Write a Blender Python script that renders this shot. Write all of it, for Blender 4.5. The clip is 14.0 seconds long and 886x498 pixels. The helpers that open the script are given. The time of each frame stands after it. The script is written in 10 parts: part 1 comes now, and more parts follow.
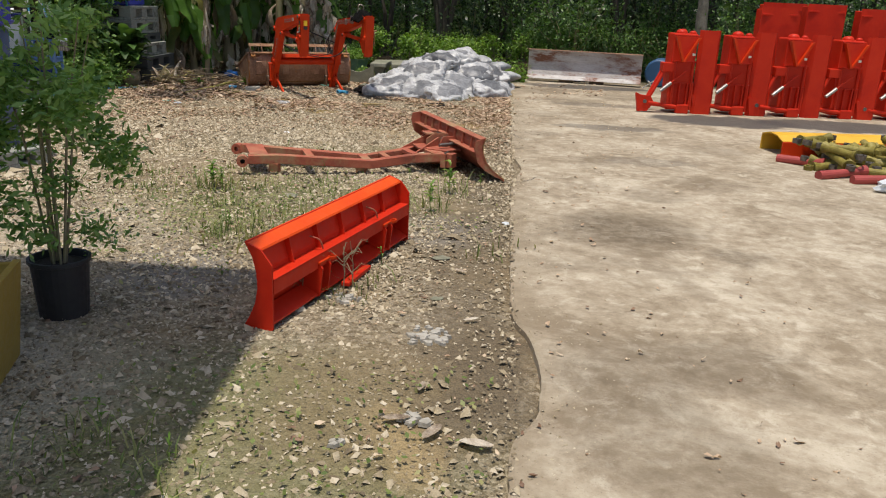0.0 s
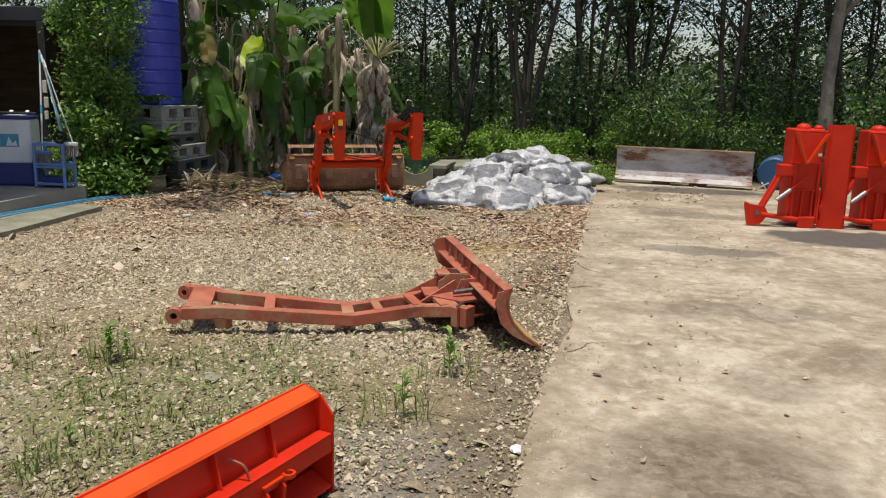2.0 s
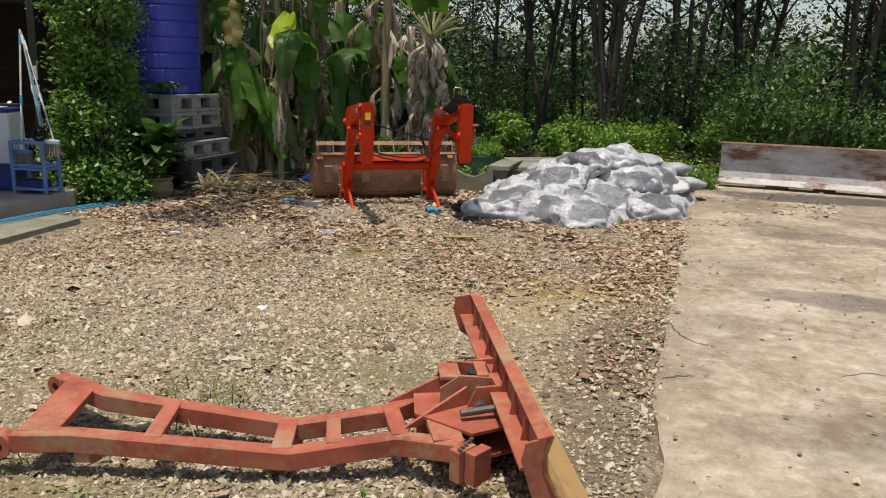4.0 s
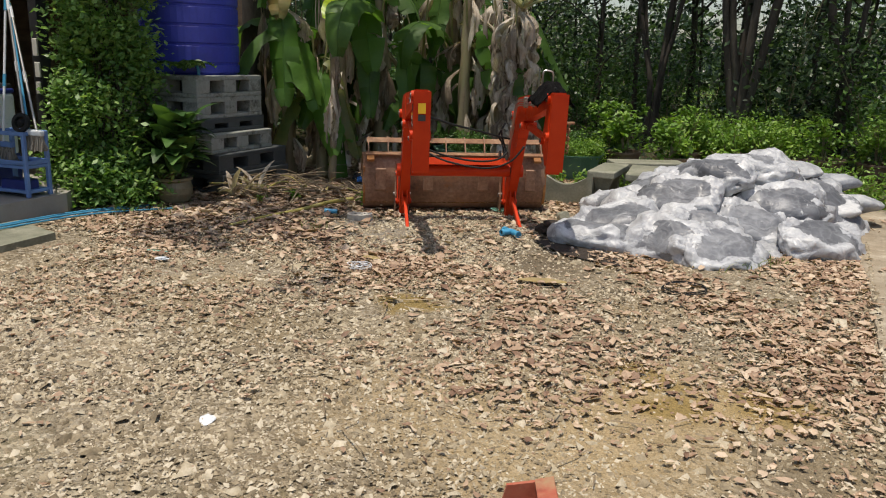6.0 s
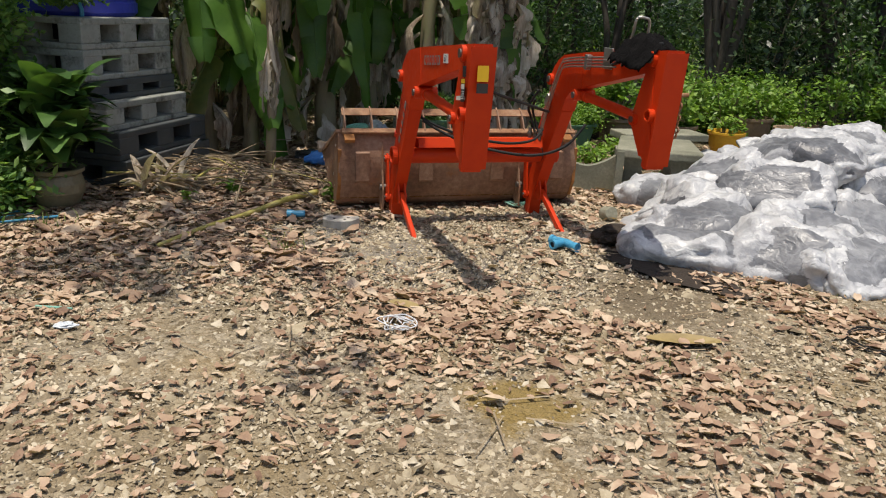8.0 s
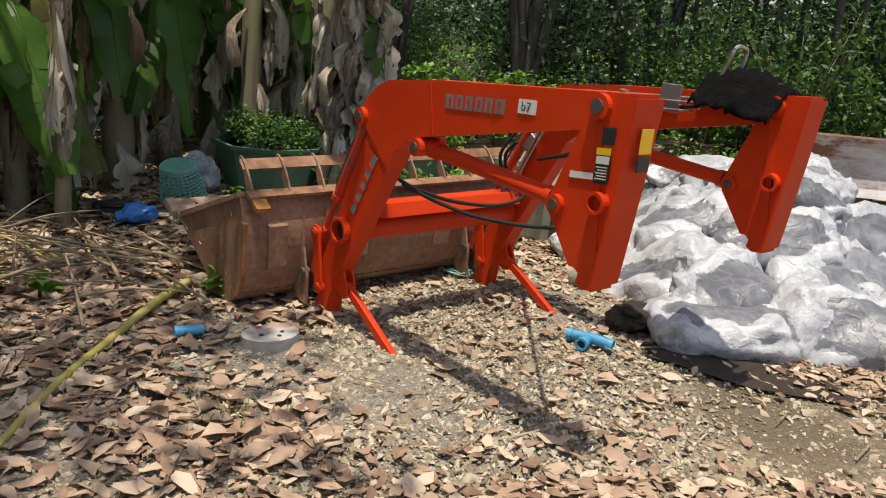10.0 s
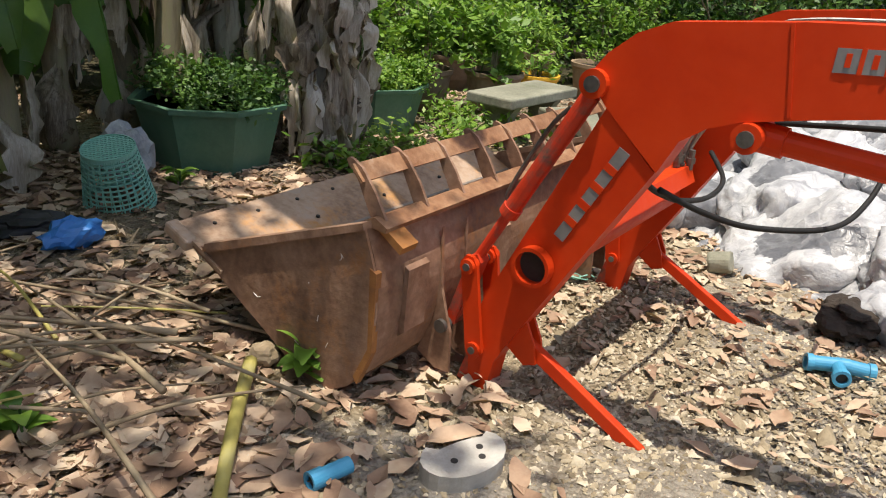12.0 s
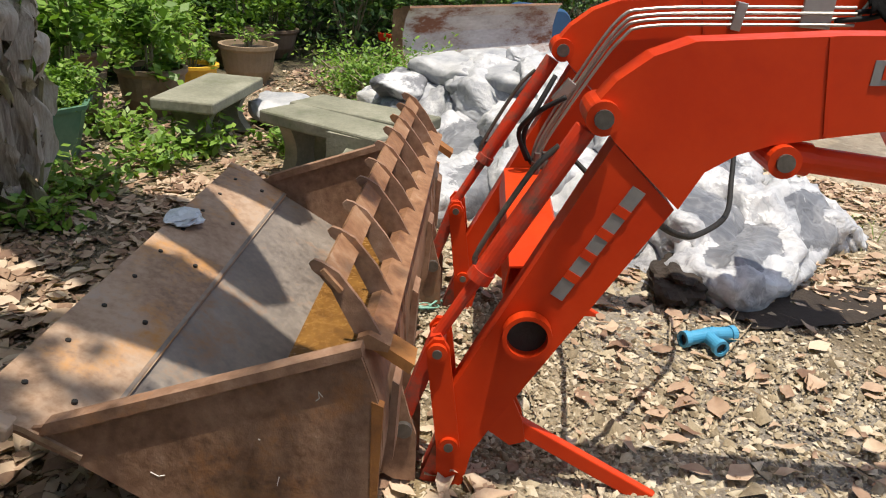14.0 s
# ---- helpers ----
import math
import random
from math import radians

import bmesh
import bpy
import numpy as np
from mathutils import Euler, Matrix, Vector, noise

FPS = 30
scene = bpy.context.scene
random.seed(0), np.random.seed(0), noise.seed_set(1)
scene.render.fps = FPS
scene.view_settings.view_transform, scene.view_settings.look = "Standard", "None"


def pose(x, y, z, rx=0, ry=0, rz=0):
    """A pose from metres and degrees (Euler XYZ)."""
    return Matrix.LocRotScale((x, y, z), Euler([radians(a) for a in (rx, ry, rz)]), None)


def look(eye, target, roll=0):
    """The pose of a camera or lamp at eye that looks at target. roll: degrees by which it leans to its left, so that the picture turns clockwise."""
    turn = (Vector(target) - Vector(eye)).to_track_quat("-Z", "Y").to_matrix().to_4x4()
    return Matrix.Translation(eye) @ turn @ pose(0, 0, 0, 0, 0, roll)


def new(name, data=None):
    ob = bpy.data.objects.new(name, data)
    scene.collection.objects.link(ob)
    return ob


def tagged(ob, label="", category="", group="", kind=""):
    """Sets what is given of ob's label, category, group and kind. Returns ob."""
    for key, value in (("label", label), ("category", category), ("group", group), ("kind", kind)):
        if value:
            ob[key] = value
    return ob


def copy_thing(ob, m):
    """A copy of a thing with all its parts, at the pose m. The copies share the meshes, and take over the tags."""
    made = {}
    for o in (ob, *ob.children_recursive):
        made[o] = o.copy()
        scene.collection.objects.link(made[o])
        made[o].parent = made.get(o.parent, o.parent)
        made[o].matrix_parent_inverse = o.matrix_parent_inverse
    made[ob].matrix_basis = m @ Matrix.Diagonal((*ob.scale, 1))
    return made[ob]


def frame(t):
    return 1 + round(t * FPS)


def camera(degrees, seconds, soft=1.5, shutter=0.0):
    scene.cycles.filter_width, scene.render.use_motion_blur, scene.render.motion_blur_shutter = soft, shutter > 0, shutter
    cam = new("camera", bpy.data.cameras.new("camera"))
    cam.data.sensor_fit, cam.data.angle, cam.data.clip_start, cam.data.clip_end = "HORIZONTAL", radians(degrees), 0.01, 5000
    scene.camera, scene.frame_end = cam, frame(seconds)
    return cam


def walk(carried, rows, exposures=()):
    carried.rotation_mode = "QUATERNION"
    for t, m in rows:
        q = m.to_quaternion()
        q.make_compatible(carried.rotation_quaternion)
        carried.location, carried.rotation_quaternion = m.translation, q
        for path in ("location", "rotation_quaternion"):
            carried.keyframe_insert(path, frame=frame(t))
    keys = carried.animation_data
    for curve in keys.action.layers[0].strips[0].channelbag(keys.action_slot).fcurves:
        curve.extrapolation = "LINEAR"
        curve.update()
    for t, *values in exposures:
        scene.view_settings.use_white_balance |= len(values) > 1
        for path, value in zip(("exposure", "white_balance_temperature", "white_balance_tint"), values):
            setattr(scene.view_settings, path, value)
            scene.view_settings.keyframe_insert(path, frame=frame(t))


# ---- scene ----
cam = camera(58.5, 14.0, soft=1.1)
PATH = [
    (0, (1.324, -1.013, 1.563), (1.191, 0.89, 0.962), 2.6),
    (0.5, (1.446, -0.418, 1.566), (1.169, 1.494, 1.049), 0.8),
    (1, (1.63, 0.167, 1.583), (1.273, 2.089, 1.159), 0.9),
    (1.5, (1.721, 0.747, 1.586), (1.297, 2.661, 1.193), 1.3),
    (2, (1.743, 1.34, 1.589), (1.33, 3.256, 1.193), 1.5),
    (2.2, (1.77, 1.585, 1.566), (1.352, 3.499, 1.163), 1.6),
    (4.3, (1.525, 3.939, 1.588), (0.867, 5.776, 1.148), 1.2),
    (4.5, (1.485, 4.177, 1.588), (0.801, 6.004, 1.146), 1.3),
    (5, (1.443, 4.753, 1.574), (0.688, 6.55, 1.128), 1.5),
    (5.5, (1.281, 5.28, 1.563), (0.468, 7.049, 1.104), 1.6),
    (6, (1.003, 5.75, 1.541), (0.166, 7.502, 1.06), 1.7),
    (6.5, (0.621, 6.133, 1.522), (-0.199, 7.885, 1.013), 1.6),
    (7, (0.13, 6.497, 1.52), (-0.618, 8.269, 0.972), 1.7),
    (7.5, (-0.341, 6.899, 1.476), (-0.983, 8.703, 0.899), 2.2),
    (8, (-0.838, 7.269, 1.442), (-1.348, 9.111, 0.853), 2.8),
    (8.5, (-1.32, 7.628, 1.44), (-1.673, 9.509, 0.859), 3.5),
    (8.7, (-1.508, 7.778, 1.453), (-1.789, 9.674, 0.88), 3.7),
    (10.8, (-3.132, 9.435, 1.425), (-2.609, 11.266, 0.813), 6.0),
    (11, (-3.228, 9.612, 1.365), (-2.672, 11.425, 0.728), 5.9),
    (11.5, (-3.447, 10.044, 1.357), (-2.817, 11.812, 0.667), 5.4),
    (12, (-3.665, 10.453, 1.317), (-2.921, 12.156, 0.579), 4.9),
    (12.5, (-3.839, 10.882, 1.279), (-2.936, 12.491, 0.509), 4.4),
    (13, (-3.934, 11.238, 1.295), (-2.832, 12.709, 0.508), 4.2),
    (13.5, (-4.047, 11.444, 1.305), (-2.734, 12.731, 0.518), 4.2),
    (14, (-4.102, 11.487, 1.347), (-2.573, 12.535, 0.596), 4.5),
]
walk(cam, [(t, look(eye, target, roll)) for t, eye, target, roll in PATH], [(0.0, -0.10, 6900, 10), (0.6, 0.0, 6900, 10), (5.5, -0.03, 6900, 10), (8.5, 0.12, 6900, 10), (11.0, 0.36, 6900, 10), (12.5, 0.60, 6900, 10), (13.2, 0.60, 6900, 10), (14.0, 0.46, 6900, 10)])

from mathutils.geometry import tessellate_polygon

# ---- world and light ----
SUN_FROM = Vector((-0.055, -0.15, 1.0)).normalized()
world = bpy.data.worlds.new("world")
scene.world = world
world.use_nodes = True
wn = world.node_tree
sky = wn.nodes.new("ShaderNodeTexSky")
sky.sky_type = "NISHITA"
sky.sun_disc = False
sky.sun_elevation = math.asin(SUN_FROM.z)
sky.sun_rotation = math.atan2(SUN_FROM.x, SUN_FROM.y)
sky.dust_density = 2.0
wn.links.new(sky.outputs[0], wn.nodes["Background"].inputs[0])
wn.nodes["Background"].inputs[1].default_value = 0.15
sun_data = bpy.data.lights.new("sun", "SUN")
sun_data.energy = 4.0
sun_data.angle = radians(0.53)
sun_data.color = (1.0, 0.955, 0.88)
sun = new("sun", sun_data)
sun.matrix_world = look(SUN_FROM * 30, (0, 0, 0))


# ---- materials ----
def ramp(nt, cols, lo=0.3, hi=0.7):
    n = nt.nodes.new("ShaderNodeValToRGB")
    e = n.color_ramp.elements
    while len(e) < len(cols):
        e.new(0.5)
    for i, c in enumerate(cols):
        e[i].position = lo + (hi - lo) * i / max(1, len(cols) - 1)
        e[i].color = (*c, 1)
    return n


def math_node(nt, op, a, b):
    n = nt.nodes.new("ShaderNodeMath")
    n.operation = op
    for i, v in enumerate((a, b)):
        if isinstance(v, (int, float)):
            n.inputs[i].default_value = v
        else:
            nt.links.new(v, n.inputs[i])
    return n.outputs[0]


def mix_rgb(nt, fac, a, b, mode="MIX"):
    n = nt.nodes.new("ShaderNodeMix")
    n.data_type, n.blend_type = "RGBA", mode
    for sock, v in ((n.inputs[0], fac), (n.inputs[6], a), (n.inputs[7], b)):
        if isinstance(v, (int, float)):
            sock.default_value = v
        elif isinstance(v, tuple):
            sock.default_value = (*v, 1)
        else:
            nt.links.new(v, sock)
    return n.outputs[2]


def noise_node(nt, vec, scale, detail=4, rough=0.55, dist=0.0):
    n = nt.nodes.new("ShaderNodeTexNoise")
    n.inputs["Scale"].default_value, n.inputs["Detail"].default_value = scale, detail
    n.inputs["Roughness"].default_value, n.inputs["Distortion"].default_value = rough, dist
    nt.links.new(vec, n.inputs["Vector"])
    return n.outputs["Fac"]


def mat(name, cols, scale=5.0, fine=40.0, finemix=0.25, rough=(0.5, 0.75), bump=0.25, bscale=60.0, metal=0.0, island=0.0, objrand=0.0,
        coat=0.0, wear=None, wearscale=3.0, wearlo=0.58, wearhi=0.66, translucent=0.0, stretch=(1, 1, 1), lo=0.3, hi=0.7, spec=0.5):
    m = bpy.data.materials.new(name)
    m.use_nodes = True
    nt = m.node_tree
    bsdf = nt.nodes["Principled BSDF"]
    tc = nt.nodes.new("ShaderNodeTexCoord")
    info = nt.nodes.new("ShaderNodeObjectInfo")
    mp = nt.nodes.new("ShaderNodeMapping")
    mp.inputs["Scale"].default_value = stretch
    nt.links.new(tc.outputs["Object"], mp.inputs["Vector"])
    off = nt.nodes.new("ShaderNodeVectorMath")
    off.operation = "SCALE"
    off.inputs[0].default_value = (17.0, 31.0, 23.0)
    nt.links.new(info.outputs["Random"], off.inputs["Scale"])
    nt.links.new(off.outputs[0], mp.inputs["Location"])
    vec = mp.outputs[0]
    big = noise_node(nt, vec, scale, 5, 0.6, 0.4)
    small = noise_node(nt, vec, fine, 3, 0.6)
    drive = math_node(nt, "ADD", math_node(nt, "MULTIPLY", big, 1 - finemix), math_node(nt, "MULTIPLY", small, finemix))
    if island:
        geo = nt.nodes.new("ShaderNodeNewGeometry")
        shift = math_node(nt, "MULTIPLY", math_node(nt, "SUBTRACT", geo.outputs["Random Per Island"], 0.5), island)
        drive = math_node(nt, "ADD", drive, shift)
    if objrand:
        shift = math_node(nt, "MULTIPLY", math_node(nt, "SUBTRACT", info.outputs["Random"], 0.5), objrand)
        drive = math_node(nt, "ADD", drive, shift)
    r = ramp(nt, cols, lo, hi)
    nt.links.new(drive, r.inputs[0])
    col = r.outputs[0]
    rr = nt.nodes.new("ShaderNodeMapRange")
    rr.inputs["To Min"].default_value, rr.inputs["To Max"].default_value = rough
    rr.inputs["From Min"].default_value, rr.inputs["From Max"].default_value = 0.3, 0.7
    nt.links.new(small, rr.inputs["Value"])
    roughness = rr.outputs[0]
    if wear:
        wv = math_node(nt, "ADD", math_node(nt, "MULTIPLY", noise_node(nt, vec, wearscale, 7, 0.7), 0.8), math_node(nt, "MULTIPLY", small, 0.2))
        wr = ramp(nt, [(0, 0, 0), (1, 1, 1)], wearlo, wearhi)
        nt.links.new(wv, wr.inputs[0])
        col = mix_rgb(nt, wr.outputs[0], col, wear)
        roughness = math_node(nt, "ADD", roughness, math_node(nt, "MULTIPLY", wr.outputs[0], 0.3))
    nt.links.new(col, bsdf.inputs["Base Color"])
    nt.links.new(roughness, bsdf.inputs["Roughness"])
    bsdf.inputs["Metallic"].default_value = metal
    bsdf.inputs["Coat Weight"].default_value = coat
    bsdf.inputs["Specular IOR Level"].default_value = spec
    if bump:
        b = nt.nodes.new("ShaderNodeBump")
        b.inputs["Strength"].default_value, b.inputs["Distance"].default_value = bump, 0.01
        nt.links.new(noise_node(nt, vec, bscale, 5, 0.65), b.inputs["Height"])
        nt.links.new(b.outputs[0], bsdf.inputs["Normal"])
    if translucent:
        tr = nt.nodes.new("ShaderNodeBsdfTranslucent")
        nt.links.new(mix_rgb(nt, 1.0, col, (0.9, 1.0, 0.45), "MULTIPLY"), tr.inputs[0])
        ms = nt.nodes.new("ShaderNodeMixShader")
        ms.inputs[0].default_value = translucent
        nt.links.new(bsdf.outputs[0], ms.inputs[1])
        nt.links.new(tr.outputs[0], ms.inputs[2])
        nt.links.new(ms.outputs[0], nt.nodes["Material Output"].inputs[0])
    return m


MUD, SHADED_MOULD, GRIT = (0.24, 0.165, 0.05), (0.12, 0.088, 0.057), (0.22, 0.205, 0.185)
DAMP, MOSS, EARTH, OCHRE, DUST_AND_FILL = (0.14, 0.108, 0.07), (0.17, 0.175, 0.075), (0.23, 0.175, 0.10), (0.40, 0.295, 0.155), (0.56, 0.51, 0.43)
SOILS = [(-0.4, 4.9, 1.3, 1.1, MOSS, 0.75), (-1.6, 4.2, 0.8, 0.7, EARTH, 0.5), (0.2, 1.5, 1.3, 0.9, MOSS, 0.65), (0.85, 1.9, 0.55, 0.7, EARTH, 0.7), (1.05, 1.6, 0.25, 0.3, OCHRE, 0.6), (-0.1, 8.7, 1.2, 0.7, OCHRE, 0.55), (0.5, 9.45, 0.5, 0.5, OCHRE, 0.7),
         # pale tone at (-0.75, 1.75) paints fill light into the roof's shade
         (-2.9, 8.4, 1.3, 1.6, DUST_AND_FILL, 0.15), (-1.6, 3.9, 0.9, 0.9, DUST_AND_FILL, 0.35), (1.30, 2.2, 0.32, 0.85, DAMP, 0.9), (1.20, 3.9, 0.40, 1.6, DAMP, 0.65), (1.20, 6.2, 0.36, 1.9, DAMP, 0.65), (1.18, 8.3, 0.36, 1.0, DAMP, 0.75), (-1.5, 5.6, 1.1, 0.8, EARTH, 0.6), (-2.4, 7.0, 1.2, 0.8, MOSS, 0.35), (0.6, 5.2, 0.6, 0.5, EARTH, 0.6), (-0.3, 7.3, 1.0, 0.5, MOSS, 0.4), (0.9, 9.4, 0.4, 0.22, OCHRE, 0.8), (-2.2, 9.2, 1.0, 0.4, EARTH, 0.7), (-0.5, 3.2, 0.6, 0.5, GRIT, 0.7), (0.8, 4.4, 0.5, 0.5, GRIT, 0.5), (-0.75, 1.75, 0.7, 0.7, DUST_AND_FILL, 0.45), (-0.7, 11.3, 0.45, 0.35, DAMP, 0.6), (-0.75, 6.5, 0.5, 0.3, MOSS, 0.4), (-3.05, 11.85, 0.5, 0.42, GRIT, 0.75), (-3.3, 11.2, 0.6, 0.45, GRIT, 0.55), (-1.9, 11.5, 1.0, 0.7, GRIT, 0.6), (-1.3, 12.4, 0.6, 0.7, GRIT, 0.5), (-0.85, 11.55, 0.3, 0.5, DAMP, 0.75), (1.2, 9.6, 0.35, 1.2, EARTH, 0.5), (-1.24, 10.02, 0.30, 0.19, MUD, 0.85), (0.33, 9.55, 0.2, 0.14, MUD, 0.7), (0.52, 9.24, 0.26, 0.17, MUD, 0.8), (0.92, 9.5, 0.30, 0.2, MUD, 0.7),
         # mould tone round the bucket: leaf mould with the shade there painted in
         (-2.9, 14.6, 1.7, 1.6, SHADED_MOULD, 0.55), (-3.9, 13.2, 1.0, 1.2, SHADED_MOULD, 0.4), (-1.2, 15.9, 1.6, 1.0, SHADED_MOULD, 0.5)]


def gravel_ground_material():
    m = bpy.data.materials.new("gravel_and_soil")
    m.use_nodes = True
    nt = m.node_tree
    bsdf = nt.nodes["Principled BSDF"]
    tc = nt.nodes.new("ShaderNodeTexCoord")
    vec = tc.outputs["Object"]

    def voro(scale, feature="F1"):
        v = nt.nodes.new("ShaderNodeTexVoronoi")
        v.feature = feature
        v.inputs["Scale"].default_value = scale
        nt.links.new(vec, v.inputs["Vector"])
        return v
    v1, v2 = voro(38), voro(85)
    sep = nt.nodes.new("ShaderNodeSeparateColor")
    nt.links.new(v1.outputs["Color"], sep.inputs[0])
    stone = ramp(nt, [(0.13, 0.10, 0.062), (0.32, 0.265, 0.18), (0.46, 0.395, 0.29), (0.62, 0.555, 0.44)], 0.0, 1.0)
    nt.links.new(sep.outputs[0], stone.inputs[0])
    sep2 = nt.nodes.new("ShaderNodeSeparateColor")
    nt.links.new(v2.outputs["Color"], sep2.inputs[0])
    grit = ramp(nt, [(0.11, 0.082, 0.048), (0.27, 0.22, 0.15), (0.46, 0.40, 0.30)], 0.0, 1.0)
    nt.links.new(sep2.outputs[1], grit.inputs[0])
    col = mix_rgb(nt, 1.0, mix_rgb(nt, 0.45, stone.outputs[0], grit.outputs[0]), (0.78, 0.76, 0.73), "MULTIPLY")
    # patches of ochre soil, leaf mould and pale dust
    p1 = ramp(nt, [(0, 0, 0), (1, 1, 1)], 0.50, 0.64)
    nt.links.new(noise_node(nt, vec, 0.9, 6, 0.65, 0.6), p1.inputs[0])
    col = mix_rgb(nt, math_node(nt, "MULTIPLY", p1.outputs[0], 0.55), col, (0.33, 0.24, 0.125))
    p2 = ramp(nt, [(0, 0, 0), (1, 1, 1)], 0.53, 0.68)
    nt.links.new(noise_node(nt, vec, 1.7, 6, 0.7, 0.3), p2.inputs[0])
    col = mix_rgb(nt, math_node(nt, "MULTIPLY", p2.outputs[0], 0.35), col, (0.20, 0.145, 0.088))
    p3 = ramp(nt, [(0, 0, 0), (1, 1, 1)], 0.55, 0.7)
    nt.links.new(noise_node(nt, vec, 0.55, 5, 0.6, 0.2), p3.inputs[0])
    col = mix_rgb(nt, math_node(nt, "MULTIPLY", p3.outputs[0], 0.35), col, (0.53, 0.47, 0.37))
    warp = nt.nodes.new("ShaderNodeTexNoise")
    warp.inputs["Scale"].default_value, warp.inputs["Detail"].default_value = 2.6, 6
    nt.links.new(vec, warp.inputs["Vector"])
    ws = nt.nodes.new("ShaderNodeVectorMath")
    ws.operation = "MULTIPLY_ADD"
    nt.links.new(warp.outputs["Color"], ws.inputs[0])
    ws.inputs[1].default_value = (0.7, 0.7, 0.0)
    nt.links.new(vec, ws.inputs[2])
    for (gx, gy, grx, gry, tone, amount) in SOILS:
        sub = nt.nodes.new("ShaderNodeVectorMath")
        sub.operation = "SUBTRACT"
        nt.links.new(ws.outputs[0], sub.inputs[0])
        sub.inputs[1].default_value = (gx + 0.35, gy + 0.35, 0.0)
        sc = nt.nodes.new("ShaderNodeVectorMath")
        sc.operation = "MULTIPLY"
        nt.links.new(sub.outputs[0], sc.inputs[0])
        sc.inputs[1].default_value = (1 / grx, 1 / gry, 0.0)
        ln = nt.nodes.new("ShaderNodeVectorMath")
        ln.operation = "LENGTH"
        nt.links.new(sc.outputs[0], ln.inputs[0])
        mr = nt.nodes.new("ShaderNodeMapRange")
        mr.inputs["From Min"].default_value, mr.inputs["From Max"].default_value = 1.1, 0.5
        mr.inputs["To Min"].default_value, mr.inputs["To Max"].default_value = 0.0, amount
        nt.links.new(ln.outputs["Value"], mr.inputs["Value"])
        col = mix_rgb(nt, mr.outputs[0], col, tone)
    # darker brown-green forest floor tone, mixed in by y beyond the yard
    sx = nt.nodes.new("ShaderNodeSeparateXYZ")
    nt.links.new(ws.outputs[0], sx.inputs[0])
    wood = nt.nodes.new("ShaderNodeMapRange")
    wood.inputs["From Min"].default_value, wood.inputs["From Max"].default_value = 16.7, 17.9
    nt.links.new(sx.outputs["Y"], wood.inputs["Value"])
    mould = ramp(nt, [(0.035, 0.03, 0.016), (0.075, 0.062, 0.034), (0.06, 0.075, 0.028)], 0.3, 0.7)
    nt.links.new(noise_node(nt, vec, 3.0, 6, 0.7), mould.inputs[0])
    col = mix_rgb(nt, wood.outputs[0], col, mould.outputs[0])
    nt.links.new(col, bsdf.inputs["Base Color"])
    bsdf.inputs["Roughness"].default_value = 0.92
    bsdf.inputs["Specular IOR Level"].default_value = 0.25
    h = math_node(nt, "SUBTRACT", 1.0, math_node(nt, "ADD", v1.outputs["Distance"], math_node(nt, "MULTIPLY", v2.outputs["Distance"], 0.5)))
    h = math_node(nt, "ADD", h, math_node(nt, "MULTIPLY", noise_node(nt, vec, 12, 5), 0.6))
    b = nt.nodes.new("ShaderNodeBump")
    b.inputs["Strength"].default_value, b.inputs["Distance"].default_value = 0.9, 0.02
    nt.links.new(h, b.inputs["Height"])
    nt.links.new(b.outputs[0], bsdf.inputs["Normal"])
    return m


STAINS = [(2.25, 4.62, 0.66, 0.95), (1.95, 2.2, 0.50, 0.62), (2.45, 2.42, 0.45, 0.6), (2.0, 1.6, 0.5, 0.5), (2.65, 5.8, 0.34, 0.5), (2.92, 4.12, 0.26, 0.7), (3.8, 8.4, 0.5, 0.4),
          (2.3, 7.3, 0.4, 0.45), (2.9, 9.6, 0.6, 0.4), (1.9, 10.8, 0.5, 0.4), (2.4, 12.6, 0.7, 0.5), (3.4, 13.6, 0.8, 0.5), (1.8, 8.9, 0.28, 0.5), (3.3, 6.4, 0.4, 0.4), (2.0, 14.2, 0.8, 0.6), (3.9, 15.2, 0.9, 0.5)]


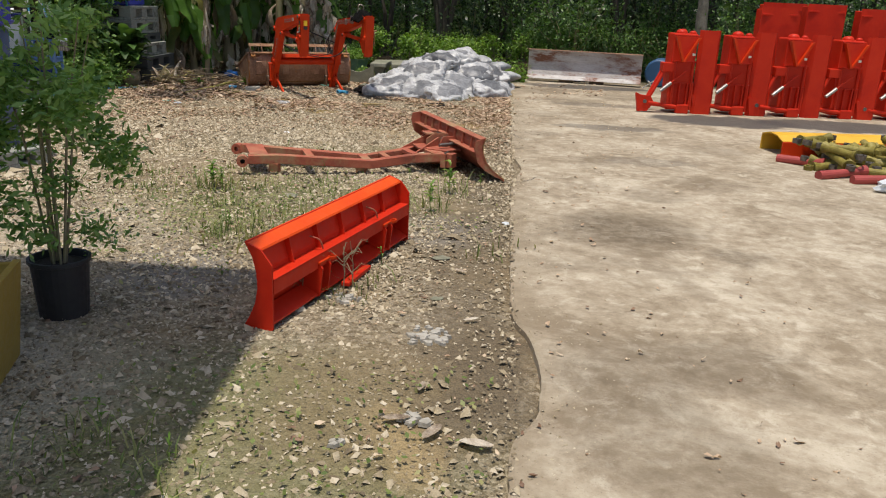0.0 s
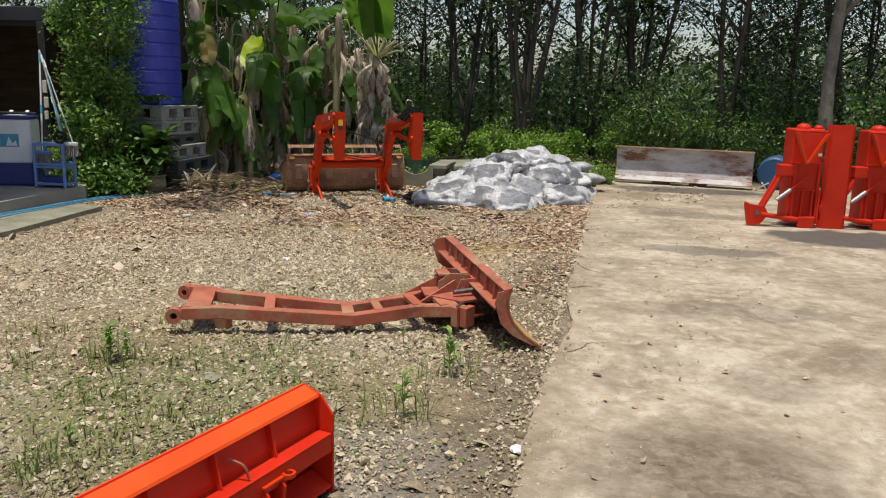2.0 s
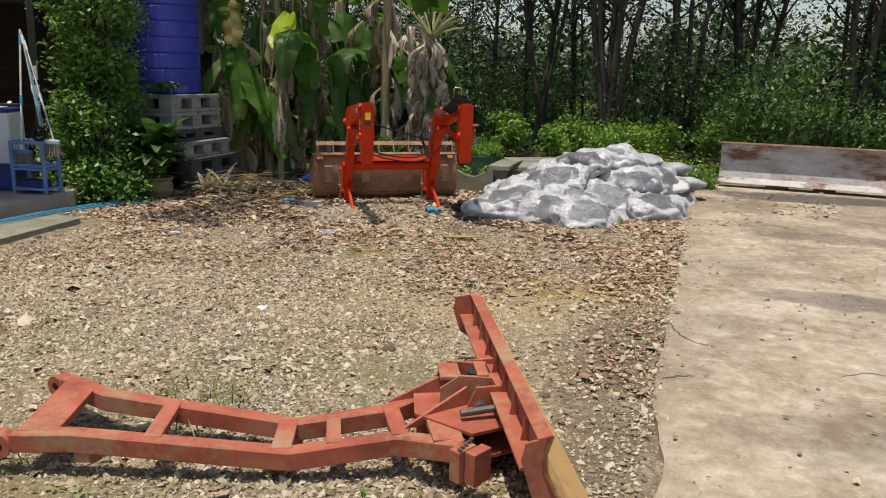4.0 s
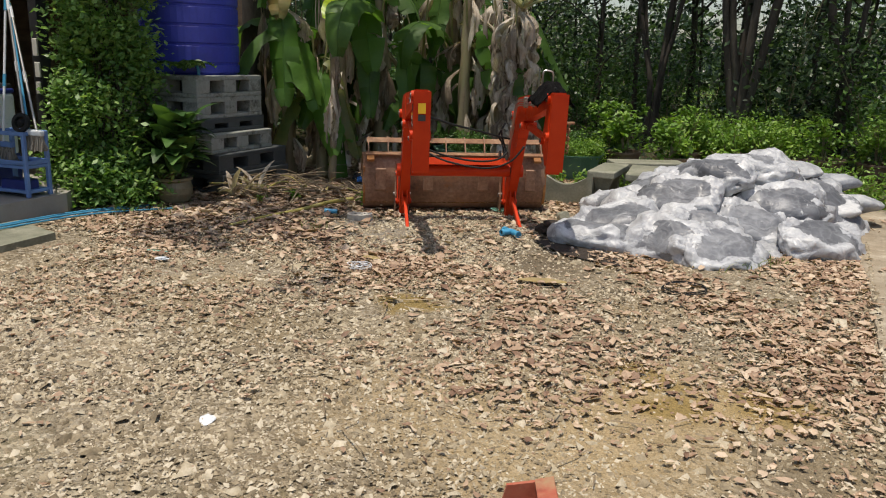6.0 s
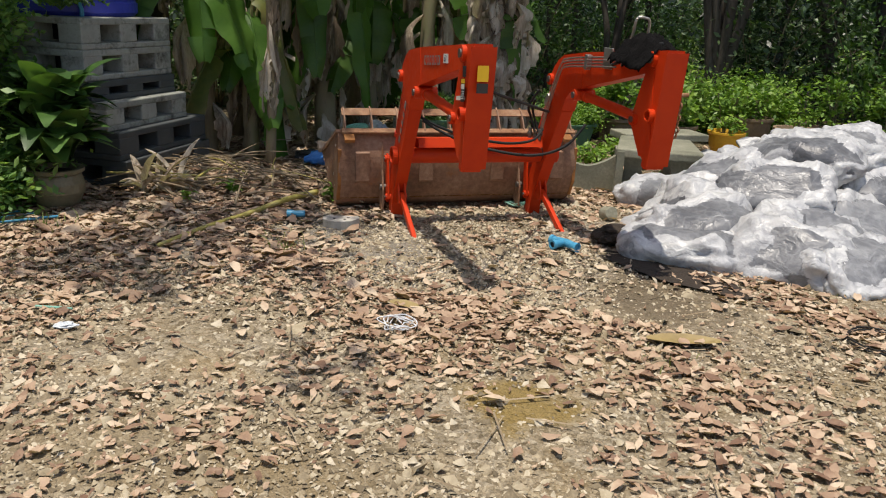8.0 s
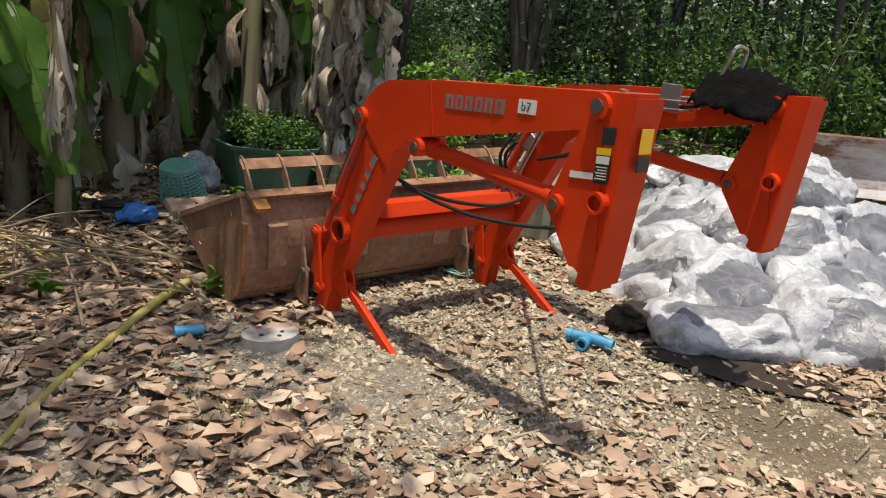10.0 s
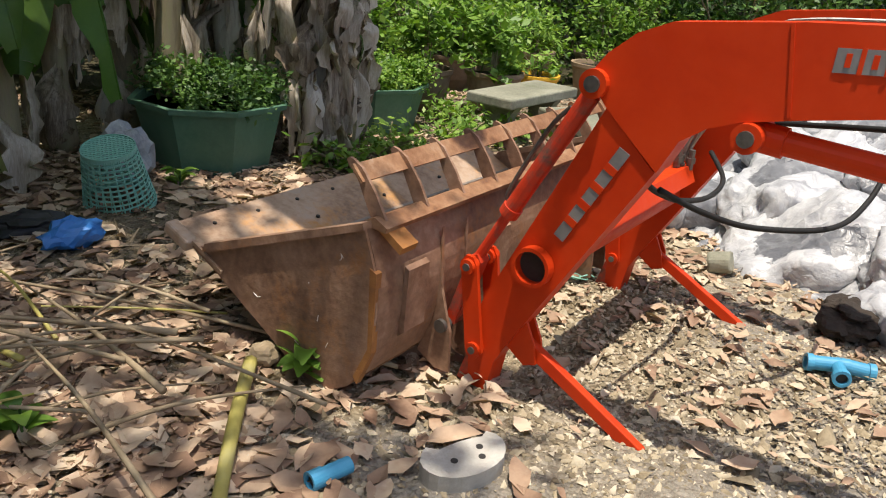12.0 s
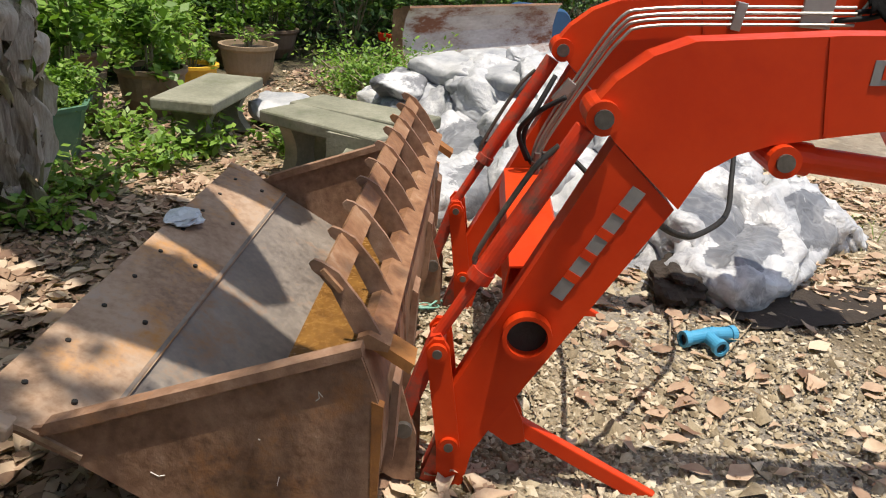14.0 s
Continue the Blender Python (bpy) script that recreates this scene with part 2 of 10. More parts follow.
def sack_film_material():
    """Grey plastic film clouded with white, and a net of pale creases."""
    m = mat("clouded_sack_film", [(0.085, 0.088, 0.098), (0.12, 0.125, 0.137), (0.16, 0.165, 0.178), (0.24, 0.245, 0.255)], 2.6, 26, 0.2, (0.3, 0.5), 0.0, objrand=0.2, lo=0.34, hi=0.68, spec=0.4)
    nt = m.node_tree
    bsdf = nt.nodes["Principled BSDF"]
    base = bsdf.inputs["Base Color"].links[0].from_socket
    vec = nt.nodes["Mapping"].outputs[0]
    warp = nt.nodes.new("ShaderNodeTexNoise")
    warp.inputs["Scale"].default_value, warp.inputs["Detail"].default_value = 5.0, 5
    nt.links.new(vec, warp.inputs["Vector"])
    ws = nt.nodes.new("ShaderNodeVectorMath")
    ws.operation = "MULTIPLY_ADD"
    nt.links.new(warp.outputs["Color"], ws.inputs[0])
    ws.inputs[1].default_value = (0.35, 0.35, 0.35)
    nt.links.new(vec, ws.inputs[2])
    cell = nt.nodes.new("ShaderNodeTexVoronoi")
    cell.feature = "DISTANCE_TO_EDGE"
    cell.inputs["Scale"].default_value = 7.0
    nt.links.new(ws.outputs[0], cell.inputs["Vector"])
    line = ramp(nt, [(1, 1, 1), (0.25, 0.25, 0.25), (0, 0, 0)], 0.0, 0.16)
    nt.links.new(cell.outputs["Distance"], line.inputs[0])
    cloud = ramp(nt, [(0, 0, 0), (0.15, 0.15, 0.15), (0.5, 0.5, 0.5)], 0.52, 0.74)
    nt.links.new(noise_node(nt, ws.outputs[0], 3.6, 7, 0.62, 0.4), cloud.inputs[0])
    white = math_node(nt, "MINIMUM", math_node(nt, "ADD", math_node(nt, "MULTIPLY", line.outputs[0], 0.16), cloud.outputs[0]), 1.0)
    bare = mix_rgb(nt, white, base, (0.50, 0.51, 0.52))
    # the torn white cover
    reach = nt.nodes.new("ShaderNodeAttribute")
    reach.attribute_name = "cover"
    edge = ramp(nt, [(0, 0, 0), (1, 1, 1)], 0.48, 0.53)
    ragged = math_node(nt, "MULTIPLY", math_node(nt, "SUBTRACT", noise_node(nt, vec, 16, 5, 0.65, 0.5), 0.5), 0.55)
    nt.links.new(math_node(nt, "ADD", math_node(nt, "ADD", reach.outputs["Fac"], 0.5), ragged), edge.inputs[0])
    cloth = ramp(nt, [(0.25, 0.256, 0.272), (0.37, 0.376, 0.392), (0.48, 0.485, 0.492), (0.58, 0.585, 0.582)], 0.32, 0.68)
    nt.links.new(noise_node(nt, ws.outputs[0], 9, 6, 0.62, 0.6), cloth.inputs[0])
    nt.links.new(mix_rgb(nt, edge.outputs[0], bare, cloth.outputs[0]), bsdf.inputs["Base Color"])
    b = nt.nodes.new("ShaderNodeBump")
    b.inputs["Strength"].default_value, b.inputs["Distance"].default_value = 0.6, 0.035
    pull = nt.nodes.new("ShaderNodeMapping")
    pull.inputs["Scale"].default_value = (0.22, 1.0, 1.0)
    nt.links.new(ws.outputs[0], pull.inputs["Vector"])
    nt.links.new(noise_node(nt, pull.outputs[0], 8, 3, 0.45, 0.8), b.inputs["Height"])
    nt.links.new(b.outputs[0], bsdf.inputs["Normal"])
    return m


def concrete_slab_material():
    m = bpy.data.materials.new("yard_concrete")
    m.use_nodes = True
    nt = m.node_tree
    bsdf = nt.nodes["Principled BSDF"]
    tc = nt.nodes.new("ShaderNodeTexCoord")
    vec = tc.outputs["Object"]
    base = ramp(nt, [(0.24, 0.19, 0.13), (0.36, 0.30, 0.22), (0.48, 0.42, 0.325)], 0.41, 0.59)
    nt.links.new(math_node(nt, "ADD", math_node(nt, "MULTIPLY", noise_node(nt, vec, 1.3, 8, 0.72, 0.6), 0.62),
                           math_node(nt, "MULTIPLY", noise_node(nt, vec, 11, 8, 0.75), 0.38)), base.inputs[0])
    col = base.outputs[0]
    st = ramp(nt, [(0, 0, 0), (1, 1, 1)], 0.56, 0.70)
    nt.links.new(noise_node(nt, vec, 0.8, 5, 0.62, 1.2), st.inputs[0])
    col = mix_rgb(nt, math_node(nt, "MULTIPLY", st.outputs[0], 0.55), col, (0.155, 0.12, 0.08))
    st2 = ramp(nt, [(0, 0, 0), (1, 1, 1)], 0.57, 0.66)
    nt.links.new(noise_node(nt, vec, 2.6, 6, 0.7, 0.8), st2.inputs[0])
    col = mix_rgb(nt, math_node(nt, "MULTIPLY", st2.outputs[0], 0.38), col, (0.19, 0.15, 0.105))
    pale = ramp(nt, [(0, 0, 0), (1, 1, 1)], 0.54, 0.66)
    nt.links.new(noise_node(nt, vec, 5.5, 9, 0.74, 0.5), pale.inputs[0])
    col = mix_rgb(nt, math_node(nt, "MULTIPLY", pale.outputs[0], 0.65), col, (0.57, 0.51, 0.405))
    dk = ramp(nt, [(0, 0, 0), (1, 1, 1)], 0.57, 0.68)
    nt.links.new(noise_node(nt, vec, 9.0, 8, 0.72, 0.3), dk.inputs[0])
    col = mix_rgb(nt, math_node(nt, "MULTIPLY", dk.outputs[0], 0.5), col, (0.22, 0.175, 0.12))
    mott = ramp(nt, [(0.6, 0.6, 0.6), (1, 1, 1)], 0.40, 0.58)
    nt.links.new(noise_node(nt, vec, 13.0, 8, 0.75, 0.4), mott.inputs[0])
    # old oil and mud stains, each with its place and size
    warp = nt.nodes.new("ShaderNodeTexNoise")
    warp.inputs["Scale"].default_value, warp.inputs["Detail"].default_value = 3.2, 6
    nt.links.new(vec, warp.inputs["Vector"])
    ws = nt.nodes.new("ShaderNodeVectorMath")
    ws.operation = "MULTIPLY_ADD"
    nt.links.new(warp.outputs["Color"], ws.inputs[0])
    ws.inputs[1].default_value = (0.55, 0.55, 0.0)
    nt.links.new(vec, ws.inputs[2])
    for sx, sy, sr, dark in STAINS:
        dn = nt.nodes.new("ShaderNodeVectorMath")
        dn.operation = "DISTANCE"
        nt.links.new(ws.outputs[0], dn.inputs[0])
        dn.inputs[1].default_value = (sx + 0.275, sy + 0.275, 0.018)
        mr = nt.nodes.new("ShaderNodeMapRange")
        mr.inputs["From Min"].default_value, mr.inputs["From Max"].default_value = sr, sr * 0.45
        mr.inputs["To Min"].default_value, mr.inputs["To Max"].default_value = 0.0, dark
        nt.links.new(dn.outputs["Value"], mr.inputs["Value"])
        col = mix_rgb(nt, math_node(nt, "MULTIPLY", mr.outputs[0], mott.outputs[0]), col, (0.13, 0.10, 0.066))
    # darker ellipses on the slab: before the implements, at the far end, elsewhere
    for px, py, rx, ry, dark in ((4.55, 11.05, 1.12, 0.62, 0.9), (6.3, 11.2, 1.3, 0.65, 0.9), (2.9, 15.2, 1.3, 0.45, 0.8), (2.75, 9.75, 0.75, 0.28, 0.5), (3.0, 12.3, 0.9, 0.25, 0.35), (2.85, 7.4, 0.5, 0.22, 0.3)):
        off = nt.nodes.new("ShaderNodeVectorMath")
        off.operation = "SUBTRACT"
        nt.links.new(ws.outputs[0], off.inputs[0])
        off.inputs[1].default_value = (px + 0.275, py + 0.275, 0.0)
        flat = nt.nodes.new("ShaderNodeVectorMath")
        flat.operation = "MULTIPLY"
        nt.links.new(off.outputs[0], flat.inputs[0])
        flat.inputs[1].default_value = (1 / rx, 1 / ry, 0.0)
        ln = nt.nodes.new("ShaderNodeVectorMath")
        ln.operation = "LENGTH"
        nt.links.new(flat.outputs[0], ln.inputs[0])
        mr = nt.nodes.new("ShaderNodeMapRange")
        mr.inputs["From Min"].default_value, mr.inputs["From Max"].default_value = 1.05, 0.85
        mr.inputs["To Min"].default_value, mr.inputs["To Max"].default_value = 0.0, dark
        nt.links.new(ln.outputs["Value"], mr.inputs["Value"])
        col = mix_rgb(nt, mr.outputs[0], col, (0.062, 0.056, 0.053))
    sxe = nt.nodes.new("ShaderNodeSeparateXYZ")
    nt.links.new(ws.outputs[0], sxe.inputs[0])
    rim = nt.nodes.new("ShaderNodeMapRange")
    rim.inputs["From Min"].default_value, rim.inputs["From Max"].default_value = 1.95, 1.68
    rim.inputs["To Max"].default_value = 0.6
    nt.links.new(sxe.outputs["X"], rim.inputs["Value"])
    col = mix_rgb(nt, rim.outputs[0], col, (0.25, 0.20, 0.135))
    sp = ramp(nt, [(0, 0, 0), (1, 1, 1)], 0.64, 0.72)
    nt.links.new(noise_node(nt, vec, 130, 2, 0.5), sp.inputs[0])
    col = mix_rgb(nt, math_node(nt, "MULTIPLY", sp.outputs[0], 0.5), col, (0.16, 0.13, 0.10))
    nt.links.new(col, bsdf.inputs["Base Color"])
    bsdf.inputs["Roughness"].default_value = 0.85
    bsdf.inputs["Specular IOR Level"].default_value = 0.3
    b = nt.nodes.new("ShaderNodeBump")
    b.inputs["Strength"].default_value, b.inputs["Distance"].default_value = 0.35, 0.01
    nt.links.new(math_node(nt, "ADD", noise_node(nt, vec, 70, 6, 0.7), math_node(nt, "MULTIPLY", noise_node(nt, vec, 5, 4), 0.8)), b.inputs["Height"])
    nt.links.new(b.outputs[0], bsdf.inputs["Normal"])
    return m


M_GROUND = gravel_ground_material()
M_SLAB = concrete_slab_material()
M_ORANGE = mat("orange_enamel", [(0.50, 0.028, 0.004), (0.58, 0.040, 0.005), (0.63, 0.052, 0.008)], 2.5, 30, 0.2, (0.42, 0.58), 0.05, 25, coat=0.03, spec=0.22,
               wear=(0.24, 0.06, 0.03), wearscale=6, wearlo=0.68, wearhi=0.74)
M_ORANGE_WORN = mat("worn_orange_enamel", [(0.42, 0.03, 0.01), (0.60, 0.04, 0.01), (0.66, 0.06, 0.014)], 5, 40, 0.3, (0.4, 0.6), 0.12, 30,
                    wear=(0.15, 0.085, 0.06), wearscale=7, wearlo=0.47, wearhi=0.62)
# lighter copy of the enamel, with the sun on the blade's top painted in
M_SUNLIT_ORANGE = mat("sunlit_orange_enamel", [(0.66, 0.060, 0.006), (0.74, 0.075, 0.007), (0.78, 0.090, 0.010)], 3, 30, 0.2, (0.4, 0.55), 0.05, 25, spec=0.3)
M_RED = mat("red_orange_enamel", [(0.46, 0.016, 0.006), (0.56, 0.025, 0.008), (0.61, 0.034, 0.010)], 3, 30, 0.2, (0.42, 0.6), 0.06, 25, coat=0.02, spec=0.22)
M_RUST = mat("rusty_steel", [(0.105, 0.053, 0.033), (0.21, 0.112, 0.066), (0.31, 0.182, 0.117), (0.41, 0.28, 0.20)], 2.6, 35, 0.45, (0.55, 0.85), 0.25, 50,
             wear=(0.33, 0.14, 0.045), wearscale=3.5, wearlo=0.56, wearhi=0.72, metal=0.1)
M_RUST_BRIGHT = mat("orange_rust", [(0.19, 0.075, 0.022), (0.33, 0.135, 0.035), (0.42, 0.20, 0.06)], 6, 40, 0.3, (0.7, 0.9), 0.3, 50)
M_RUST_MID = mat("brown_orange_rust", [(0.085, 0.036, 0.02), (0.20, 0.088, 0.038), (0.31, 0.165, 0.085), (0.40, 0.27, 0.18)], 6, 40, 0.35, (0.6, 0.85), 0.3, 50)
M_WORN_STEEL = mat("worn_bucket_floor", [(0.085, 0.075, 0.068), (0.18, 0.152, 0.130), (0.27, 0.230, 0.195), (0.36, 0.315, 0.27)], 2.4, 40, 0.35, (0.4, 0.7), 0.2, 60,
                   wear=(0.30, 0.15, 0.06), wearscale=2.4, wearlo=0.52, wearhi=0.68, metal=0.15)
M_OLD_RED = mat("faded_red_paint", [(0.20, 0.052, 0.03), (0.36, 0.088, 0.048), (0.45, 0.15, 0.085)], 4, 35, 0.3, (0.6, 0.85), 0.2, 45,
                wear=(0.34, 0.22, 0.12), wearscale=2.6, wearlo=0.50, wearhi=0.66)
M_OCHRE_STEEL = mat("ochre_rusted_face", [(0.30, 0.17, 0.06), (0.42, 0.26, 0.10), (0.26, 0.14, 0.06)], 5, 40, 0.3, (0.7, 0.9), 0.25, 40)
M_STEEL = mat("plated_steel", [(0.36, 0.34, 0.31), (0.5, 0.48, 0.45)], 8, 50, 0.3, (0.3, 0.5), 0.08, 60, metal=0.85)
M_PIN = mat("greased_pin_steel", [(0.10, 0.09, 0.08), (0.22, 0.20, 0.18)], 20, 80, 0.3, (0.35, 0.6), 0.1, 80, metal=0.7)
# black for grease, and for the shade painted inside holes and bores
M_DARK = mat("grease_and_hole_shade", [(0.012, 0.011, 0.01), (0.03, 0.027, 0.024)], 10, 60, 0.3, (0.5, 0.8), 0.2, 40)
M_FELT = mat("black_matted_cloth", [(0.004, 0.004, 0.004), (0.012, 0.011, 0.011)], 14, 80, 0.4, (0.9, 1.0), 0.8, 90, spec=0.05)
M_WETRUST = mat("wet_rust", [(0.08, 0.036, 0.012), (0.20, 0.095, 0.024), (0.32, 0.165, 0.04)], 9, 50, 0.35, (0.12, 0.35), 0.15, 40)
M_RUBBER = mat("black_rubber_hose", [(0.012, 0.012, 0.012), (0.024, 0.024, 0.024)], 10, 60, 0.3, (0.6, 0.8), 0.1, 80, spec=0.25)
M_DECAL_SILVER = mat("silver_lettering", [(0.20, 0.19, 0.185), (0.30, 0.29, 0.28)], 10, 60, 0.3, (0.35, 0.5), 0.03, 60, metal=0.3)
M_DECAL_BLACK = mat("black_decal", [(0.015, 0.015, 0.016), (0.03, 0.03, 0.03)], 10, 60, 0.3, (0.4, 0.55), 0.03, 60)
M_DECAL_YELLOW = mat("yellow_decal", [(0.72, 0.42, 0.015), (0.8, 0.48, 0.02)], 10, 60, 0.3, (0.4, 0.55), 0.03, 60)
M_PAPER = mat("white_paper_label", [(0.62, 0.58, 0.50), (0.74, 0.71, 0.65)], 10, 60, 0.3, (0.7, 0.85), 0.05, 60)
M_INK = mat("blue_ink", [(0.03, 0.04, 0.09), (0.05, 0.06, 0.12)], 10, 60, 0.3, (0.6, 0.8), 0.0)
M_SACK = mat("weathered_woven_sack", [(0.15, 0.155, 0.17), (0.22, 0.225, 0.24), (0.47, 0.475, 0.48), (0.57, 0.57, 0.565)], 3.4, 24, 0.22, (0.45, 0.68), 0.5, 30,
             objrand=0.10, lo=0.41, hi=0.53, stretch=(1, 1.3, 1.6), spec=0.3)
M_SACK_CLEAN = mat("white_woven_sack", [(0.22, 0.23, 0.25), (0.30, 0.31, 0.325), (0.39, 0.395, 0.40), (0.47, 0.47, 0.465)], 5.0, 26, 0.25, (0.4, 0.6), 0.5, 34, objrand=0.15, lo=0.36, hi=0.62)
M_SACK_GREY = sack_film_material()
M_COVER = mat("crinkled_white_film", [(0.20, 0.205, 0.22), (0.34, 0.345, 0.36), (0.47, 0.475, 0.48), (0.60, 0.605, 0.60)], 7.0, 30, 0.35, (0.3, 0.5), 0.9, 45, objrand=0.15, lo=0.34, hi=0.60, translucent=0.12, spec=0.4)
M_MORTAR = mat("pale_mortar", [(0.22, 0.20, 0.165), (0.36, 0.335, 0.29), (0.46, 0.435, 0.39)], 10, 60, 0.3, (0.85, 0.95), 0.3, 80, objrand=0.2)
M_VARIEG = mat("variegated_leaf", [(0.10, 0.20, 0.06), (0.30, 0.38, 0.20), (0.55, 0.58, 0.42)], 14, 40, 0.3, (0.4, 0.6), 0.0, island=0.5, translucent=0.3)
M_LIPSTEEL = mat("sun_bleached_rust", [(0.14, 0.080, 0.048), (0.29, 0.180, 0.112), (0.42, 0.295, 0.205), (0.38, 0.32, 0.27)], 3.2, 40, 0.4, (0.5, 0.75), 0.2, 60,
                 wear=(0.45, 0.22, 0.07), wearscale=3.4, wearlo=0.52, wearhi=0.66)
M_LEAF_DARK = mat("forest_leaf", [(0.010, 0.024, 0.009), (0.034, 0.068, 0.023), (0.075, 0.132, 0.045), (0.16, 0.23, 0.10)], 0.6, 12, 0.2, (0.3, 0.55), 0.0, island=0.8, translucent=0.28, lo=0.2, hi=0.9)
M_LEAF = mat("green_leaf", [(0.035, 0.085, 0.020), (0.075, 0.16, 0.034), (0.14, 0.25, 0.056)], 2, 12, 0.2, (0.4, 0.6), 0.0, island=0.4, translucent=0.32)
M_LEAF_VINE = mat("vine_leaf", [(0.115, 0.235, 0.065), (0.215, 0.375, 0.10), (0.33, 0.48, 0.15)], 2, 12, 0.2, (0.35, 0.55), 0.0, island=0.4, translucent=0.42)
M_LEAF_POT = mat("broad_dark_leaf", [(0.04, 0.095, 0.022), (0.075, 0.16, 0.035), (0.13, 0.24, 0.055)], 3, 14, 0.3, (0.3, 0.5), 0.0, island=0.6, translucent=0.25)
M_LEAF_BRIGHT = mat("bright_weed_leaf", [(0.08, 0.17, 0.022), (0.155, 0.29, 0.04), (0.27, 0.40, 0.07)], 2, 12, 0.2, (0.4, 0.6), 0.0, island=0.4, translucent=0.35)
M_LIME = mat("yellow_green_young_leaf", [(0.42, 0.60, 0.02), (0.55, 0.70, 0.03)], 4, 30, 0.3, (0.35, 0.5), 0.05, 20, translucent=0.5)
M_BANANA = mat("banana_leaf", [(0.055, 0.12, 0.028), (0.10, 0.20, 0.042), (0.16, 0.285, 0.065)], 1.6, 30, 0.15, (0.32, 0.5), 0.1, 18, island=0.15, objrand=0.15, translucent=0.58,
               stretch=(1, 1, 1))
# brighter copy of the banana leaf, its lit look put into the colour
M_BANANA_LIT = mat("lit_banana_leaf", [(0.08, 0.19, 0.030), (0.12, 0.26, 0.044), (0.175, 0.335, 0.065)], 1.6, 30, 0.15, (0.32, 0.5), 0.1, 18, translucent=0.62)
M_BANANA_YELLOW = mat("yellowing_banana_leaf", [(0.06, 0.11, 0.02), (0.16, 0.16, 0.04), (0.28, 0.19, 0.06)], 2.4, 20, 0.2, (0.4, 0.6), 0.1, 18, translucent=0.3)
M_STALK = mat("pale_leaf_stalk", [(0.14, 0.15, 0.05), (0.27, 0.27, 0.10), (0.36, 0.33, 0.16)], 4, 30, 0.3, (0.5, 0.7), 0.1, 30, objrand=0.3)
M_DRY = mat("dry_banana_leaf", [(0.20, 0.145, 0.10), (0.40, 0.32, 0.245), (0.56, 0.475, 0.385), (0.68, 0.61, 0.52)], 5, 30, 0.35, (0.7, 0.9), 0.5, 30, island=0.25, objrand=0.25, translucent=0.25, stretch=(5, 5, 0.5))
M_STEM = mat("banana_stem", [(0.12, 0.093, 0.053), (0.26, 0.21, 0.13), (0.25, 0.25, 0.115)], 3, 25, 0.3, (0.6, 0.8), 0.3, 25, stretch=(3, 3, 0.6))
M_BARK = mat("grey_brown_bark", [(0.022, 0.017, 0.012), (0.055, 0.044, 0.032), (0.11, 0.095, 0.075)], 4, 30, 0.4, (0.8, 0.95), 0.6, 18, stretch=(2, 2, 0.5))
M_BARK_PALE = mat("pale_mottled_bark", [(0.07, 0.062, 0.048), (0.16, 0.145, 0.115), (0.27, 0.25, 0.205)], 7, 30, 0.4, (0.8, 0.95), 0.5, 22, stretch=(1, 1, 0.7))
M_LITTER = mat("dead_leaf", [(0.19, 0.108, 0.068), (0.34, 0.222, 0.145), (0.46, 0.325, 0.222), (0.60, 0.475, 0.345)], 8, 40, 0.2, (0.6, 0.85), 0.15, 60, island=0.6, lo=0.2, hi=0.8, translucent=0.10)
M_STONE = mat("crushed_stone", [(0.145, 0.112, 0.068), (0.285, 0.228, 0.146), (0.395, 0.330, 0.225), (0.54, 0.470, 0.355)], 20, 120, 0.3, (0.8, 0.95), 0.3, 120, island=0.75, lo=0.15, hi=0.85)
M_GRASS = mat("grass_blade", [(0.10, 0.15, 0.035), (0.20, 0.25, 0.07), (0.36, 0.34, 0.15)], 3, 30, 0.2, (0.5, 0.7), 0.0, island=0.5, translucent=0.3)
M_STRAW = mat("dry_stalk", [(0.15, 0.105, 0.06), (0.26, 0.195, 0.12), (0.37, 0.30, 0.20)], 5, 40, 0.3, (0.7, 0.9), 0.2, 50, island=0.3)
M_BAMBOO = mat("yellow_green_stalk", [(0.28, 0.24, 0.05), (0.42, 0.36, 0.10), (0.36, 0.33, 0.16)], 5, 30, 0.3, (0.5, 0.7), 0.15, 40)
M_OLDCONC = mat("grey_cast_concrete", [(0.12, 0.122, 0.085), (0.21, 0.207, 0.15), (0.33, 0.322, 0.25)], 3, 45, 0.35, (0.8, 0.95), 0.3, 60,
                wear=(0.12, 0.135, 0.08), wearscale=2.5, wearlo=0.56, wearhi=0.68)
M_PALLET = mat("grey_plastic_pallet", [(0.22, 0.225, 0.20), (0.32, 0.325, 0.29), (0.40, 0.405, 0.365)], 4, 40, 0.3, (0.55, 0.75), 0.15, 50, objrand=0.15, wear=(0.075, 0.07, 0.055), wearscale=4, wearlo=0.50, wearhi=0.66)
M_PALLET_DARK = mat("dark_plastic_pallet", [(0.045, 0.05, 0.052), (0.085, 0.092, 0.095)], 4, 40, 0.3, (0.5, 0.7), 0.12, 50)
M_TANK = mat("blue_polyethylene", [(0.028, 0.038, 0.30), (0.042, 0.056, 0.42), (0.06, 0.08, 0.50)], 2, 30, 0.2, (0.38, 0.55), 0.05, 30)
M_POT_TERRA = mat("weathered_clay_pot", [(0.14, 0.095, 0.055), (0.25, 0.175, 0.105), (0.31, 0.22, 0.14)], 5, 40, 0.3, (0.7, 0.9), 0.25, 40)
M_POT_OLIVE = mat("glazed_olive_clay", [(0.12, 0.095, 0.05), (0.20, 0.17, 0.10), (0.28, 0.24, 0.15)], 5, 40, 0.3, (0.4, 0.65), 0.2, 40)
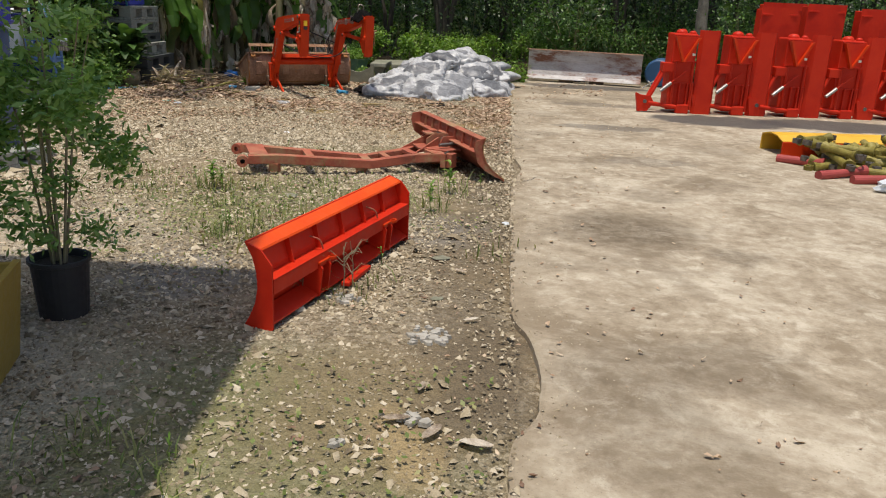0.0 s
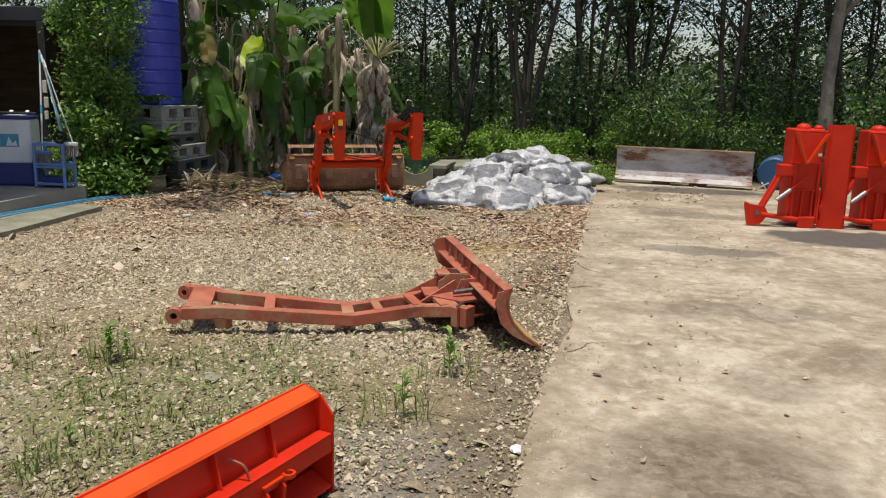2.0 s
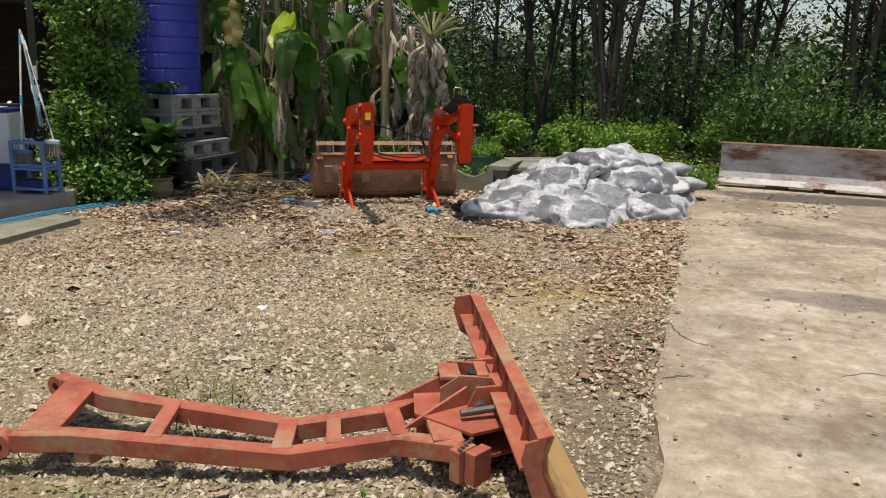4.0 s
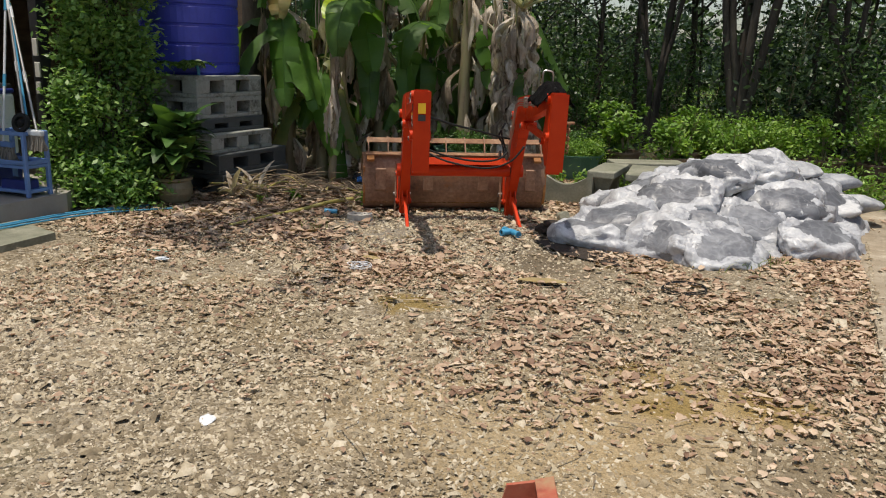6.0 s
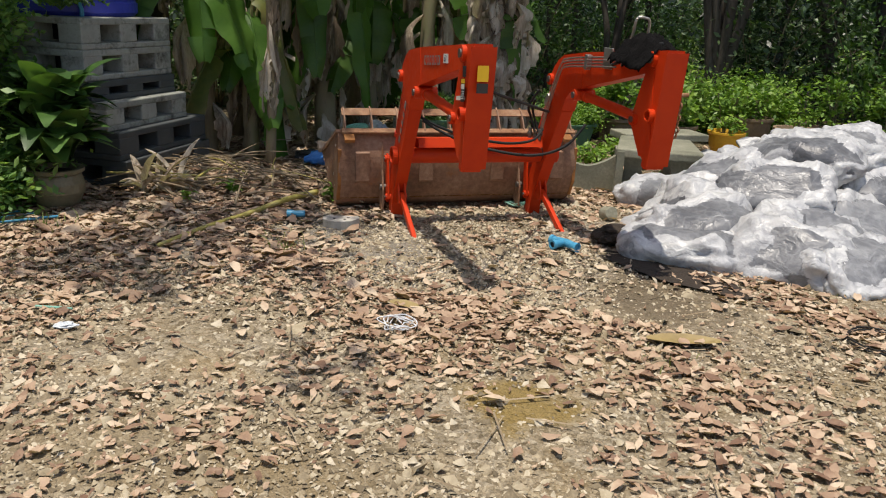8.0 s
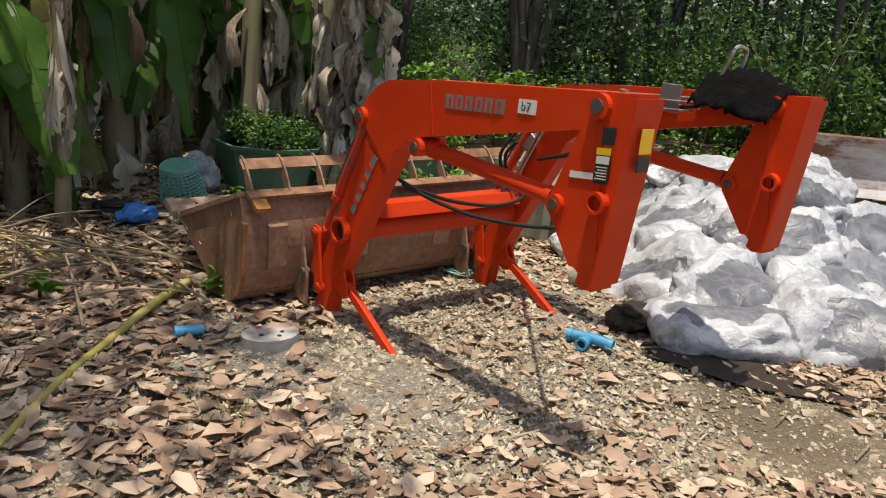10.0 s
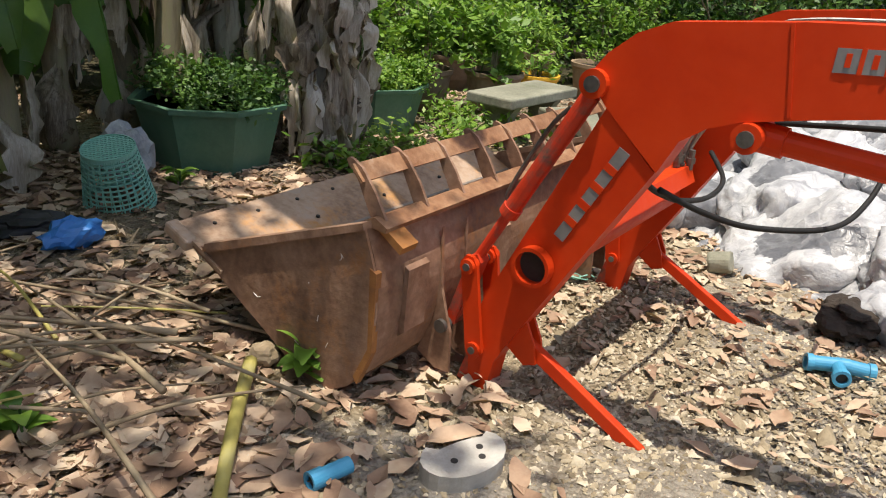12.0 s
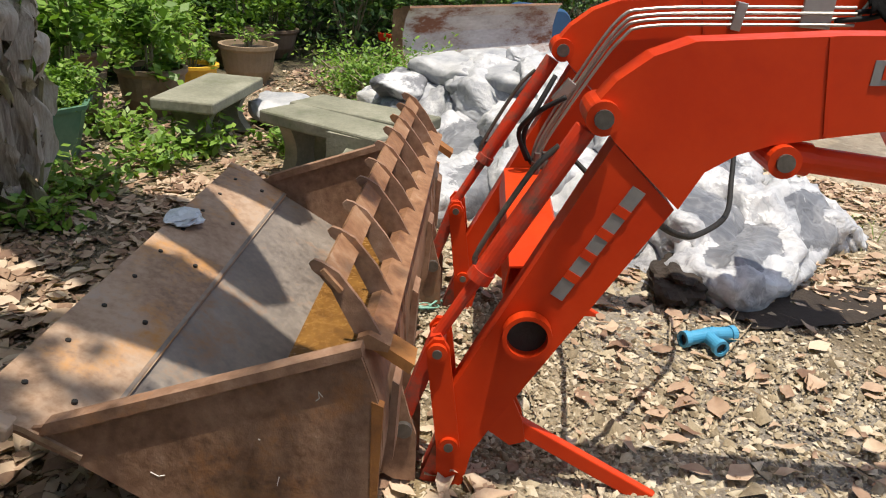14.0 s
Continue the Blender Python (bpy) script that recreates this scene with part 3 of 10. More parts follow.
M_POT_BROWN = mat("dark_brown_clay", [(0.07, 0.045, 0.03), (0.13, 0.085, 0.055), (0.20, 0.14, 0.095)], 5, 40, 0.3, (0.5, 0.75), 0.25, 40)
M_POT_BLACK = mat("black_plastic_pot", [(0.014, 0.014, 0.016), (0.03, 0.03, 0.033)], 6, 40, 0.3, (0.45, 0.7), 0.1, 50)
M_POT_GREEN = mat("dark_green_plastic", [(0.045, 0.120, 0.074), (0.078, 0.175, 0.110), (0.13, 0.22, 0.150)], 3, 40, 0.3, (0.45, 0.65), 0.1, 40)
M_SOIL = mat("dark_soil", [(0.018, 0.012, 0.008), (0.045, 0.032, 0.022)], 14, 60, 0.4, (0.9, 1.0), 0.7, 40)
M_BASKET = mat("mint_green_plastic", [(0.20, 0.48, 0.38), (0.30, 0.60, 0.49)], 5, 40, 0.3, (0.4, 0.6), 0.05, 50, translucent=0.15)
M_BLUE = mat("blue_plastic", [(0.02, 0.13, 0.40), (0.04, 0.21, 0.56)], 5, 40, 0.3, (0.35, 0.55), 0.05, 50)
M_PVC = mat("light_blue_pvc", [(0.035, 0.23, 0.40), (0.07, 0.33, 0.52)], 6, 40, 0.3, (0.35, 0.55), 0.06, 50)
M_WHITE = mat("white_enamel", [(0.62, 0.64, 0.66), (0.76, 0.77, 0.78)], 3, 40, 0.3, (0.25, 0.4), 0.03, 40)
M_NAVY = mat("navy_plastic", [(0.012, 0.02, 0.13), (0.02, 0.035, 0.22)], 3, 40, 0.3, (0.3, 0.5), 0.03, 40)
M_YELLOW = mat("yellow_enamel", [(0.52, 0.27, 0.02), (0.68, 0.38, 0.03), (0.72, 0.43, 0.05)], 3, 40, 0.3, (0.45, 0.65), 0.1, 40)
M_YELLOW_GUARD = mat("dusty_yellow_guard", [(0.09, 0.07, 0.015), (0.22, 0.18, 0.03), (0.36, 0.31, 0.10)], 7, 40, 0.3, (0.5, 0.7), 0.1, 40)
M_BLACKPLATE = mat("black_paint", [(0.016, 0.016, 0.018), (0.035, 0.034, 0.034)], 4, 40, 0.3, (0.5, 0.7), 0.1, 40)
M_WOODDARK = mat("dark_stained_boards", [(0.06, 0.042, 0.028), (0.13, 0.090, 0.058), (0.20, 0.145, 0.095)], 2, 30, 0.3, (0.7, 0.9), 0.3, 30, stretch=(1, 1, 6))
M_OCHREWALL = mat("ochre_wall_board", [(0.30, 0.20, 0.06), (0.40, 0.28, 0.10)], 2, 30, 0.3, (0.7, 0.9), 0.1, 30)
M_TILE = mat("veranda_cement", [(0.18, 0.165, 0.145), (0.28, 0.26, 0.23), (0.33, 0.31, 0.28)], 2, 40, 0.3, (0.6, 0.85), 0.2, 50)
M_FILM = mat("thin_clear_film", [(0.5, 0.54, 0.58), (0.72, 0.75, 0.78)], 8, 50, 0.3, (0.25, 0.4), 0.2, 30)
M_GREYBLADE = mat("bare_scraped_steel", [(0.24, 0.19, 0.17), (0.46, 0.435, 0.42), (0.66, 0.65, 0.64)], 2.2, 30, 0.3, (0.5, 0.75), 0.15, 40,
                  wear=(0.20, 0.085, 0.05), wearscale=2.4, wearlo=0.5, wearhi=0.6, stretch=(0.5, 1, 1.4))
M_MUDWATER = mat("ochre_mud", [(0.20, 0.145, 0.06), (0.30, 0.22, 0.09), (0.38, 0.30, 0.15)], 5, 30, 0.3, (0.35, 0.75), 0.25, 25)
M_OILSTAIN = mat("dark_oil_stain", [(0.06, 0.052, 0.046), (0.095, 0.082, 0.07), (0.14, 0.12, 0.10)], 2, 60, 0.35, (0.6, 0.85), 0.2, 60)
M_ROOF = mat("grey_sheet_roof", [(0.18, 0.18, 0.18), (0.28, 0.28, 0.28)], 2, 30, 0.3, (0.5, 0.7), 0.05, 30)


# ---- mesh helpers ----
def thing(name, m, label, category, group=""):
    ob = new(name)
    ob.empty_display_size = 0.1
    ob.matrix_world = m
    return tagged(ob, label, category, group)


def mesh_ob(name, bm, material, parent=None, label="", smooth=False):
    bmesh.ops.recalc_face_normals(bm, faces=bm.faces)
    me = bpy.data.meshes.new(name)
    bm.to_mesh(me)
    bm.free()
    for p in me.polygons:
        p.use_smooth = smooth
    me.materials.append(material)
    ob = new(name, me)
    ob.parent = parent
    if label:
        ob["label"] = label
    return ob


def part(name, bm, material, parent, label="", smooth=False):
    return mesh_ob(name, bm, material, parent, label, smooth)


def raw(name, verts, faces, material, parent=None, smooth=False):
    me = bpy.data.meshes.new(name)
    me.from_pydata([tuple(v) for v in verts], [], [tuple(f) for f in faces])
    me.materials.append(material)
    if smooth:
        me.polygons.foreach_set("use_smooth", [True] * len(me.polygons))
    me.update()
    ob = new(name, me)
    ob.parent = parent
    return ob


def quads(name, verts, material, n, parent=None):
    """Many separate faces of n corners each, from an array of corners."""
    verts = np.asarray(verts, dtype=np.float32).reshape(-1, 3)
    k = len(verts) // n
    me = bpy.data.meshes.new(name)
    me.vertices.add(len(verts))
    me.vertices.foreach_set("co", verts.ravel())
    me.loops.add(len(verts))
    me.loops.foreach_set("vertex_index", np.arange(len(verts), dtype=np.int32))
    me.polygons.add(k)
    me.polygons.foreach_set("loop_start", np.arange(0, len(verts), n, dtype=np.int32))
    me.materials.append(material)
    me.update(calc_edges=True)
    ob = new(name, me)
    ob.parent = parent
    return ob


def B():
    return bmesh.new()


def box(bm, c, s, m=None, bevel=0.0):
    r = bmesh.ops.create_cube(bm, size=1.0)
    vs = r["verts"]
    bmesh.ops.scale(bm, vec=s, verts=vs)
    if bevel:
        es = list({e for v in vs for e in v.link_edges})
        out = bmesh.ops.bevel(bm, geom=es, offset=bevel, segments=2, affect="EDGES", profile=0.5)
        vs = out["verts"]
    if m is not None:
        bmesh.ops.transform(bm, matrix=m, verts=vs)
    bmesh.ops.translate(bm, vec=c, verts=vs)
    return bm


def cyl(bm, p0, p1, r0, r1=None, seg=14, caps=True):
    p0, p1 = Vector(p0), Vector(p1)
    d = p1 - p0
    r = bmesh.ops.create_cone(bm, cap_ends=caps, segments=seg, radius1=r0, radius2=r0 if r1 is None else r1, depth=d.length)
    m = Matrix.Translation((p0 + p1) / 2) @ d.to_track_quat("Z", "Y").to_matrix().to_4x4()
    bmesh.ops.transform(bm, matrix=m, verts=r["verts"])
    return bm


def ring(bm, c, axis, ro, ri, h, seg=20):
    """A short pipe round the axis."""
    axis = Vector(axis).normalized()
    q = axis.to_track_quat("Z", "Y").to_matrix()
    rows = []
    for r, z in ((ro, -h / 2), (ro, h / 2), (ri, h / 2), (ri, -h / 2)):
        rows.append([bm.verts.new(Vector(c) + q @ Vector((r * math.cos(2 * math.pi * i / seg), r * math.sin(2 * math.pi * i / seg), z))) for i in range(seg)])
    for k in range(4):
        a, b = rows[k], rows[(k + 1) % 4]
        for i in range(seg):
            bm.faces.new((a[i], a[(i + 1) % seg], b[(i + 1) % seg], b[i]))
    return bm


def pipe(bm, pts, r, seg=8, taper=None):
    """A round bar along a line of points."""
    pts = [Vector(p) for p in pts]
    rows = []
    ref = Vector((0.3, 0.2, 0.93))
    for i, p in enumerate(pts):
        d = (pts[min(i + 1, len(pts) - 1)] - pts[max(i - 1, 0)]).normalized()
        a = d.cross(ref)
        if a.length < 1e-3:
            a = d.cross(Vector((1, 0, 0)))
        a.normalize()
        b = d.cross(a)
        rr = r if taper is None else r + (taper - r) * i / (len(pts) - 1)
        rows.append([bm.verts.new(p + (a * math.cos(2 * math.pi * k / seg) + b * math.sin(2 * math.pi * k / seg)) * rr) for k in range(seg)])
    for a, b in zip(rows, rows[1:]):
        for k in range(seg):
            bm.faces.new((a[k], a[(k + 1) % seg], b[(k + 1) % seg], b[k]))
    bm.faces.new(rows[0][::-1])
    bm.faces.new(rows[-1])
    return bm


def smooth_line(pts, n=6):
    """Catmull-Rom through the points."""
    pts = [Vector(p) for p in pts]
    out = []
    for i in range(len(pts) - 1):
        p0, p1, p2, p3 = pts[max(i - 1, 0)], pts[i], pts[i + 1], pts[min(i + 2, len(pts) - 1)]
        for k in range(n):
            t = k / n
            out.append(0.5 * ((2 * p1) + (p2 - p0) * t + (2 * p0 - 5 * p1 + 4 * p2 - p3) * t * t + (3 * p1 - p0 - 3 * p2 + p3) * t ** 3))
    return out + [pts[-1]]


def prism(bm, prof, a0, a1, axis="x", bevel=0.0):
    """A profile drawn across two axes and pushed from a0 to a1 along the third."""
    def at(p, a):
        return {"x": (a, p[0], p[1]), "y": (p[0], a, p[1]), "z": (p[0], p[1], a)}[axis]
    lo = [bm.verts.new(at(p, a0)) for p in prof]
    hi = [bm.verts.new(at(p, a1)) for p in prof]
    n = len(prof)
    for i in range(n):
        bm.faces.new((lo[i], lo[(i + 1) % n], hi[(i + 1) % n], hi[i]))
    for i, j, k in tessellate_polygon([[Vector((p[0], p[1], 0)) for p in prof]]):
        bm.faces.new((lo[i], lo[j], lo[k]))
        bm.faces.new((hi[i], hi[k], hi[j]))
    if bevel:
        es = [e for v in lo + hi for e in v.link_edges if e.is_valid and len(e.link_faces) == 2 and e.calc_face_angle(0) > 0.6]
        bmesh.ops.bevel(bm, geom=list(set(es)), offset=bevel, segments=1, affect="EDGES")
    return bm


def sheet(bm, line, thick, a0, a1, axis="x"):
    """A bent plate: a line across two axes, with thickness, pushed along the third."""
    pts = [Vector((p[0], p[1])) for p in line]
    up = []
    for i, p in enumerate(pts):
        d = (pts[min(i + 1, len(pts) - 1)] - pts[max(i - 1, 0)]).normalized()
        up.append(p + Vector((-d.y, d.x)) * thick)
    for i in range(len(pts) - 1):
        prism(bm, [pts[i], pts[i + 1], up[i + 1], up[i]], a0, a1, axis)
    bmesh.ops.remove_doubles(bm, verts=bm.verts, dist=1e-5)
    return bm


def lathe(bm, prof, seg=24, c=(0, 0, 0), squash=None):
    """A profile of radius and height turned round z."""
    rows = []
    for r, z in prof:
        rows.append([bm.verts.new((c[0] + r * math.cos(2 * math.pi * i / seg), c[1] + r * math.sin(2 * math.pi * i / seg), c[2] + z)) for i in range(seg)])
    for a, b in zip(rows, rows[1:]):
        for i in range(seg):
            bm.faces.new((a[i], a[(i + 1) % seg], b[(i + 1) % seg], b[i]))
    if prof[0][0] > 1e-4:
        bm.faces.new(rows[0][::-1])
    if prof[-1][0] > 1e-4:
        bm.faces.new(rows[-1])
    bmesh.ops.remove_doubles(bm, verts=bm.verts, dist=1e-5)
    return bm


def wobble(bm, amp, scale, seed=0.0):
    for v in bm.verts:
        v.co += noise.noise_vector(v.co * scale + Vector((seed, seed * 2, 0))) * amp
    return bm


def leaf_cloud(points, size, rng, up=0.3, aspect=0.45):
    """Corners of one four-sided leaf at each point, turned at random."""
    points = np.asarray(points, dtype=float)
    n = len(points)
    d = rng.normal(size=(n, 3))
    d[:, 2] = d[:, 2] * 0.6 - 0.25
    d /= np.linalg.norm(d, axis=1)[:, None]
    nor = rng.normal(size=(n, 3)) * 0.8
    nor[:, 2] += up * 3
    side = np.cross(d, nor)
    side /= np.linalg.norm(side, axis=1)[:, None] + 1e-9
    s = size * rng.uniform(0.6, 1.35, size=(n, 1))
    a = points - d * s * 0.5
    b = points + side * s * aspect * 0.5
    c = points + d * s * 0.5
    e = points - side * s * aspect * 0.5
    return np.stack([a, b, c, e], axis=1).reshape(-1, 3)


def clumps(centres, spread, per, rng, flat=0.8):
    centres = np.asarray(centres, dtype=float)
    p = np.repeat(centres, per, axis=0)
    g = rng.normal(size=p.shape) * spread * 0.5
    g[:, 2] *= flat
    return p + g


# ---- ground, slab and buildings ----
def ground_height(x, y):
    h = 0.012 * noise.noise(Vector((x * 0.9, y * 0.9, 3.1))) + 0.006 * noise.noise(Vector((x * 3.1, y * 3.1, 7.7)))
    far = max(0.0, math.hypot(x + 1, y - 8) - 14)
    h += min(far * 0.02, 1.0) * 0.25 * noise.noise(Vector((x * 0.15, y * 0.15, 1.0)))
    if x > 1.2:
        h = min(h, 0.0) - 0.01 * min(1.0, (x - 1.2) / 0.3)
    return h - 0.012


def axis_steps(lo, hi, step, far):
    inner = list(np.arange(lo, hi + 1e-6, step))
    out, d, p = [], step, hi
    while p < far:
        d *= 1.25
        p += d
        out.append(p)
    out2, d, p = [], step, lo
    while p > -far:
        d *= 1.25
        p -= d
        out2.append(p)
    return out2[::-1] + inner + out


def build_ground():
    xs, ys = axis_steps(-6.5, 2.0, 0.09, 900), axis_steps(-1.0, 18.0, 0.09, 900)
    nx = len(xs)
    verts = [(x, y, ground_height(x, y)) for y in ys for x in xs]
    faces = [(j * nx + i, j * nx + i + 1, (j + 1) * nx + i + 1, (j + 1) * nx + i) for j in range(len(ys) - 1) for i in range(nx - 1)]
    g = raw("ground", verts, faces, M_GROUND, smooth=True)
    tagged(g, "gravel yard of crushed stone mixed with soil and leaf mould", "ground", kind="structure")


build_ground()


def slab_edge(y):
    e = 1.42 + 0.025 * noise.noise(Vector((y * 2.2, 0, 5))) + 0.012 * noise.noise(Vector((y * 9, 0, 2)))
    e += 0.13 * math.exp(-((y - 2.28) / 0.42) ** 4) + 0.09 * math.exp(-((y - 1.78) / 0.16) ** 2)
    e += 0.10 * math.exp(-((y - 6.7) / 0.5) ** 2) - 0.05 * math.exp(-((y - 12.9) / 0.8) ** 2)
    return e


def build_slab():
    bm = B()
    ys = np.arange(-8, 16.2001, 0.06)
    top = 0.018
    a, b, c, d = [], [], [], []
    for y in ys:
        e = slab_edge(y)
        a.append(bm.verts.new((e - 0.006, y, -0.10)))
        b.append(bm.verts.new((e, y, top - 0.008)))
        c.append(bm.verts.new((e + 0.02, y, top)))
        d.append(bm.verts.new((22, y, top)))
    for i in range(len(ys) - 1):
        for p, q in ((a, b), (b, c), (c, d)):
            bm.faces.new((p[i], q[i], q[i + 1], p[i + 1]))
    bm.faces.new((a[-1], b[-1], c[-1], d[-1]))
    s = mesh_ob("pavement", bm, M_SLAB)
    tagged(s, "pale worn concrete yard slab with brown stains", "pavement", kind="structure")


build_slab()


def build_crack(pts, width, seed):
    """A thin dark crack that wanders over the slab's edge."""
    rng = random.Random(seed)
    line = smooth_line(pts, 8)
    bm = B()
    left, right = [], []
    for i, p in enumerate(line):
        q, r = Vector(line[max(0, i - 1)]), Vector(line[min(len(line) - 1, i + 1)])
        d = (r - q).normalized()
        n = Vector((-d.y, d.x, 0))
        w = width * rng.uniform(0.4, 1.0) * math.sin(math.pi * (0.12 + 0.86 * i / len(line)))
        c = Vector((p[0], p[1], 0.0215)) + n * rng.uniform(-0.010, 0.010)
        left.append(bm.verts.new(c + n * w))
        right.append(bm.verts.new(c - n * w))
    for i in range(len(line) - 1):
        bm.faces.new((left[i], right[i], right[i + 1], left[i + 1]))
    part("crack", bm, M_OILSTAIN, bpy.data.objects["pavement"])


build_crack([(1.44, 8.75), (1.50, 8.55), (1.60, 8.42), (1.72, 8.36)], 0.007, 1)
build_crack([(1.44, 7.72), (1.54, 7.80), (1.62, 7.83)], 0.008, 2)
build_crack([(1.46, 6.02), (1.58, 6.12), (1.66, 6.28), (1.80, 6.33)], 0.006, 3)
build_crack([(2.35, 8.10), (2.50, 8.22), (2.62, 8.24), (2.80, 8.38)], 0.005, 4)


def blob_patch(name, c, rx, ry, turn, material, z, label, seed, kind="structure"):
    bm = B()
    n = 40
    mid = bm.verts.new((0, 0, 0.0))
    rim = []
    for i in range(n):
        a = 2 * math.pi * i / n
        r = 1 + 0.28 * noise.noise(Vector((math.cos(a) * 1.5 + seed, math.sin(a) * 1.5, seed))) + 0.12 * noise.noise(Vector((math.cos(a) * 5, math.sin(a) * 5 + seed, 0)))
        rim.append(bm.verts.new((rx * r * math.cos(a), ry * r * math.sin(a), 0)))
    for i in range(n):
        bm.faces.new((mid, rim[i], rim[(i + 1) % n]))
    ob = mesh_ob(name, bm, material)
    ob.matrix_world = pose(c[0], c[1], z, 0, 0, turn)
    return tagged(ob, label, name.split(".")[0].replace("_", " "), kind=kind)


blob_patch("dark_soil_patch", (-0.74, 11.9), 0.50, 0.16, -32, M_SOIL, 0.006, "spilt dark potting soil on the gravel", 8.0)


def build_veranda():
    # raised cement floor with a lower step along its edge
    bm = B()
    prism(bm, [(-5.0, 6.0), (-5.15, 8.9), (-5.28, 10.76), (-5.6, 11.25), (-12, 11.6), (-12, 6.0)], -0.2, 0.18, "z", 0.012)
    f = mesh_ob("veranda_floor", bm, M_TILE)
    tagged(f, "raised grey cement veranda floor with worn edge", "floor", kind="structure")
    bm = B()
    prism(bm, [(-4.28, 5.0), (-4.32, 8.3), (-4.5, 10.0), (-5.15, 10.15), (-5.15, 5.0)], -0.2, 0.045, "z", 0.01)
    f = mesh_ob("veranda_step", bm, M_OLDCONC)
    tagged(f, "low concrete apron strip beside the veranda", "step", kind="structure")
    # dark house behind, in shade under its roof
    bm = B()
    box(bm, (-11.5, 11.5, 1.3), (0.14, 12, 2.9))
    w = mesh_ob("wall_west", bm, M_WOODDARK)
    tagged(w, "dark stained board wall of the house", "wall", kind="structure")
    bm = B()
    box(bm, (-8.8, 14.9, 1.3), (5.3, 0.12, 2.9))
    w = mesh_ob("wall_north", bm, M_WOODDARK)
    tagged(w, "dark stained board wall in deep shade", "wall", kind="structure")
    bm = B()
    for i in range(20):
        x0 = -12.35 + i * 0.25
        prism(bm, [(x0, 2.62), (x0 + 0.06, 2.66), (x0 + 0.19, 2.66), (x0 + 0.25, 2.62), (x0 + 0.25, 2.6), (x0, 2.6)], 5.5, 14.85, "y")
    # unseen front eave, added to shade the floor, cut back beside tank and vine
    for i in range(8):
        x0 = -7.35 + i * 0.25
        prism(bm, [(x0, 2.62), (x0 + 0.06, 2.66), (x0 + 0.19, 2.66), (x0 + 0.25, 2.62), (x0 + 0.25, 2.6), (x0, 2.6)], 5.5, 10.3, "y")
    r = mesh_ob("roof", bm, M_ROOF)
    tagged(r, "corrugated sheet roof over the veranda", "roof", kind="structure")
    bm = B()
    box(bm, (-7.3, 10.2, 2.49), (0.1, 9.2, 0.2), bevel=0.008)
    box(bm, (-6.8, 11.5, 2.49), (1.1, 0.1, 0.2), bevel=0.008)
    box(bm, (-9.3, 11.55, 2.40), (5.8, 0.1, 0.16), bevel=0.008)
    t = mesh_ob("trim", bm, M_BLACKPLATE)
    tagged(t, "black painted roof beam", "beam", kind="structure")
    bm = B()
    box(bm, (-6.2, 12.75, 2.12), (0.5, 0.03, 0.36), bevel=0.004)
    b = mesh_ob("wall_board", bm, M_OCHREWALL)
    b.parent = None
    tagged(b, "ochre board fixed high on the dark wall", "board", kind="structure")
    bm = B()
    box(bm, (-6.35, 12.77, 1.26), (0.12, 0.12, 2.4), bevel=0.006)
    b = mesh_ob("wall_post", bm, M_WOODDARK)
    tagged(b, "dark timber post that carries the ochre board", "post", kind="structure")


build_veranda()


def build_post():
    p = thing("veranda_post", pose(-6.28, 11.40, 0.18), "black painted square post on the veranda", "post")
    bm = B()
    box(bm, (0, 0, 1.1), (0.12, 0.12, 2.2), bevel=0.006)
    part("post", bm, M_BLACKPLATE, p)
    bm = B()
    box(bm, (0, 0, 0.012), (0.2, 0.2, 0.024), bevel=0.004)
    part("base_plate", bm, M_BLACKPLATE, p)
    for dx, dy, z, w, h in ((0.02, -0.075, 1.30, 0.07, 0.17), (0.03, -0.075, 1.08, 0.07, 0.15), (0.02, -0.075, 0.9, 0.06, 0.12)):
        bm = B()
        box(bm, (dx, dy, z), (w, 0.02, h), bevel=0.006)
        part("tag", bm, M_PAPER, p, "white paper tag hung on the post")


build_post()


def build_shade_caster():
    # unseen open roof, added to cast shade beside the start of the walk
    a = thing("shade_roof", pose(-0.15, 2.42, 0, 0, 0, 2), "unseen grey sheet roof on thin posts, added to shade the gravel", "roof")
    bm = B()
    for i in range(14):
        y0 = -4.2 + i * 0.3
        prism(bm, [(y0, 6.02), (y0 + 0.08, 6.06), (y0 + 0.22, 6.06), (y0 + 0.3, 6.02), (y0 + 0.3, 6.005), (y0, 6.005)], -2.2, 0.0, "x")
    part("sheet", bm, M_ROOF, a)
    for px, py in ((-2.1, -0.9), (-2.1, -4.1), (-0.6, -4.1)):
        bm = B()
        cyl(bm, (px, py, -0.05), (px, py, 6.01), 0.035, seg=12)
        part("post", bm, M_STEEL, a)


build_shade_caster()


# ---- front loader with its bucket ----
LOADER = pose(-2.527, 12.179, 0, 0, 0, 32.8)


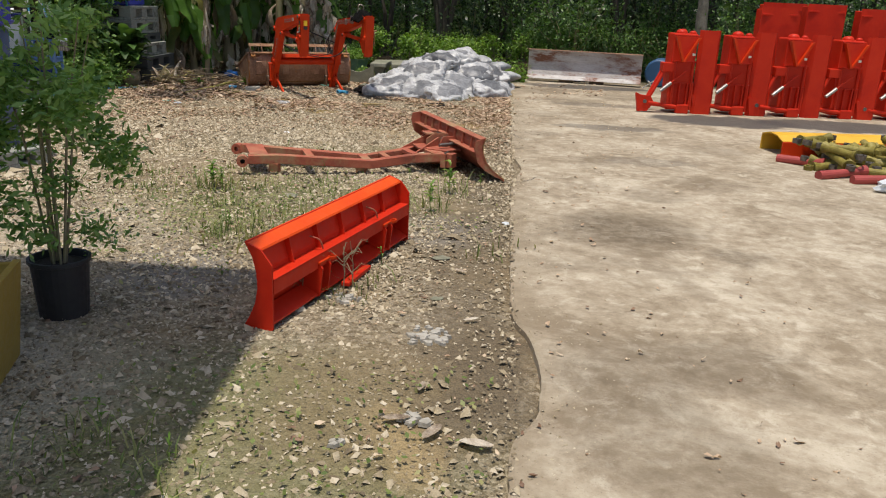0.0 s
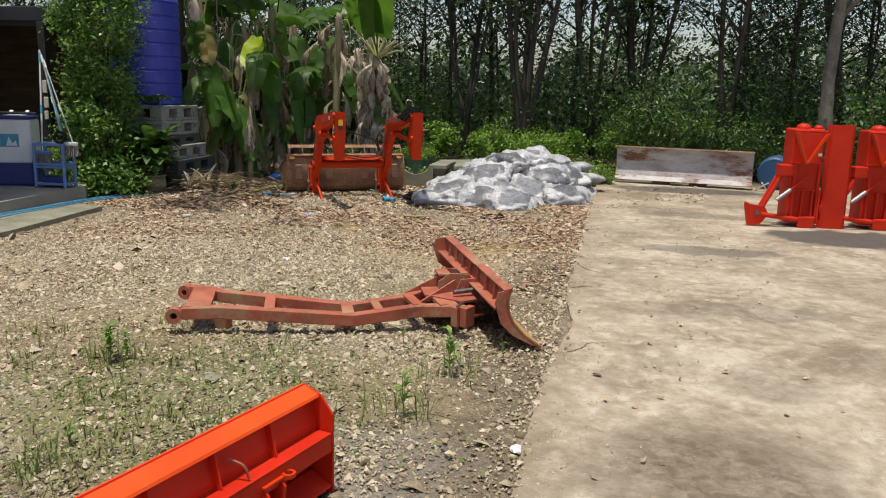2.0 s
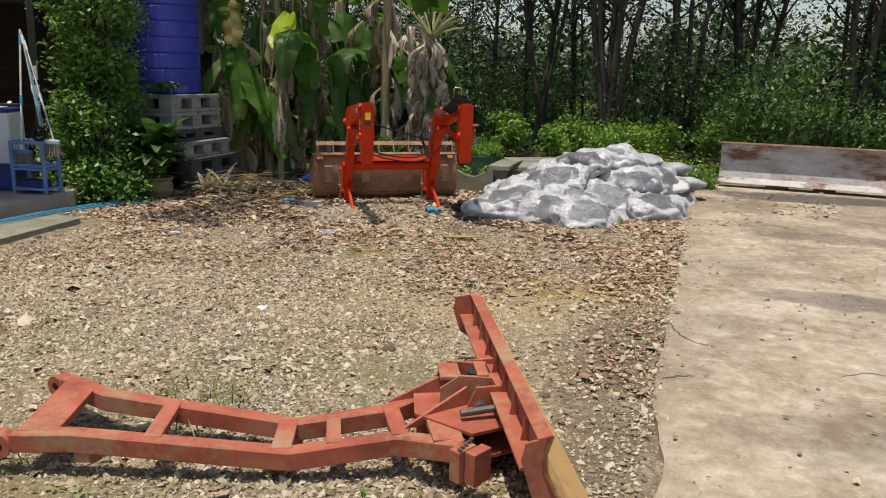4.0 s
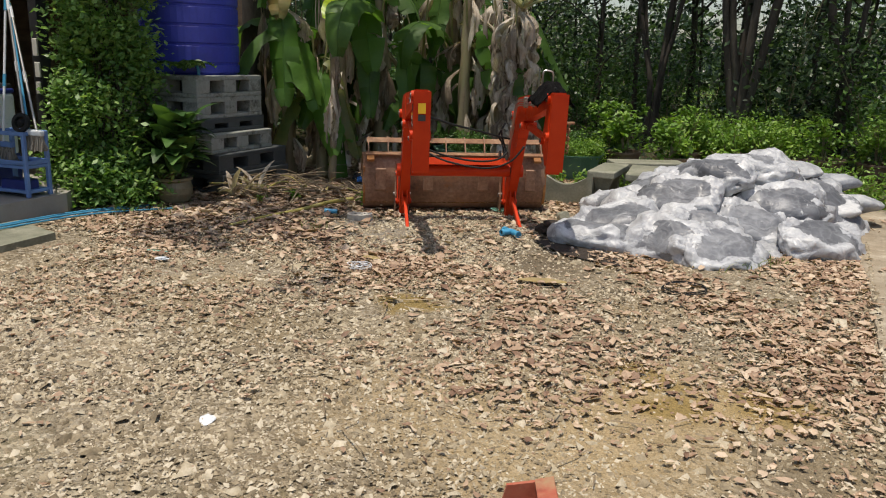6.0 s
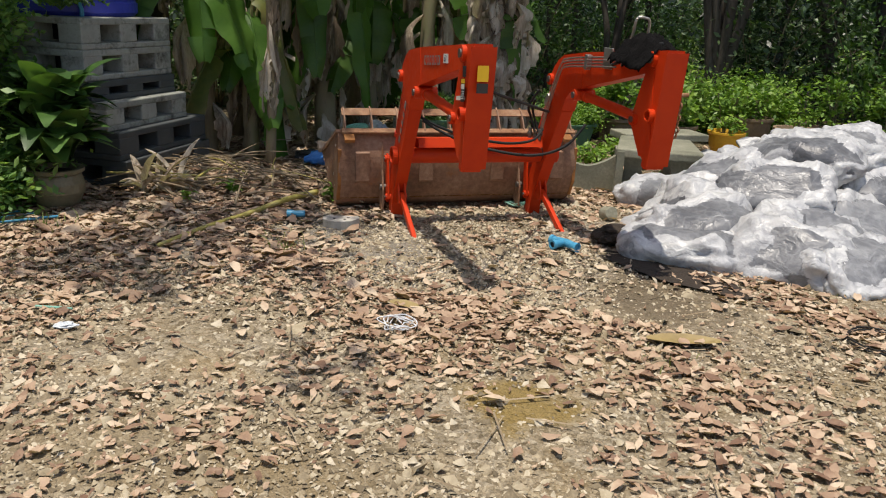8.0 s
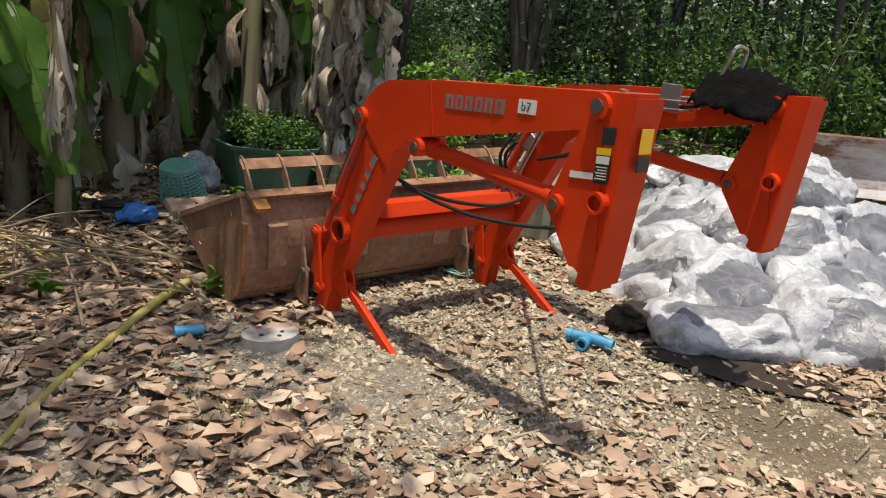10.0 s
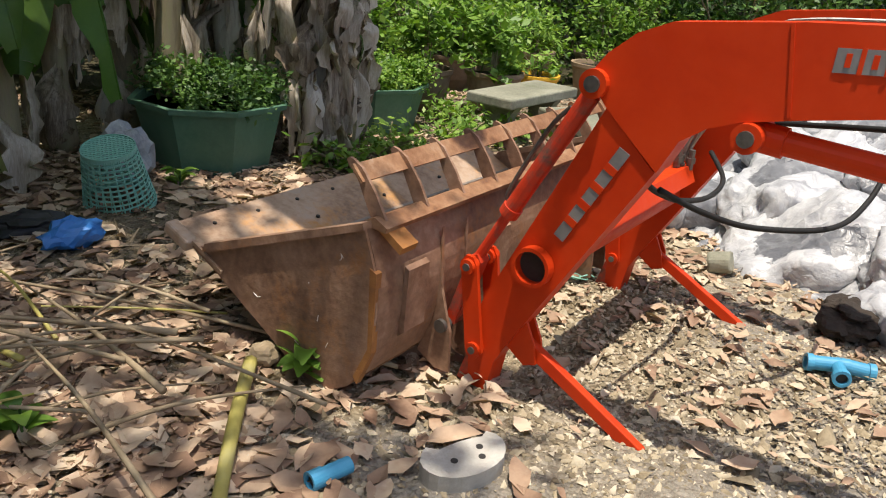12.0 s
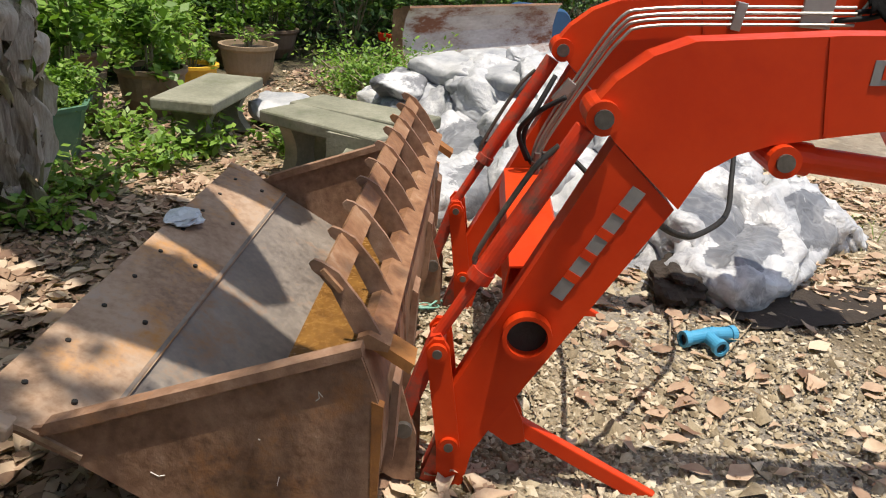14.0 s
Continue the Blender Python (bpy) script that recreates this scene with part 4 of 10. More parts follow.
def build_loader():
    ld = thing("front_loader", LOADER, "orange tractor front loader standing on its two parking legs", "loader")
    beam = [(-1.335, 0.645), (-1.375, 1.02), (-1.40, 1.275), (-0.46, 1.203), (-0.44, 1.200), (-0.169, 1.168), (-0.088, 1.132), (-0.02, 1.075), (0.012, 1.03), (0.0, 0.985),
            (-0.032, 0.945), (-0.10, 0.885), (-0.196, 0.803), (-0.238, 0.893), (-0.30, 0.938), (-0.37, 0.966), (-0.483, 0.992), (-1.195, 1.140), (-1.115, 0.93), (-1.095, 0.885),
            (-1.112, 0.85), (-1.225, 0.70), (-1.25, 0.70), (-1.268, 0.685), (-1.262, 0.655), (-1.29, 0.64)]
    lower = [(-0.036, 0.938), (0.268, 0.285), (0.30, 0.13), (0.29, -0.01), (0.225, -0.02), (0.205, 0.10), (0.150, 0.205), (-0.190, 0.800)]
    for side, u in (("left", 0.0), ("right", 1.048)):
        bm = B()
        prism(bm, beam, u, u + 0.095, "x", 0.004)
        arm = part("upper_arm", bm, M_ORANGE, ld)
        bm = B()
        prism(bm, lower, u + 0.006, u + 0.089, "x", 0.004)
        low = part("lower_arm", bm, M_ORANGE, ld)
        # seam plate and stiffener on the side of the arm
        bm = B()
        prism(bm, [(-0.44, 1.199), (-0.476, 0.999), (-0.468, 0.997), (-0.432, 1.198)], u - 0.003, u + 0.098, "x")
        part("weld_seam", bm, M_ORANGE, arm)
        # rear face of the post
        bm = B()
        prism(bm, [(-1.332, 0.66), (-1.372, 1.02), (-1.394, 1.262), (-1.404, 1.262), (-1.382, 1.02), (-1.342, 0.66)], u - 0.012, u + 0.118, "x", 0.003)
        part("post_web", bm, M_ORANGE, arm)
        for v, w, r in ((-1.267, 1.222, 0.040), (-0.396, 0.935, 0.036), (0.0, 0.996, 0.038), (-1.142, 0.888, 0.032)):
            bm = B()
            cyl(bm, (u - 0.022, v, w), (u + 0.117, v, w), r, seg=20)
            boss = part("pin_boss", bm, M_ORANGE, arm, smooth=False)
            bm = B()
            cyl(bm, (u - 0.030, v, w), (u + 0.125, v, w), r * 0.56, seg=14)
            part("pin", bm, M_PIN, boss, "grey steel pin")
        for du in (-0.016, 0.111):
            bm = B()
            ring(bm, (u + du, -1.315, 0.932), (1, 0, 0), 0.036, 0.025, 0.034)
            part("hole_collar", bm, M_ORANGE, arm)
        # black filling stands for the shade inside the hole
        bm = B()
        cyl(bm, (u - 0.002, -1.315, 0.932), (u + 0.097, -1.315, 0.932), 0.025, seg=18)
        part("hole_bore", bm, M_DARK, arm)
        # recess rib on the post
        bm = B()
        prism(bm, [(-1.285, 1.17), (-1.255, 1.17), (-1.30, 0.78), (-1.33, 0.78)], u - 0.005, u + 0.1, "x", 0.002)
        part("rib", bm, M_ORANGE, arm)
        # lift cylinder
        bm = B()
        cyl(bm, (u + 0.048, -0.46, 0.931), (u + 0.048, -1.075, 0.892), 0.030, seg=20)
        cyl(bm, (u + 0.048, -0.47, 0.93), (u + 0.048, -0.40, 0.935), 0.037, seg=20)
        cyl(bm, (u + 0.048, -1.06, 0.893), (u + 0.048, -1.085, 0.891), 0.036, seg=20)
        lc = part("lift_cylinder", bm, M_ORANGE, ld, smooth=False)
        bm = B()
        cyl(bm, (u + 0.048, -1.08, 0.892), (u + 0.048, -1.135, 0.888), 0.017, seg=14)
        part("rod", bm, M_ORANGE_WORN, lc)
        # bucket cylinder in front of the lower arm
        bm = B()
        a, b = Vector((u + 0.045, 0.012, 0.985)), Vector((u + 0.045, 0.318, 0.41))
        d = (b - a).normalized()
        cyl(bm, a + d * 0.03, a + d * 0.46, 0.026, seg=18)
        cyl(bm, a + d * 0.44, a + d * 0.47, 0.031, seg=18)
        cyl(bm, a + d * 0.47, b, 0.016, seg=12)
        bc = part("bucket_cylinder", bm, M_ORANGE_WORN, ld)
        bm = B()
        pipe(bm, smooth_line([a + d * 0.08 + Vector((0, 0.03, 0)), a + d * 0.16 + Vector((0, 0.05, 0.0)), a + d * 0.38 + Vector((0, 0.045, 0)), a + d * 0.43 + Vector((0, 0.025, 0))], 5), 0.007)
        part("feed_pipe", bm, M_PIN, bc)
        # links down to the bucket
        for du in (-0.018, 0.098):
            bm = B()
            prism(bm, [(0.285, 0.405), (0.300, 0.430), (0.325, 0.430), (0.342, 0.405), (0.297, 0.120), (0.280, 0.100), (0.258, 0.100), (0.238, 0.125)], u + du, u + du + 0.014, "x", 0.002)
            lk = part("link_plate", bm, M_ORANGE, ld)
            for v, w in ((0.313, 0.397), (0.266, 0.132)):
                bm = B()
                cyl(bm, (u + du - 0.012, v, w), (u + du + 0.026, v, w), 0.024, seg=16)
                part("pin_head", bm, M_ORANGE, lk)
                bm = B()
                cyl(bm, (u + du - 0.017, v, w), (u + du + 0.031, v, w), 0.012, seg=12)
                part("pin", bm, M_PIN, lk, "greasy steel pin")
        bm = B()
        prism(bm, [(0.295, 0.40), (0.31, 0.425), (0.335, 0.415), (0.402, 0.19), (0.395, 0.165), (0.37, 0.165)], u + 0.02, u + 0.07, "x", 0.003)
        part("push_link", bm, M_ORANGE_WORN, ld)
        # foot of the arm and bracket
        bm = B()
        prism(bm, [(0.30, 0.12), (0.335, -0.005), (0.29, -0.03), (0.23, -0.025), (0.215, 0.10)], u + 0.012, u + 0.082, "x", 0.003)
        part("arm_foot", bm, M_ORANGE_WORN, ld)
        # parking leg
        bm = B()
        for du in (0.022, 0.066):
            prism(bm, [(0.185, 0.17), (0.165, 0.25), (0.13, 0.29), (0.085, 0.20), (0.07, 0.135), (0.11, 0.12)], u + du, u + du + 0.010, "x")
        br = part("leg_bracket", bm, M_ORANGE, ld)
        bm = B()
        top, tip = Vector((u + 0.049, 0.125, 0.185)), Vector((u + 0.049, -0.318, -0.045))
        ax = (tip - top)
        m = ax.to_track_quat("Z", "X").to_matrix().to_4x4()
        box(bm, (top + tip) / 2, (0.042, 0.030, ax.length), m, bevel=0.004)
        leg = part("parking_leg", bm, M_ORANGE, ld)
        bm = B()
        box(bm, tip + Vector((0, 0.012, 0.008)), (0.05, 0.05, 0.012), m, bevel=0.002)
        part("leg_pad", bm, M_ORANGE_WORN, leg)
    # cross tube with open ends, and the cover plate over it
    bm = B()
    ring(bm, (0.572, 0.103, 0.459), (1, 0, 0), 0.055, 0.046, 0.95, 28)
    part("cross_tube", bm, M_ORANGE, ld)
    for u, w in ((-0.014, 0.01), (1.158, 0.01)):
        bm = B()
        ring(bm, (u, 0.103, 0.459), (1, 0, 0), 0.060, 0.049, 0.034, 28)
        part("tube_rim", bm, M_ORANGE, ld)
    # black plug paints the shade inside the tube's ends
    bm = B()
    cyl(bm, (0.001, 0.103, 0.459), (1.143, 0.103, 0.459), 0.052, seg=22)
    part("tube_plug", bm, M_DARK, ld, "black plug for the shade inside the cross tube")
    bm = B()
    sheet(bm, [(0.165, 0.50), (0.155, 0.575), (0.02, 0.59), (-0.005, 0.53)], 0.006, 0.13, 1.02, "x")
    part("cover_plate", bm, M_ORANGE, ld, "flat orange cover plate over the cross tube")
    # steel oil lines on the inner side of the right arm
    for k in range(4):
        o = 0.018 * k
        u = 1.030 - 0.012 * (k % 2)
        bm = B()
        pipe(bm, smooth_line([(u, 0.06 - o * 0.3, 0.60), (u, 0.045 - o * 0.6, 0.70), (u, -0.05 - o, 0.90 + o * 0.4), (u, -0.165 - o * 0.4, 1.105 - o), (u, -0.26, 1.150 - o), (u, -0.55, 1.178 - o), (u, -0.92, 1.205 - o)], 6), 0.0055, 8)
        part("oil_line", bm, M_STEEL, ld, "bare steel oil line")
    for v, w in ((-0.55, 1.15), (-0.02, 0.86)):
        bm = B()
        box(bm, (1.028, v, w), (0.035, 0.035, 0.09), pose(0, 0, 0, 8 if v < -0.3 else 35), bevel=0.003)
        part("line_clamp", bm, M_STEEL, ld)
    # a coupling frame and dark cloth on the right arm's rear end
    bm = B()
    pipe(bm, smooth_line([(1.05, -0.93, 1.16), (1.045, -1.02, 1.33), (1.045, -1.05, 1.42), (1.09, -1.06, 1.425), (1.12, -1.06, 1.40), (1.12, -1.03, 1.26)], 4), 0.008, 8)
    part("hose_bracket", bm, M_STEEL, ld, "bent bare steel hose bracket")
    bm = B()
    box(bm, (1.03, -0.80, 1.19), (0.012, 0.10, 0.12), bevel=0.003)
    part("valve_plate", bm, M_STEEL, ld)
    # black hoses
    hoses = [[(0.10, -0.13, 0.75), (0.22, -0.14, 0.69), (0.42, -0.15, 0.625), (0.68, -0.16, 0.585), (0.88, -0.14, 0.60), (0.99, -0.05, 0.66)],
             [(0.10, -0.18, 0.735), (0.24, -0.27, 0.66), (0.42, -0.38, 0.60), (0.70, -0.54, 0.575), (0.90, -0.60, 0.64), (1.02, -0.62, 0.78)],
             [(0.12, -1.12, 1.06), (0.36, -0.84, 0.975), (0.62, -0.55, 0.90), (0.85, -0.28, 0.83), (0.99, -0.12, 0.79)],
             [(1.03, -0.92, 1.19), (1.02, -1.05, 1.22), (1.06, -1.15, 1.29), (1.10, -1.25, 1.30)],
             [(1.03, -0.86, 1.16), (1.0, -0.99, 1.19), (1.04, -1.12, 1.28), (1.08, -1.2, 1.30)],
             [(0.93, -0.02, 0.86), (0.96, 0.08, 0.78), (1.0, 0.10, 0.68), (1.02, 0.06, 0.60)],
             [(0.97, 0.02, 0.92), (0.93, 0.08, 0.80), (0.97, 0.12, 0.72), (0.99, 0.08, 0.62)]]
    for h in hoses:
        bm = B()
        pipe(bm, smooth_line(h, 7), 0.009, 8)
        part("hose", bm, M_RUBBER, ld, "black rubber oil hose", smooth=True)
    for u, v, w in ((0.98, 0.05, 0.60), (0.94, 0.05, 0.63), (1.0, 0.02, 0.62)):
        bm = B()
        cyl(bm, (u, v, w - 0.045), (u, v, w + 0.03), 0.013, seg=6)
        cyl(bm, (u, v, w - 0.02), (u, v, w), 0.018, seg=6)
        part("fitting", bm, M_PIN, ld)
    # rusty chain and hook hung on the right post
    bm = B()
    for k in range(7):
        ring(bm, (1.185 + 0.012 * (k % 2), -1.33, 1.02 - 0.032 * k), (1, 0.2, 0) if k % 2 else (0, 1, 0.1), 0.020, 0.012, 0.010, 10)
    cyl(bm, (1.12, -1.33, 1.04), (1.24, -1.33, 1.045), 0.012, seg=8)
    part("chain", bm, M_RUST_MID, ld, "short rusty chain")
    # lettering as plain bars, stickers and labels on the left arm
    def on_left(v0, v1, w0, w1, slope=0.0, u=-0.0025):
        bm = B()
        prism(bm, [(v0, w0 + slope * 0), (v1, w0 + slope * (v1 - v0)), (v1, w1 + slope * (v1 - v0)), (v0, w1)], u, u + 0.002, "x")
        return bm
    brand = part("maker_lettering", on_left(-0.536, -0.849, 1.108, 1.160, -0.075), M_DECAL_SILVER, ld, "silver maker's lettering as a plain bar")
    for k in range(1, 6):
        v = -0.536 - 0.313 * k / 6
        part("letter_gap", on_left(v + 0.005, v - 0.005, 1.106 - 0.075 * (v + 0.536), 1.162 - 0.075 * (v + 0.536), -0.075, -0.0045), M_ORANGE, brand)
    for k in range(6):
        v = -0.536 - 0.313 * (k + 0.5) / 6
        part("letter_gap", on_left(v + 0.006, v - 0.006, 1.120 - 0.075 * (v + 0.536), 1.149 - 0.075 * (v + 0.536), -0.075, -0.0045), M_ORANGE, brand)
    c0, c1 = Vector((0.045, 0.56)), Vector((-0.105, 0.84))
    d = (c1 - c0)
    nrm = Vector((d.y, -d.x)).normalized() * 0.017
    bm = B()
    prism(bm, [c0 - nrm, c1 - nrm, c1 + nrm, c0 + nrm], 0.0025, 0.0045, "x")
    modelbar = part("model_lettering", bm, M_DECAL_SILVER, ld, "silver model lettering as a plain bar")
    for k in range(1, 5):
        g = c0 + d * (k / 5)
        e = d.normalized() * 0.011
        bm = B()
        prism(bm, [g - e - nrm * 1.05, g + e - nrm * 1.05, g + e + nrm * 1.05, g - e + nrm * 1.05], 0.0008, 0.0022, "x")
        part("letter_gap", bm, M_ORANGE, modelbar)
    lab = part("paper_label", on_left(-0.915, -0.998, 1.148, 1.196, -0.05), M_PAPER, ld, "white paper label with b7 written by hand")
    cu = bpy.data.curves.new("b7", "FONT")
    cu.body, cu.size, cu.extrude = "b7", 0.046, 0.0004
    cu.materials.append(M_INK)
    txt = new("handwriting", cu)
    txt.parent = lab
    txt.matrix_basis = Matrix.Translation((-0.0045, -0.930, 1.158)) @ Matrix(((0, 0, -1, 0), (-1, 0, 0, 0), (0, 1, 0, 0), (0, 0, 0, 1)))
    part("warning_sticker", on_left(-1.345, -1.297, 1.115, 1.168, -0.1, -0.0155), M_DECAL_BLACK, ld, "black warning sticker")
    st = part("warning_sticker", on_left(-1.338, -1.284, 0.995, 1.105, -0.1, -0.0155), M_DECAL_BLACK, ld, "black and white warning sticker")
    part("sticker_band", on_left(-1.338, -1.284, 1.084, 1.105, -0.1, -0.0172), M_DECAL_YELLOW, st)
    part("sticker_band", on_left(-1.336, -1.287, 1.056, 1.080, -0.1, -0.0172), M_PAPER, st)
    for k in range(5):
        part("print_line", on_left(-1.333, -1.290 - 0.006 * (k % 2), 1.044 - 0.009 * k, 1.047 - 0.009 * k, -0.1, -0.0172), M_PAPER, st)
    part("strip_label", on_left(-1.18, -1.315, 0.985, 1.006, -0.12, -0.0045), M_PAPER, ld, "long white strip label with small print")
    bm = B()
    m = pose(0, 0, 0, 4)
    prism(bm, [(0.022, 1.10), (0.078, 1.10), (0.078, 1.175), (0.022, 1.175)], -1.412, -1.4085, "y")
    part("warning_sticker", bm, M_DECAL_YELLOW, ld, "yellow warning sticker on the rear of the post")
    bm = B()
    prism(bm, [(0.022, 1.045), (0.078, 1.045), (0.078, 1.092), (0.022, 1.092)], -1.412, -1.4065, "y")
    part("warning_sticker", bm, M_DECAL_BLACK, ld, "black sticker on the rear of the post")
    return ld


build_loader()


def build_cloth():
    bm = B()
    bmesh.ops.create_grid(bm, x_segments=26, y_segments=22, size=0.5)
    for v in bm.verts:
        x, y = v.co.x, v.co.y
        r = math.hypot(x, y)
        h = 0.055 * max(0, 1 - (r * 2) ** 2) + 0.05 * abs(noise.noise(Vector((x * 8, y * 8, 2)))) + 0.02 * noise.noise(Vector((x * 22, y * 22, 5)))
        v.co = Vector((x * 0.30 + 0.01 * noise.noise(Vector((y * 11, x * 11, 0))), y * 0.36, h))
        if abs(v.co.x) > 0.06:
            v.co.z -= (abs(v.co.x) - 0.06) * 1.1
    ob = mesh_ob("dark_cloth", bm, M_FELT, smooth=True)
    ob.matrix_world = LOADER @ pose(1.10, -1.12, 1.272, 4)
    s = ob.modifiers.new("thick", "SOLIDIFY")
    s.thickness = 0.008
    tagged(ob, "crumpled black cloth lying on the loader arm", "cloth")


build_cloth()


def build_bucket():
    bk = thing("loader_bucket", LOADER, "rusty brown loader bucket with a toothed guard along its back", "bucket")
    u0, u1 = -0.333, 1.483
    prof = [(0.46, 0.565), (0.412, 0.432), (0.404, 0.31), (0.419, 0.198), (0.450, 0.108), (0.500, 0.045), (0.565, 0.008), (0.636, -0.008), (0.70, 0.020), (0.855, 0.112), (1.079, 0.240)]
    # curved back and floor
    bm = B()
    line = smooth_line([(v, w, 0) for v, w in prof[:8]], 3)
    sheet(bm, [(p.x, p.y) for p in line], 0.010, u0 + 0.004, u1 - 0.004)
    part("back_plate", bm, M_RUST, bk)
    bm = B()
    sheet(bm, [(0.636, -0.004), (0.72, 0.036), (0.855, 0.116), (1.082, 0.246)], 0.010, u0 + 0.006, u1 - 0.006)
    part("floor_plate", bm, M_WORN_STEEL, bk, "scraped steel bucket floor")
    bm = B()
    sheet(bm, [(1.05, 0.236), (1.17, 0.296), (1.292, 0.336)], 0.014, u0 - 0.012, u1 + 0.012)
    lip = part("cutting_edge", bm, M_LIPSTEEL, bk, "worn tan steel cutting edge with bolt holes")
    for k in range(9):
        uu = u0 + 0.12 + k * (u1 - u0 - 0.24) / 8
        for v, w in ((1.235, 0.332), (1.125, 0.292)):
            if v > 1.2 or k % 2 == 0:
                # black disc painted as the shade of a bolt hole
                bm = B()
                cyl(bm, (uu, v - 0.004, w - 0.004), (uu, v - 0.0055, w + 0.003), 0.0075, seg=8)
                part("bolt_hole", bm, M_DARK, lip)
    bm = B()
    box(bm, ((u0 + u1) / 2, 1.052, 0.252), (u1 - u0 - 0.03, 0.012, 0.006), pose(0, 0, 0, 28), bevel=0.002)
    part("weld_bead", bm, M_WORN_STEEL, bk)
    # water and rust in the low back corner
    bm = B()
    prism(bm, [(0.462, 0.085), (0.79, 0.085), (0.70, 0.034), (0.50, 0.05)], u0 + 0.012, u1 - 0.012, "x")
    part("rusty_water", bm, M_WETRUST, bk, "shallow rusty water standing in the bucket")
    # end plates
    end = [(0.46, 0.563), (0.412, 0.432), (0.404, 0.31), (0.419, 0.198), (0.450, 0.108), (0.500, 0.045), (0.565, 0.006), (0.636, -0.012), (0.70, 0.014), (0.855, 0.106), (1.079, 0.234), (1.20, 0.292), (1.10, 0.314)]
    for u, s in ((u0, -1), (u1, 1)):
        bm = B()
        prism(bm, end, u - 0.005, u + 0.007, "x", 0.002)
        ep = part("end_plate", bm, M_RUST, bk)
        bm = B()
        prism(bm, [(0.45, 0.558), (0.455, 0.578), (1.115, 0.326), (1.13, 0.296), (1.105, 0.300)], u - 0.018, u + 0.018, "x", 0.003)
        part("top_flange", bm, M_RUST, ep)
        bm = B()
        prism(bm, [(0.405, 0.44), (0.43, 0.45), (0.425, 0.20), (0.475, 0.09), (0.46, 0.07), (0.41, 0.19)], u - 0.009, u + 0.014, "x", 0.002)
        part("edge_strip", bm, M_RUST_BRIGHT, ep)
        bm = B()
        box(bm, (u - s * 0.02 + s * 0.03, 1.245, 0.318), (0.05, 0.12, 0.045), pose(0, 0, 0, 22), bevel=0.01)
        part("corner_block", bm, M_LIPSTEEL, ep, "chipped corner of the cutting edge")
    # pale scratches on the near end
    for pts in ([(0.53, 0.45), (0.55, 0.475), (0.545, 0.44), (0.56, 0.425)], [(0.70, 0.11), (0.74, 0.13)], [(0.62, 0.24), (0.63, 0.19)], [(0.9, 0.22), (0.86, 0.20), (0.83, 0.21)], [(0.66, 0.33), (0.668, 0.335)], [(0.58, 0.16), (0.60, 0.12)]):
        bm = B()
        pipe(bm, [(u0 - 0.0055, pts[0][0] + (v - pts[0][0]) * 0.45, pts[0][1] + (w - pts[0][1]) * 0.45) for v, w in pts], 0.0012, 4)
        part("scratch", bm, M_PAPER, bk, "pale scratch in the rust")
    # top rail along the back
    bm = B()
    prism(bm, [(0.405, 0.552), (0.400, 0.566), (0.445, 0.588), (0.468, 0.578), (0.465, 0.556)], u0 + 0.02, u1 - 0.02, "x", 0.002)
    part("top_rail", bm, M_RUST_MID, bk, "rust-orange rail along the bucket's back")
    # guard of curved uprights and a flat bar
    n = 10
    for k in range(n):
        u = u0 + 0.045 + k * (u1 - u0 - 0.09) / (n - 1)
        bm = B()
        prism(bm, [(0.420, 0.575), (0.475, 0.575), (0.500, 0.62), (0.526, 0.668), (0.550, 0.694), (0.566, 0.706), (0.572, 0.719), (0.562, 0.728), (0.545, 0.724), (0.512, 0.706), (0.462, 0.645)], u - 0.005, u + 0.005, "x", 0.0015)
        wobble(bm, 0.006, 3, k * 1.3)
        part("guard_tooth", bm, M_RUST, bk)
    bm = B()
    prism(bm, [(0.508, 0.668), (0.501, 0.674), (0.540, 0.716), (0.547, 0.710)], u0 + 0.03, u1 - 0.03, "x", 0.001)
    part("guard_bar", bm, M_RUST_MID, bk, "flat rust-brown guard bar")
    for u in (u0 + 0.03, u1 - 0.13):
        bm = B()
        prism(bm, [(0.36, 0.500), (0.35, 0.522), (0.44, 0.575), (0.45, 0.556)], u, u + 0.07, "x", 0.003)
        part("corner_gusset", bm, M_RUST_BRIGHT, bk)
    # hitch plates on the back
    for u in (-0.025, 0.105, 1.022, 1.152):
        bm = B()
        prism(bm, [(0.41, 0.50), (0.418, 0.20), (0.47, 0.06), (0.40, 0.02), (0.345, 0.02), (0.35, 0.16), (0.37, 0.215), (0.395, 0.30)], u - 0.006, u + 0.006, "x", 0.002)
        hp = part("hitch_plate", bm, M_RUST, bk)
        bm = B()
        cyl(bm, (u - 0.02, 0.382, 0.178), (u + 0.02, 0.382, 0.178), 0.022, seg=14)
        part("hitch_pin", bm, M_PIN, hp, "greasy hitch pin")
    for u in (-0.17, 0.30, 0.85, 1.33):
        bm = B()
        prism(bm, [(0.40, 0.43), (0.385, 0.42), (0.39, 0.22), (0.412, 0.20)], u - 0.05, u + 0.05, "x", 0.002)
        part("back_strap", bm, M_RUST, bk)
    return bk


build_bucket()


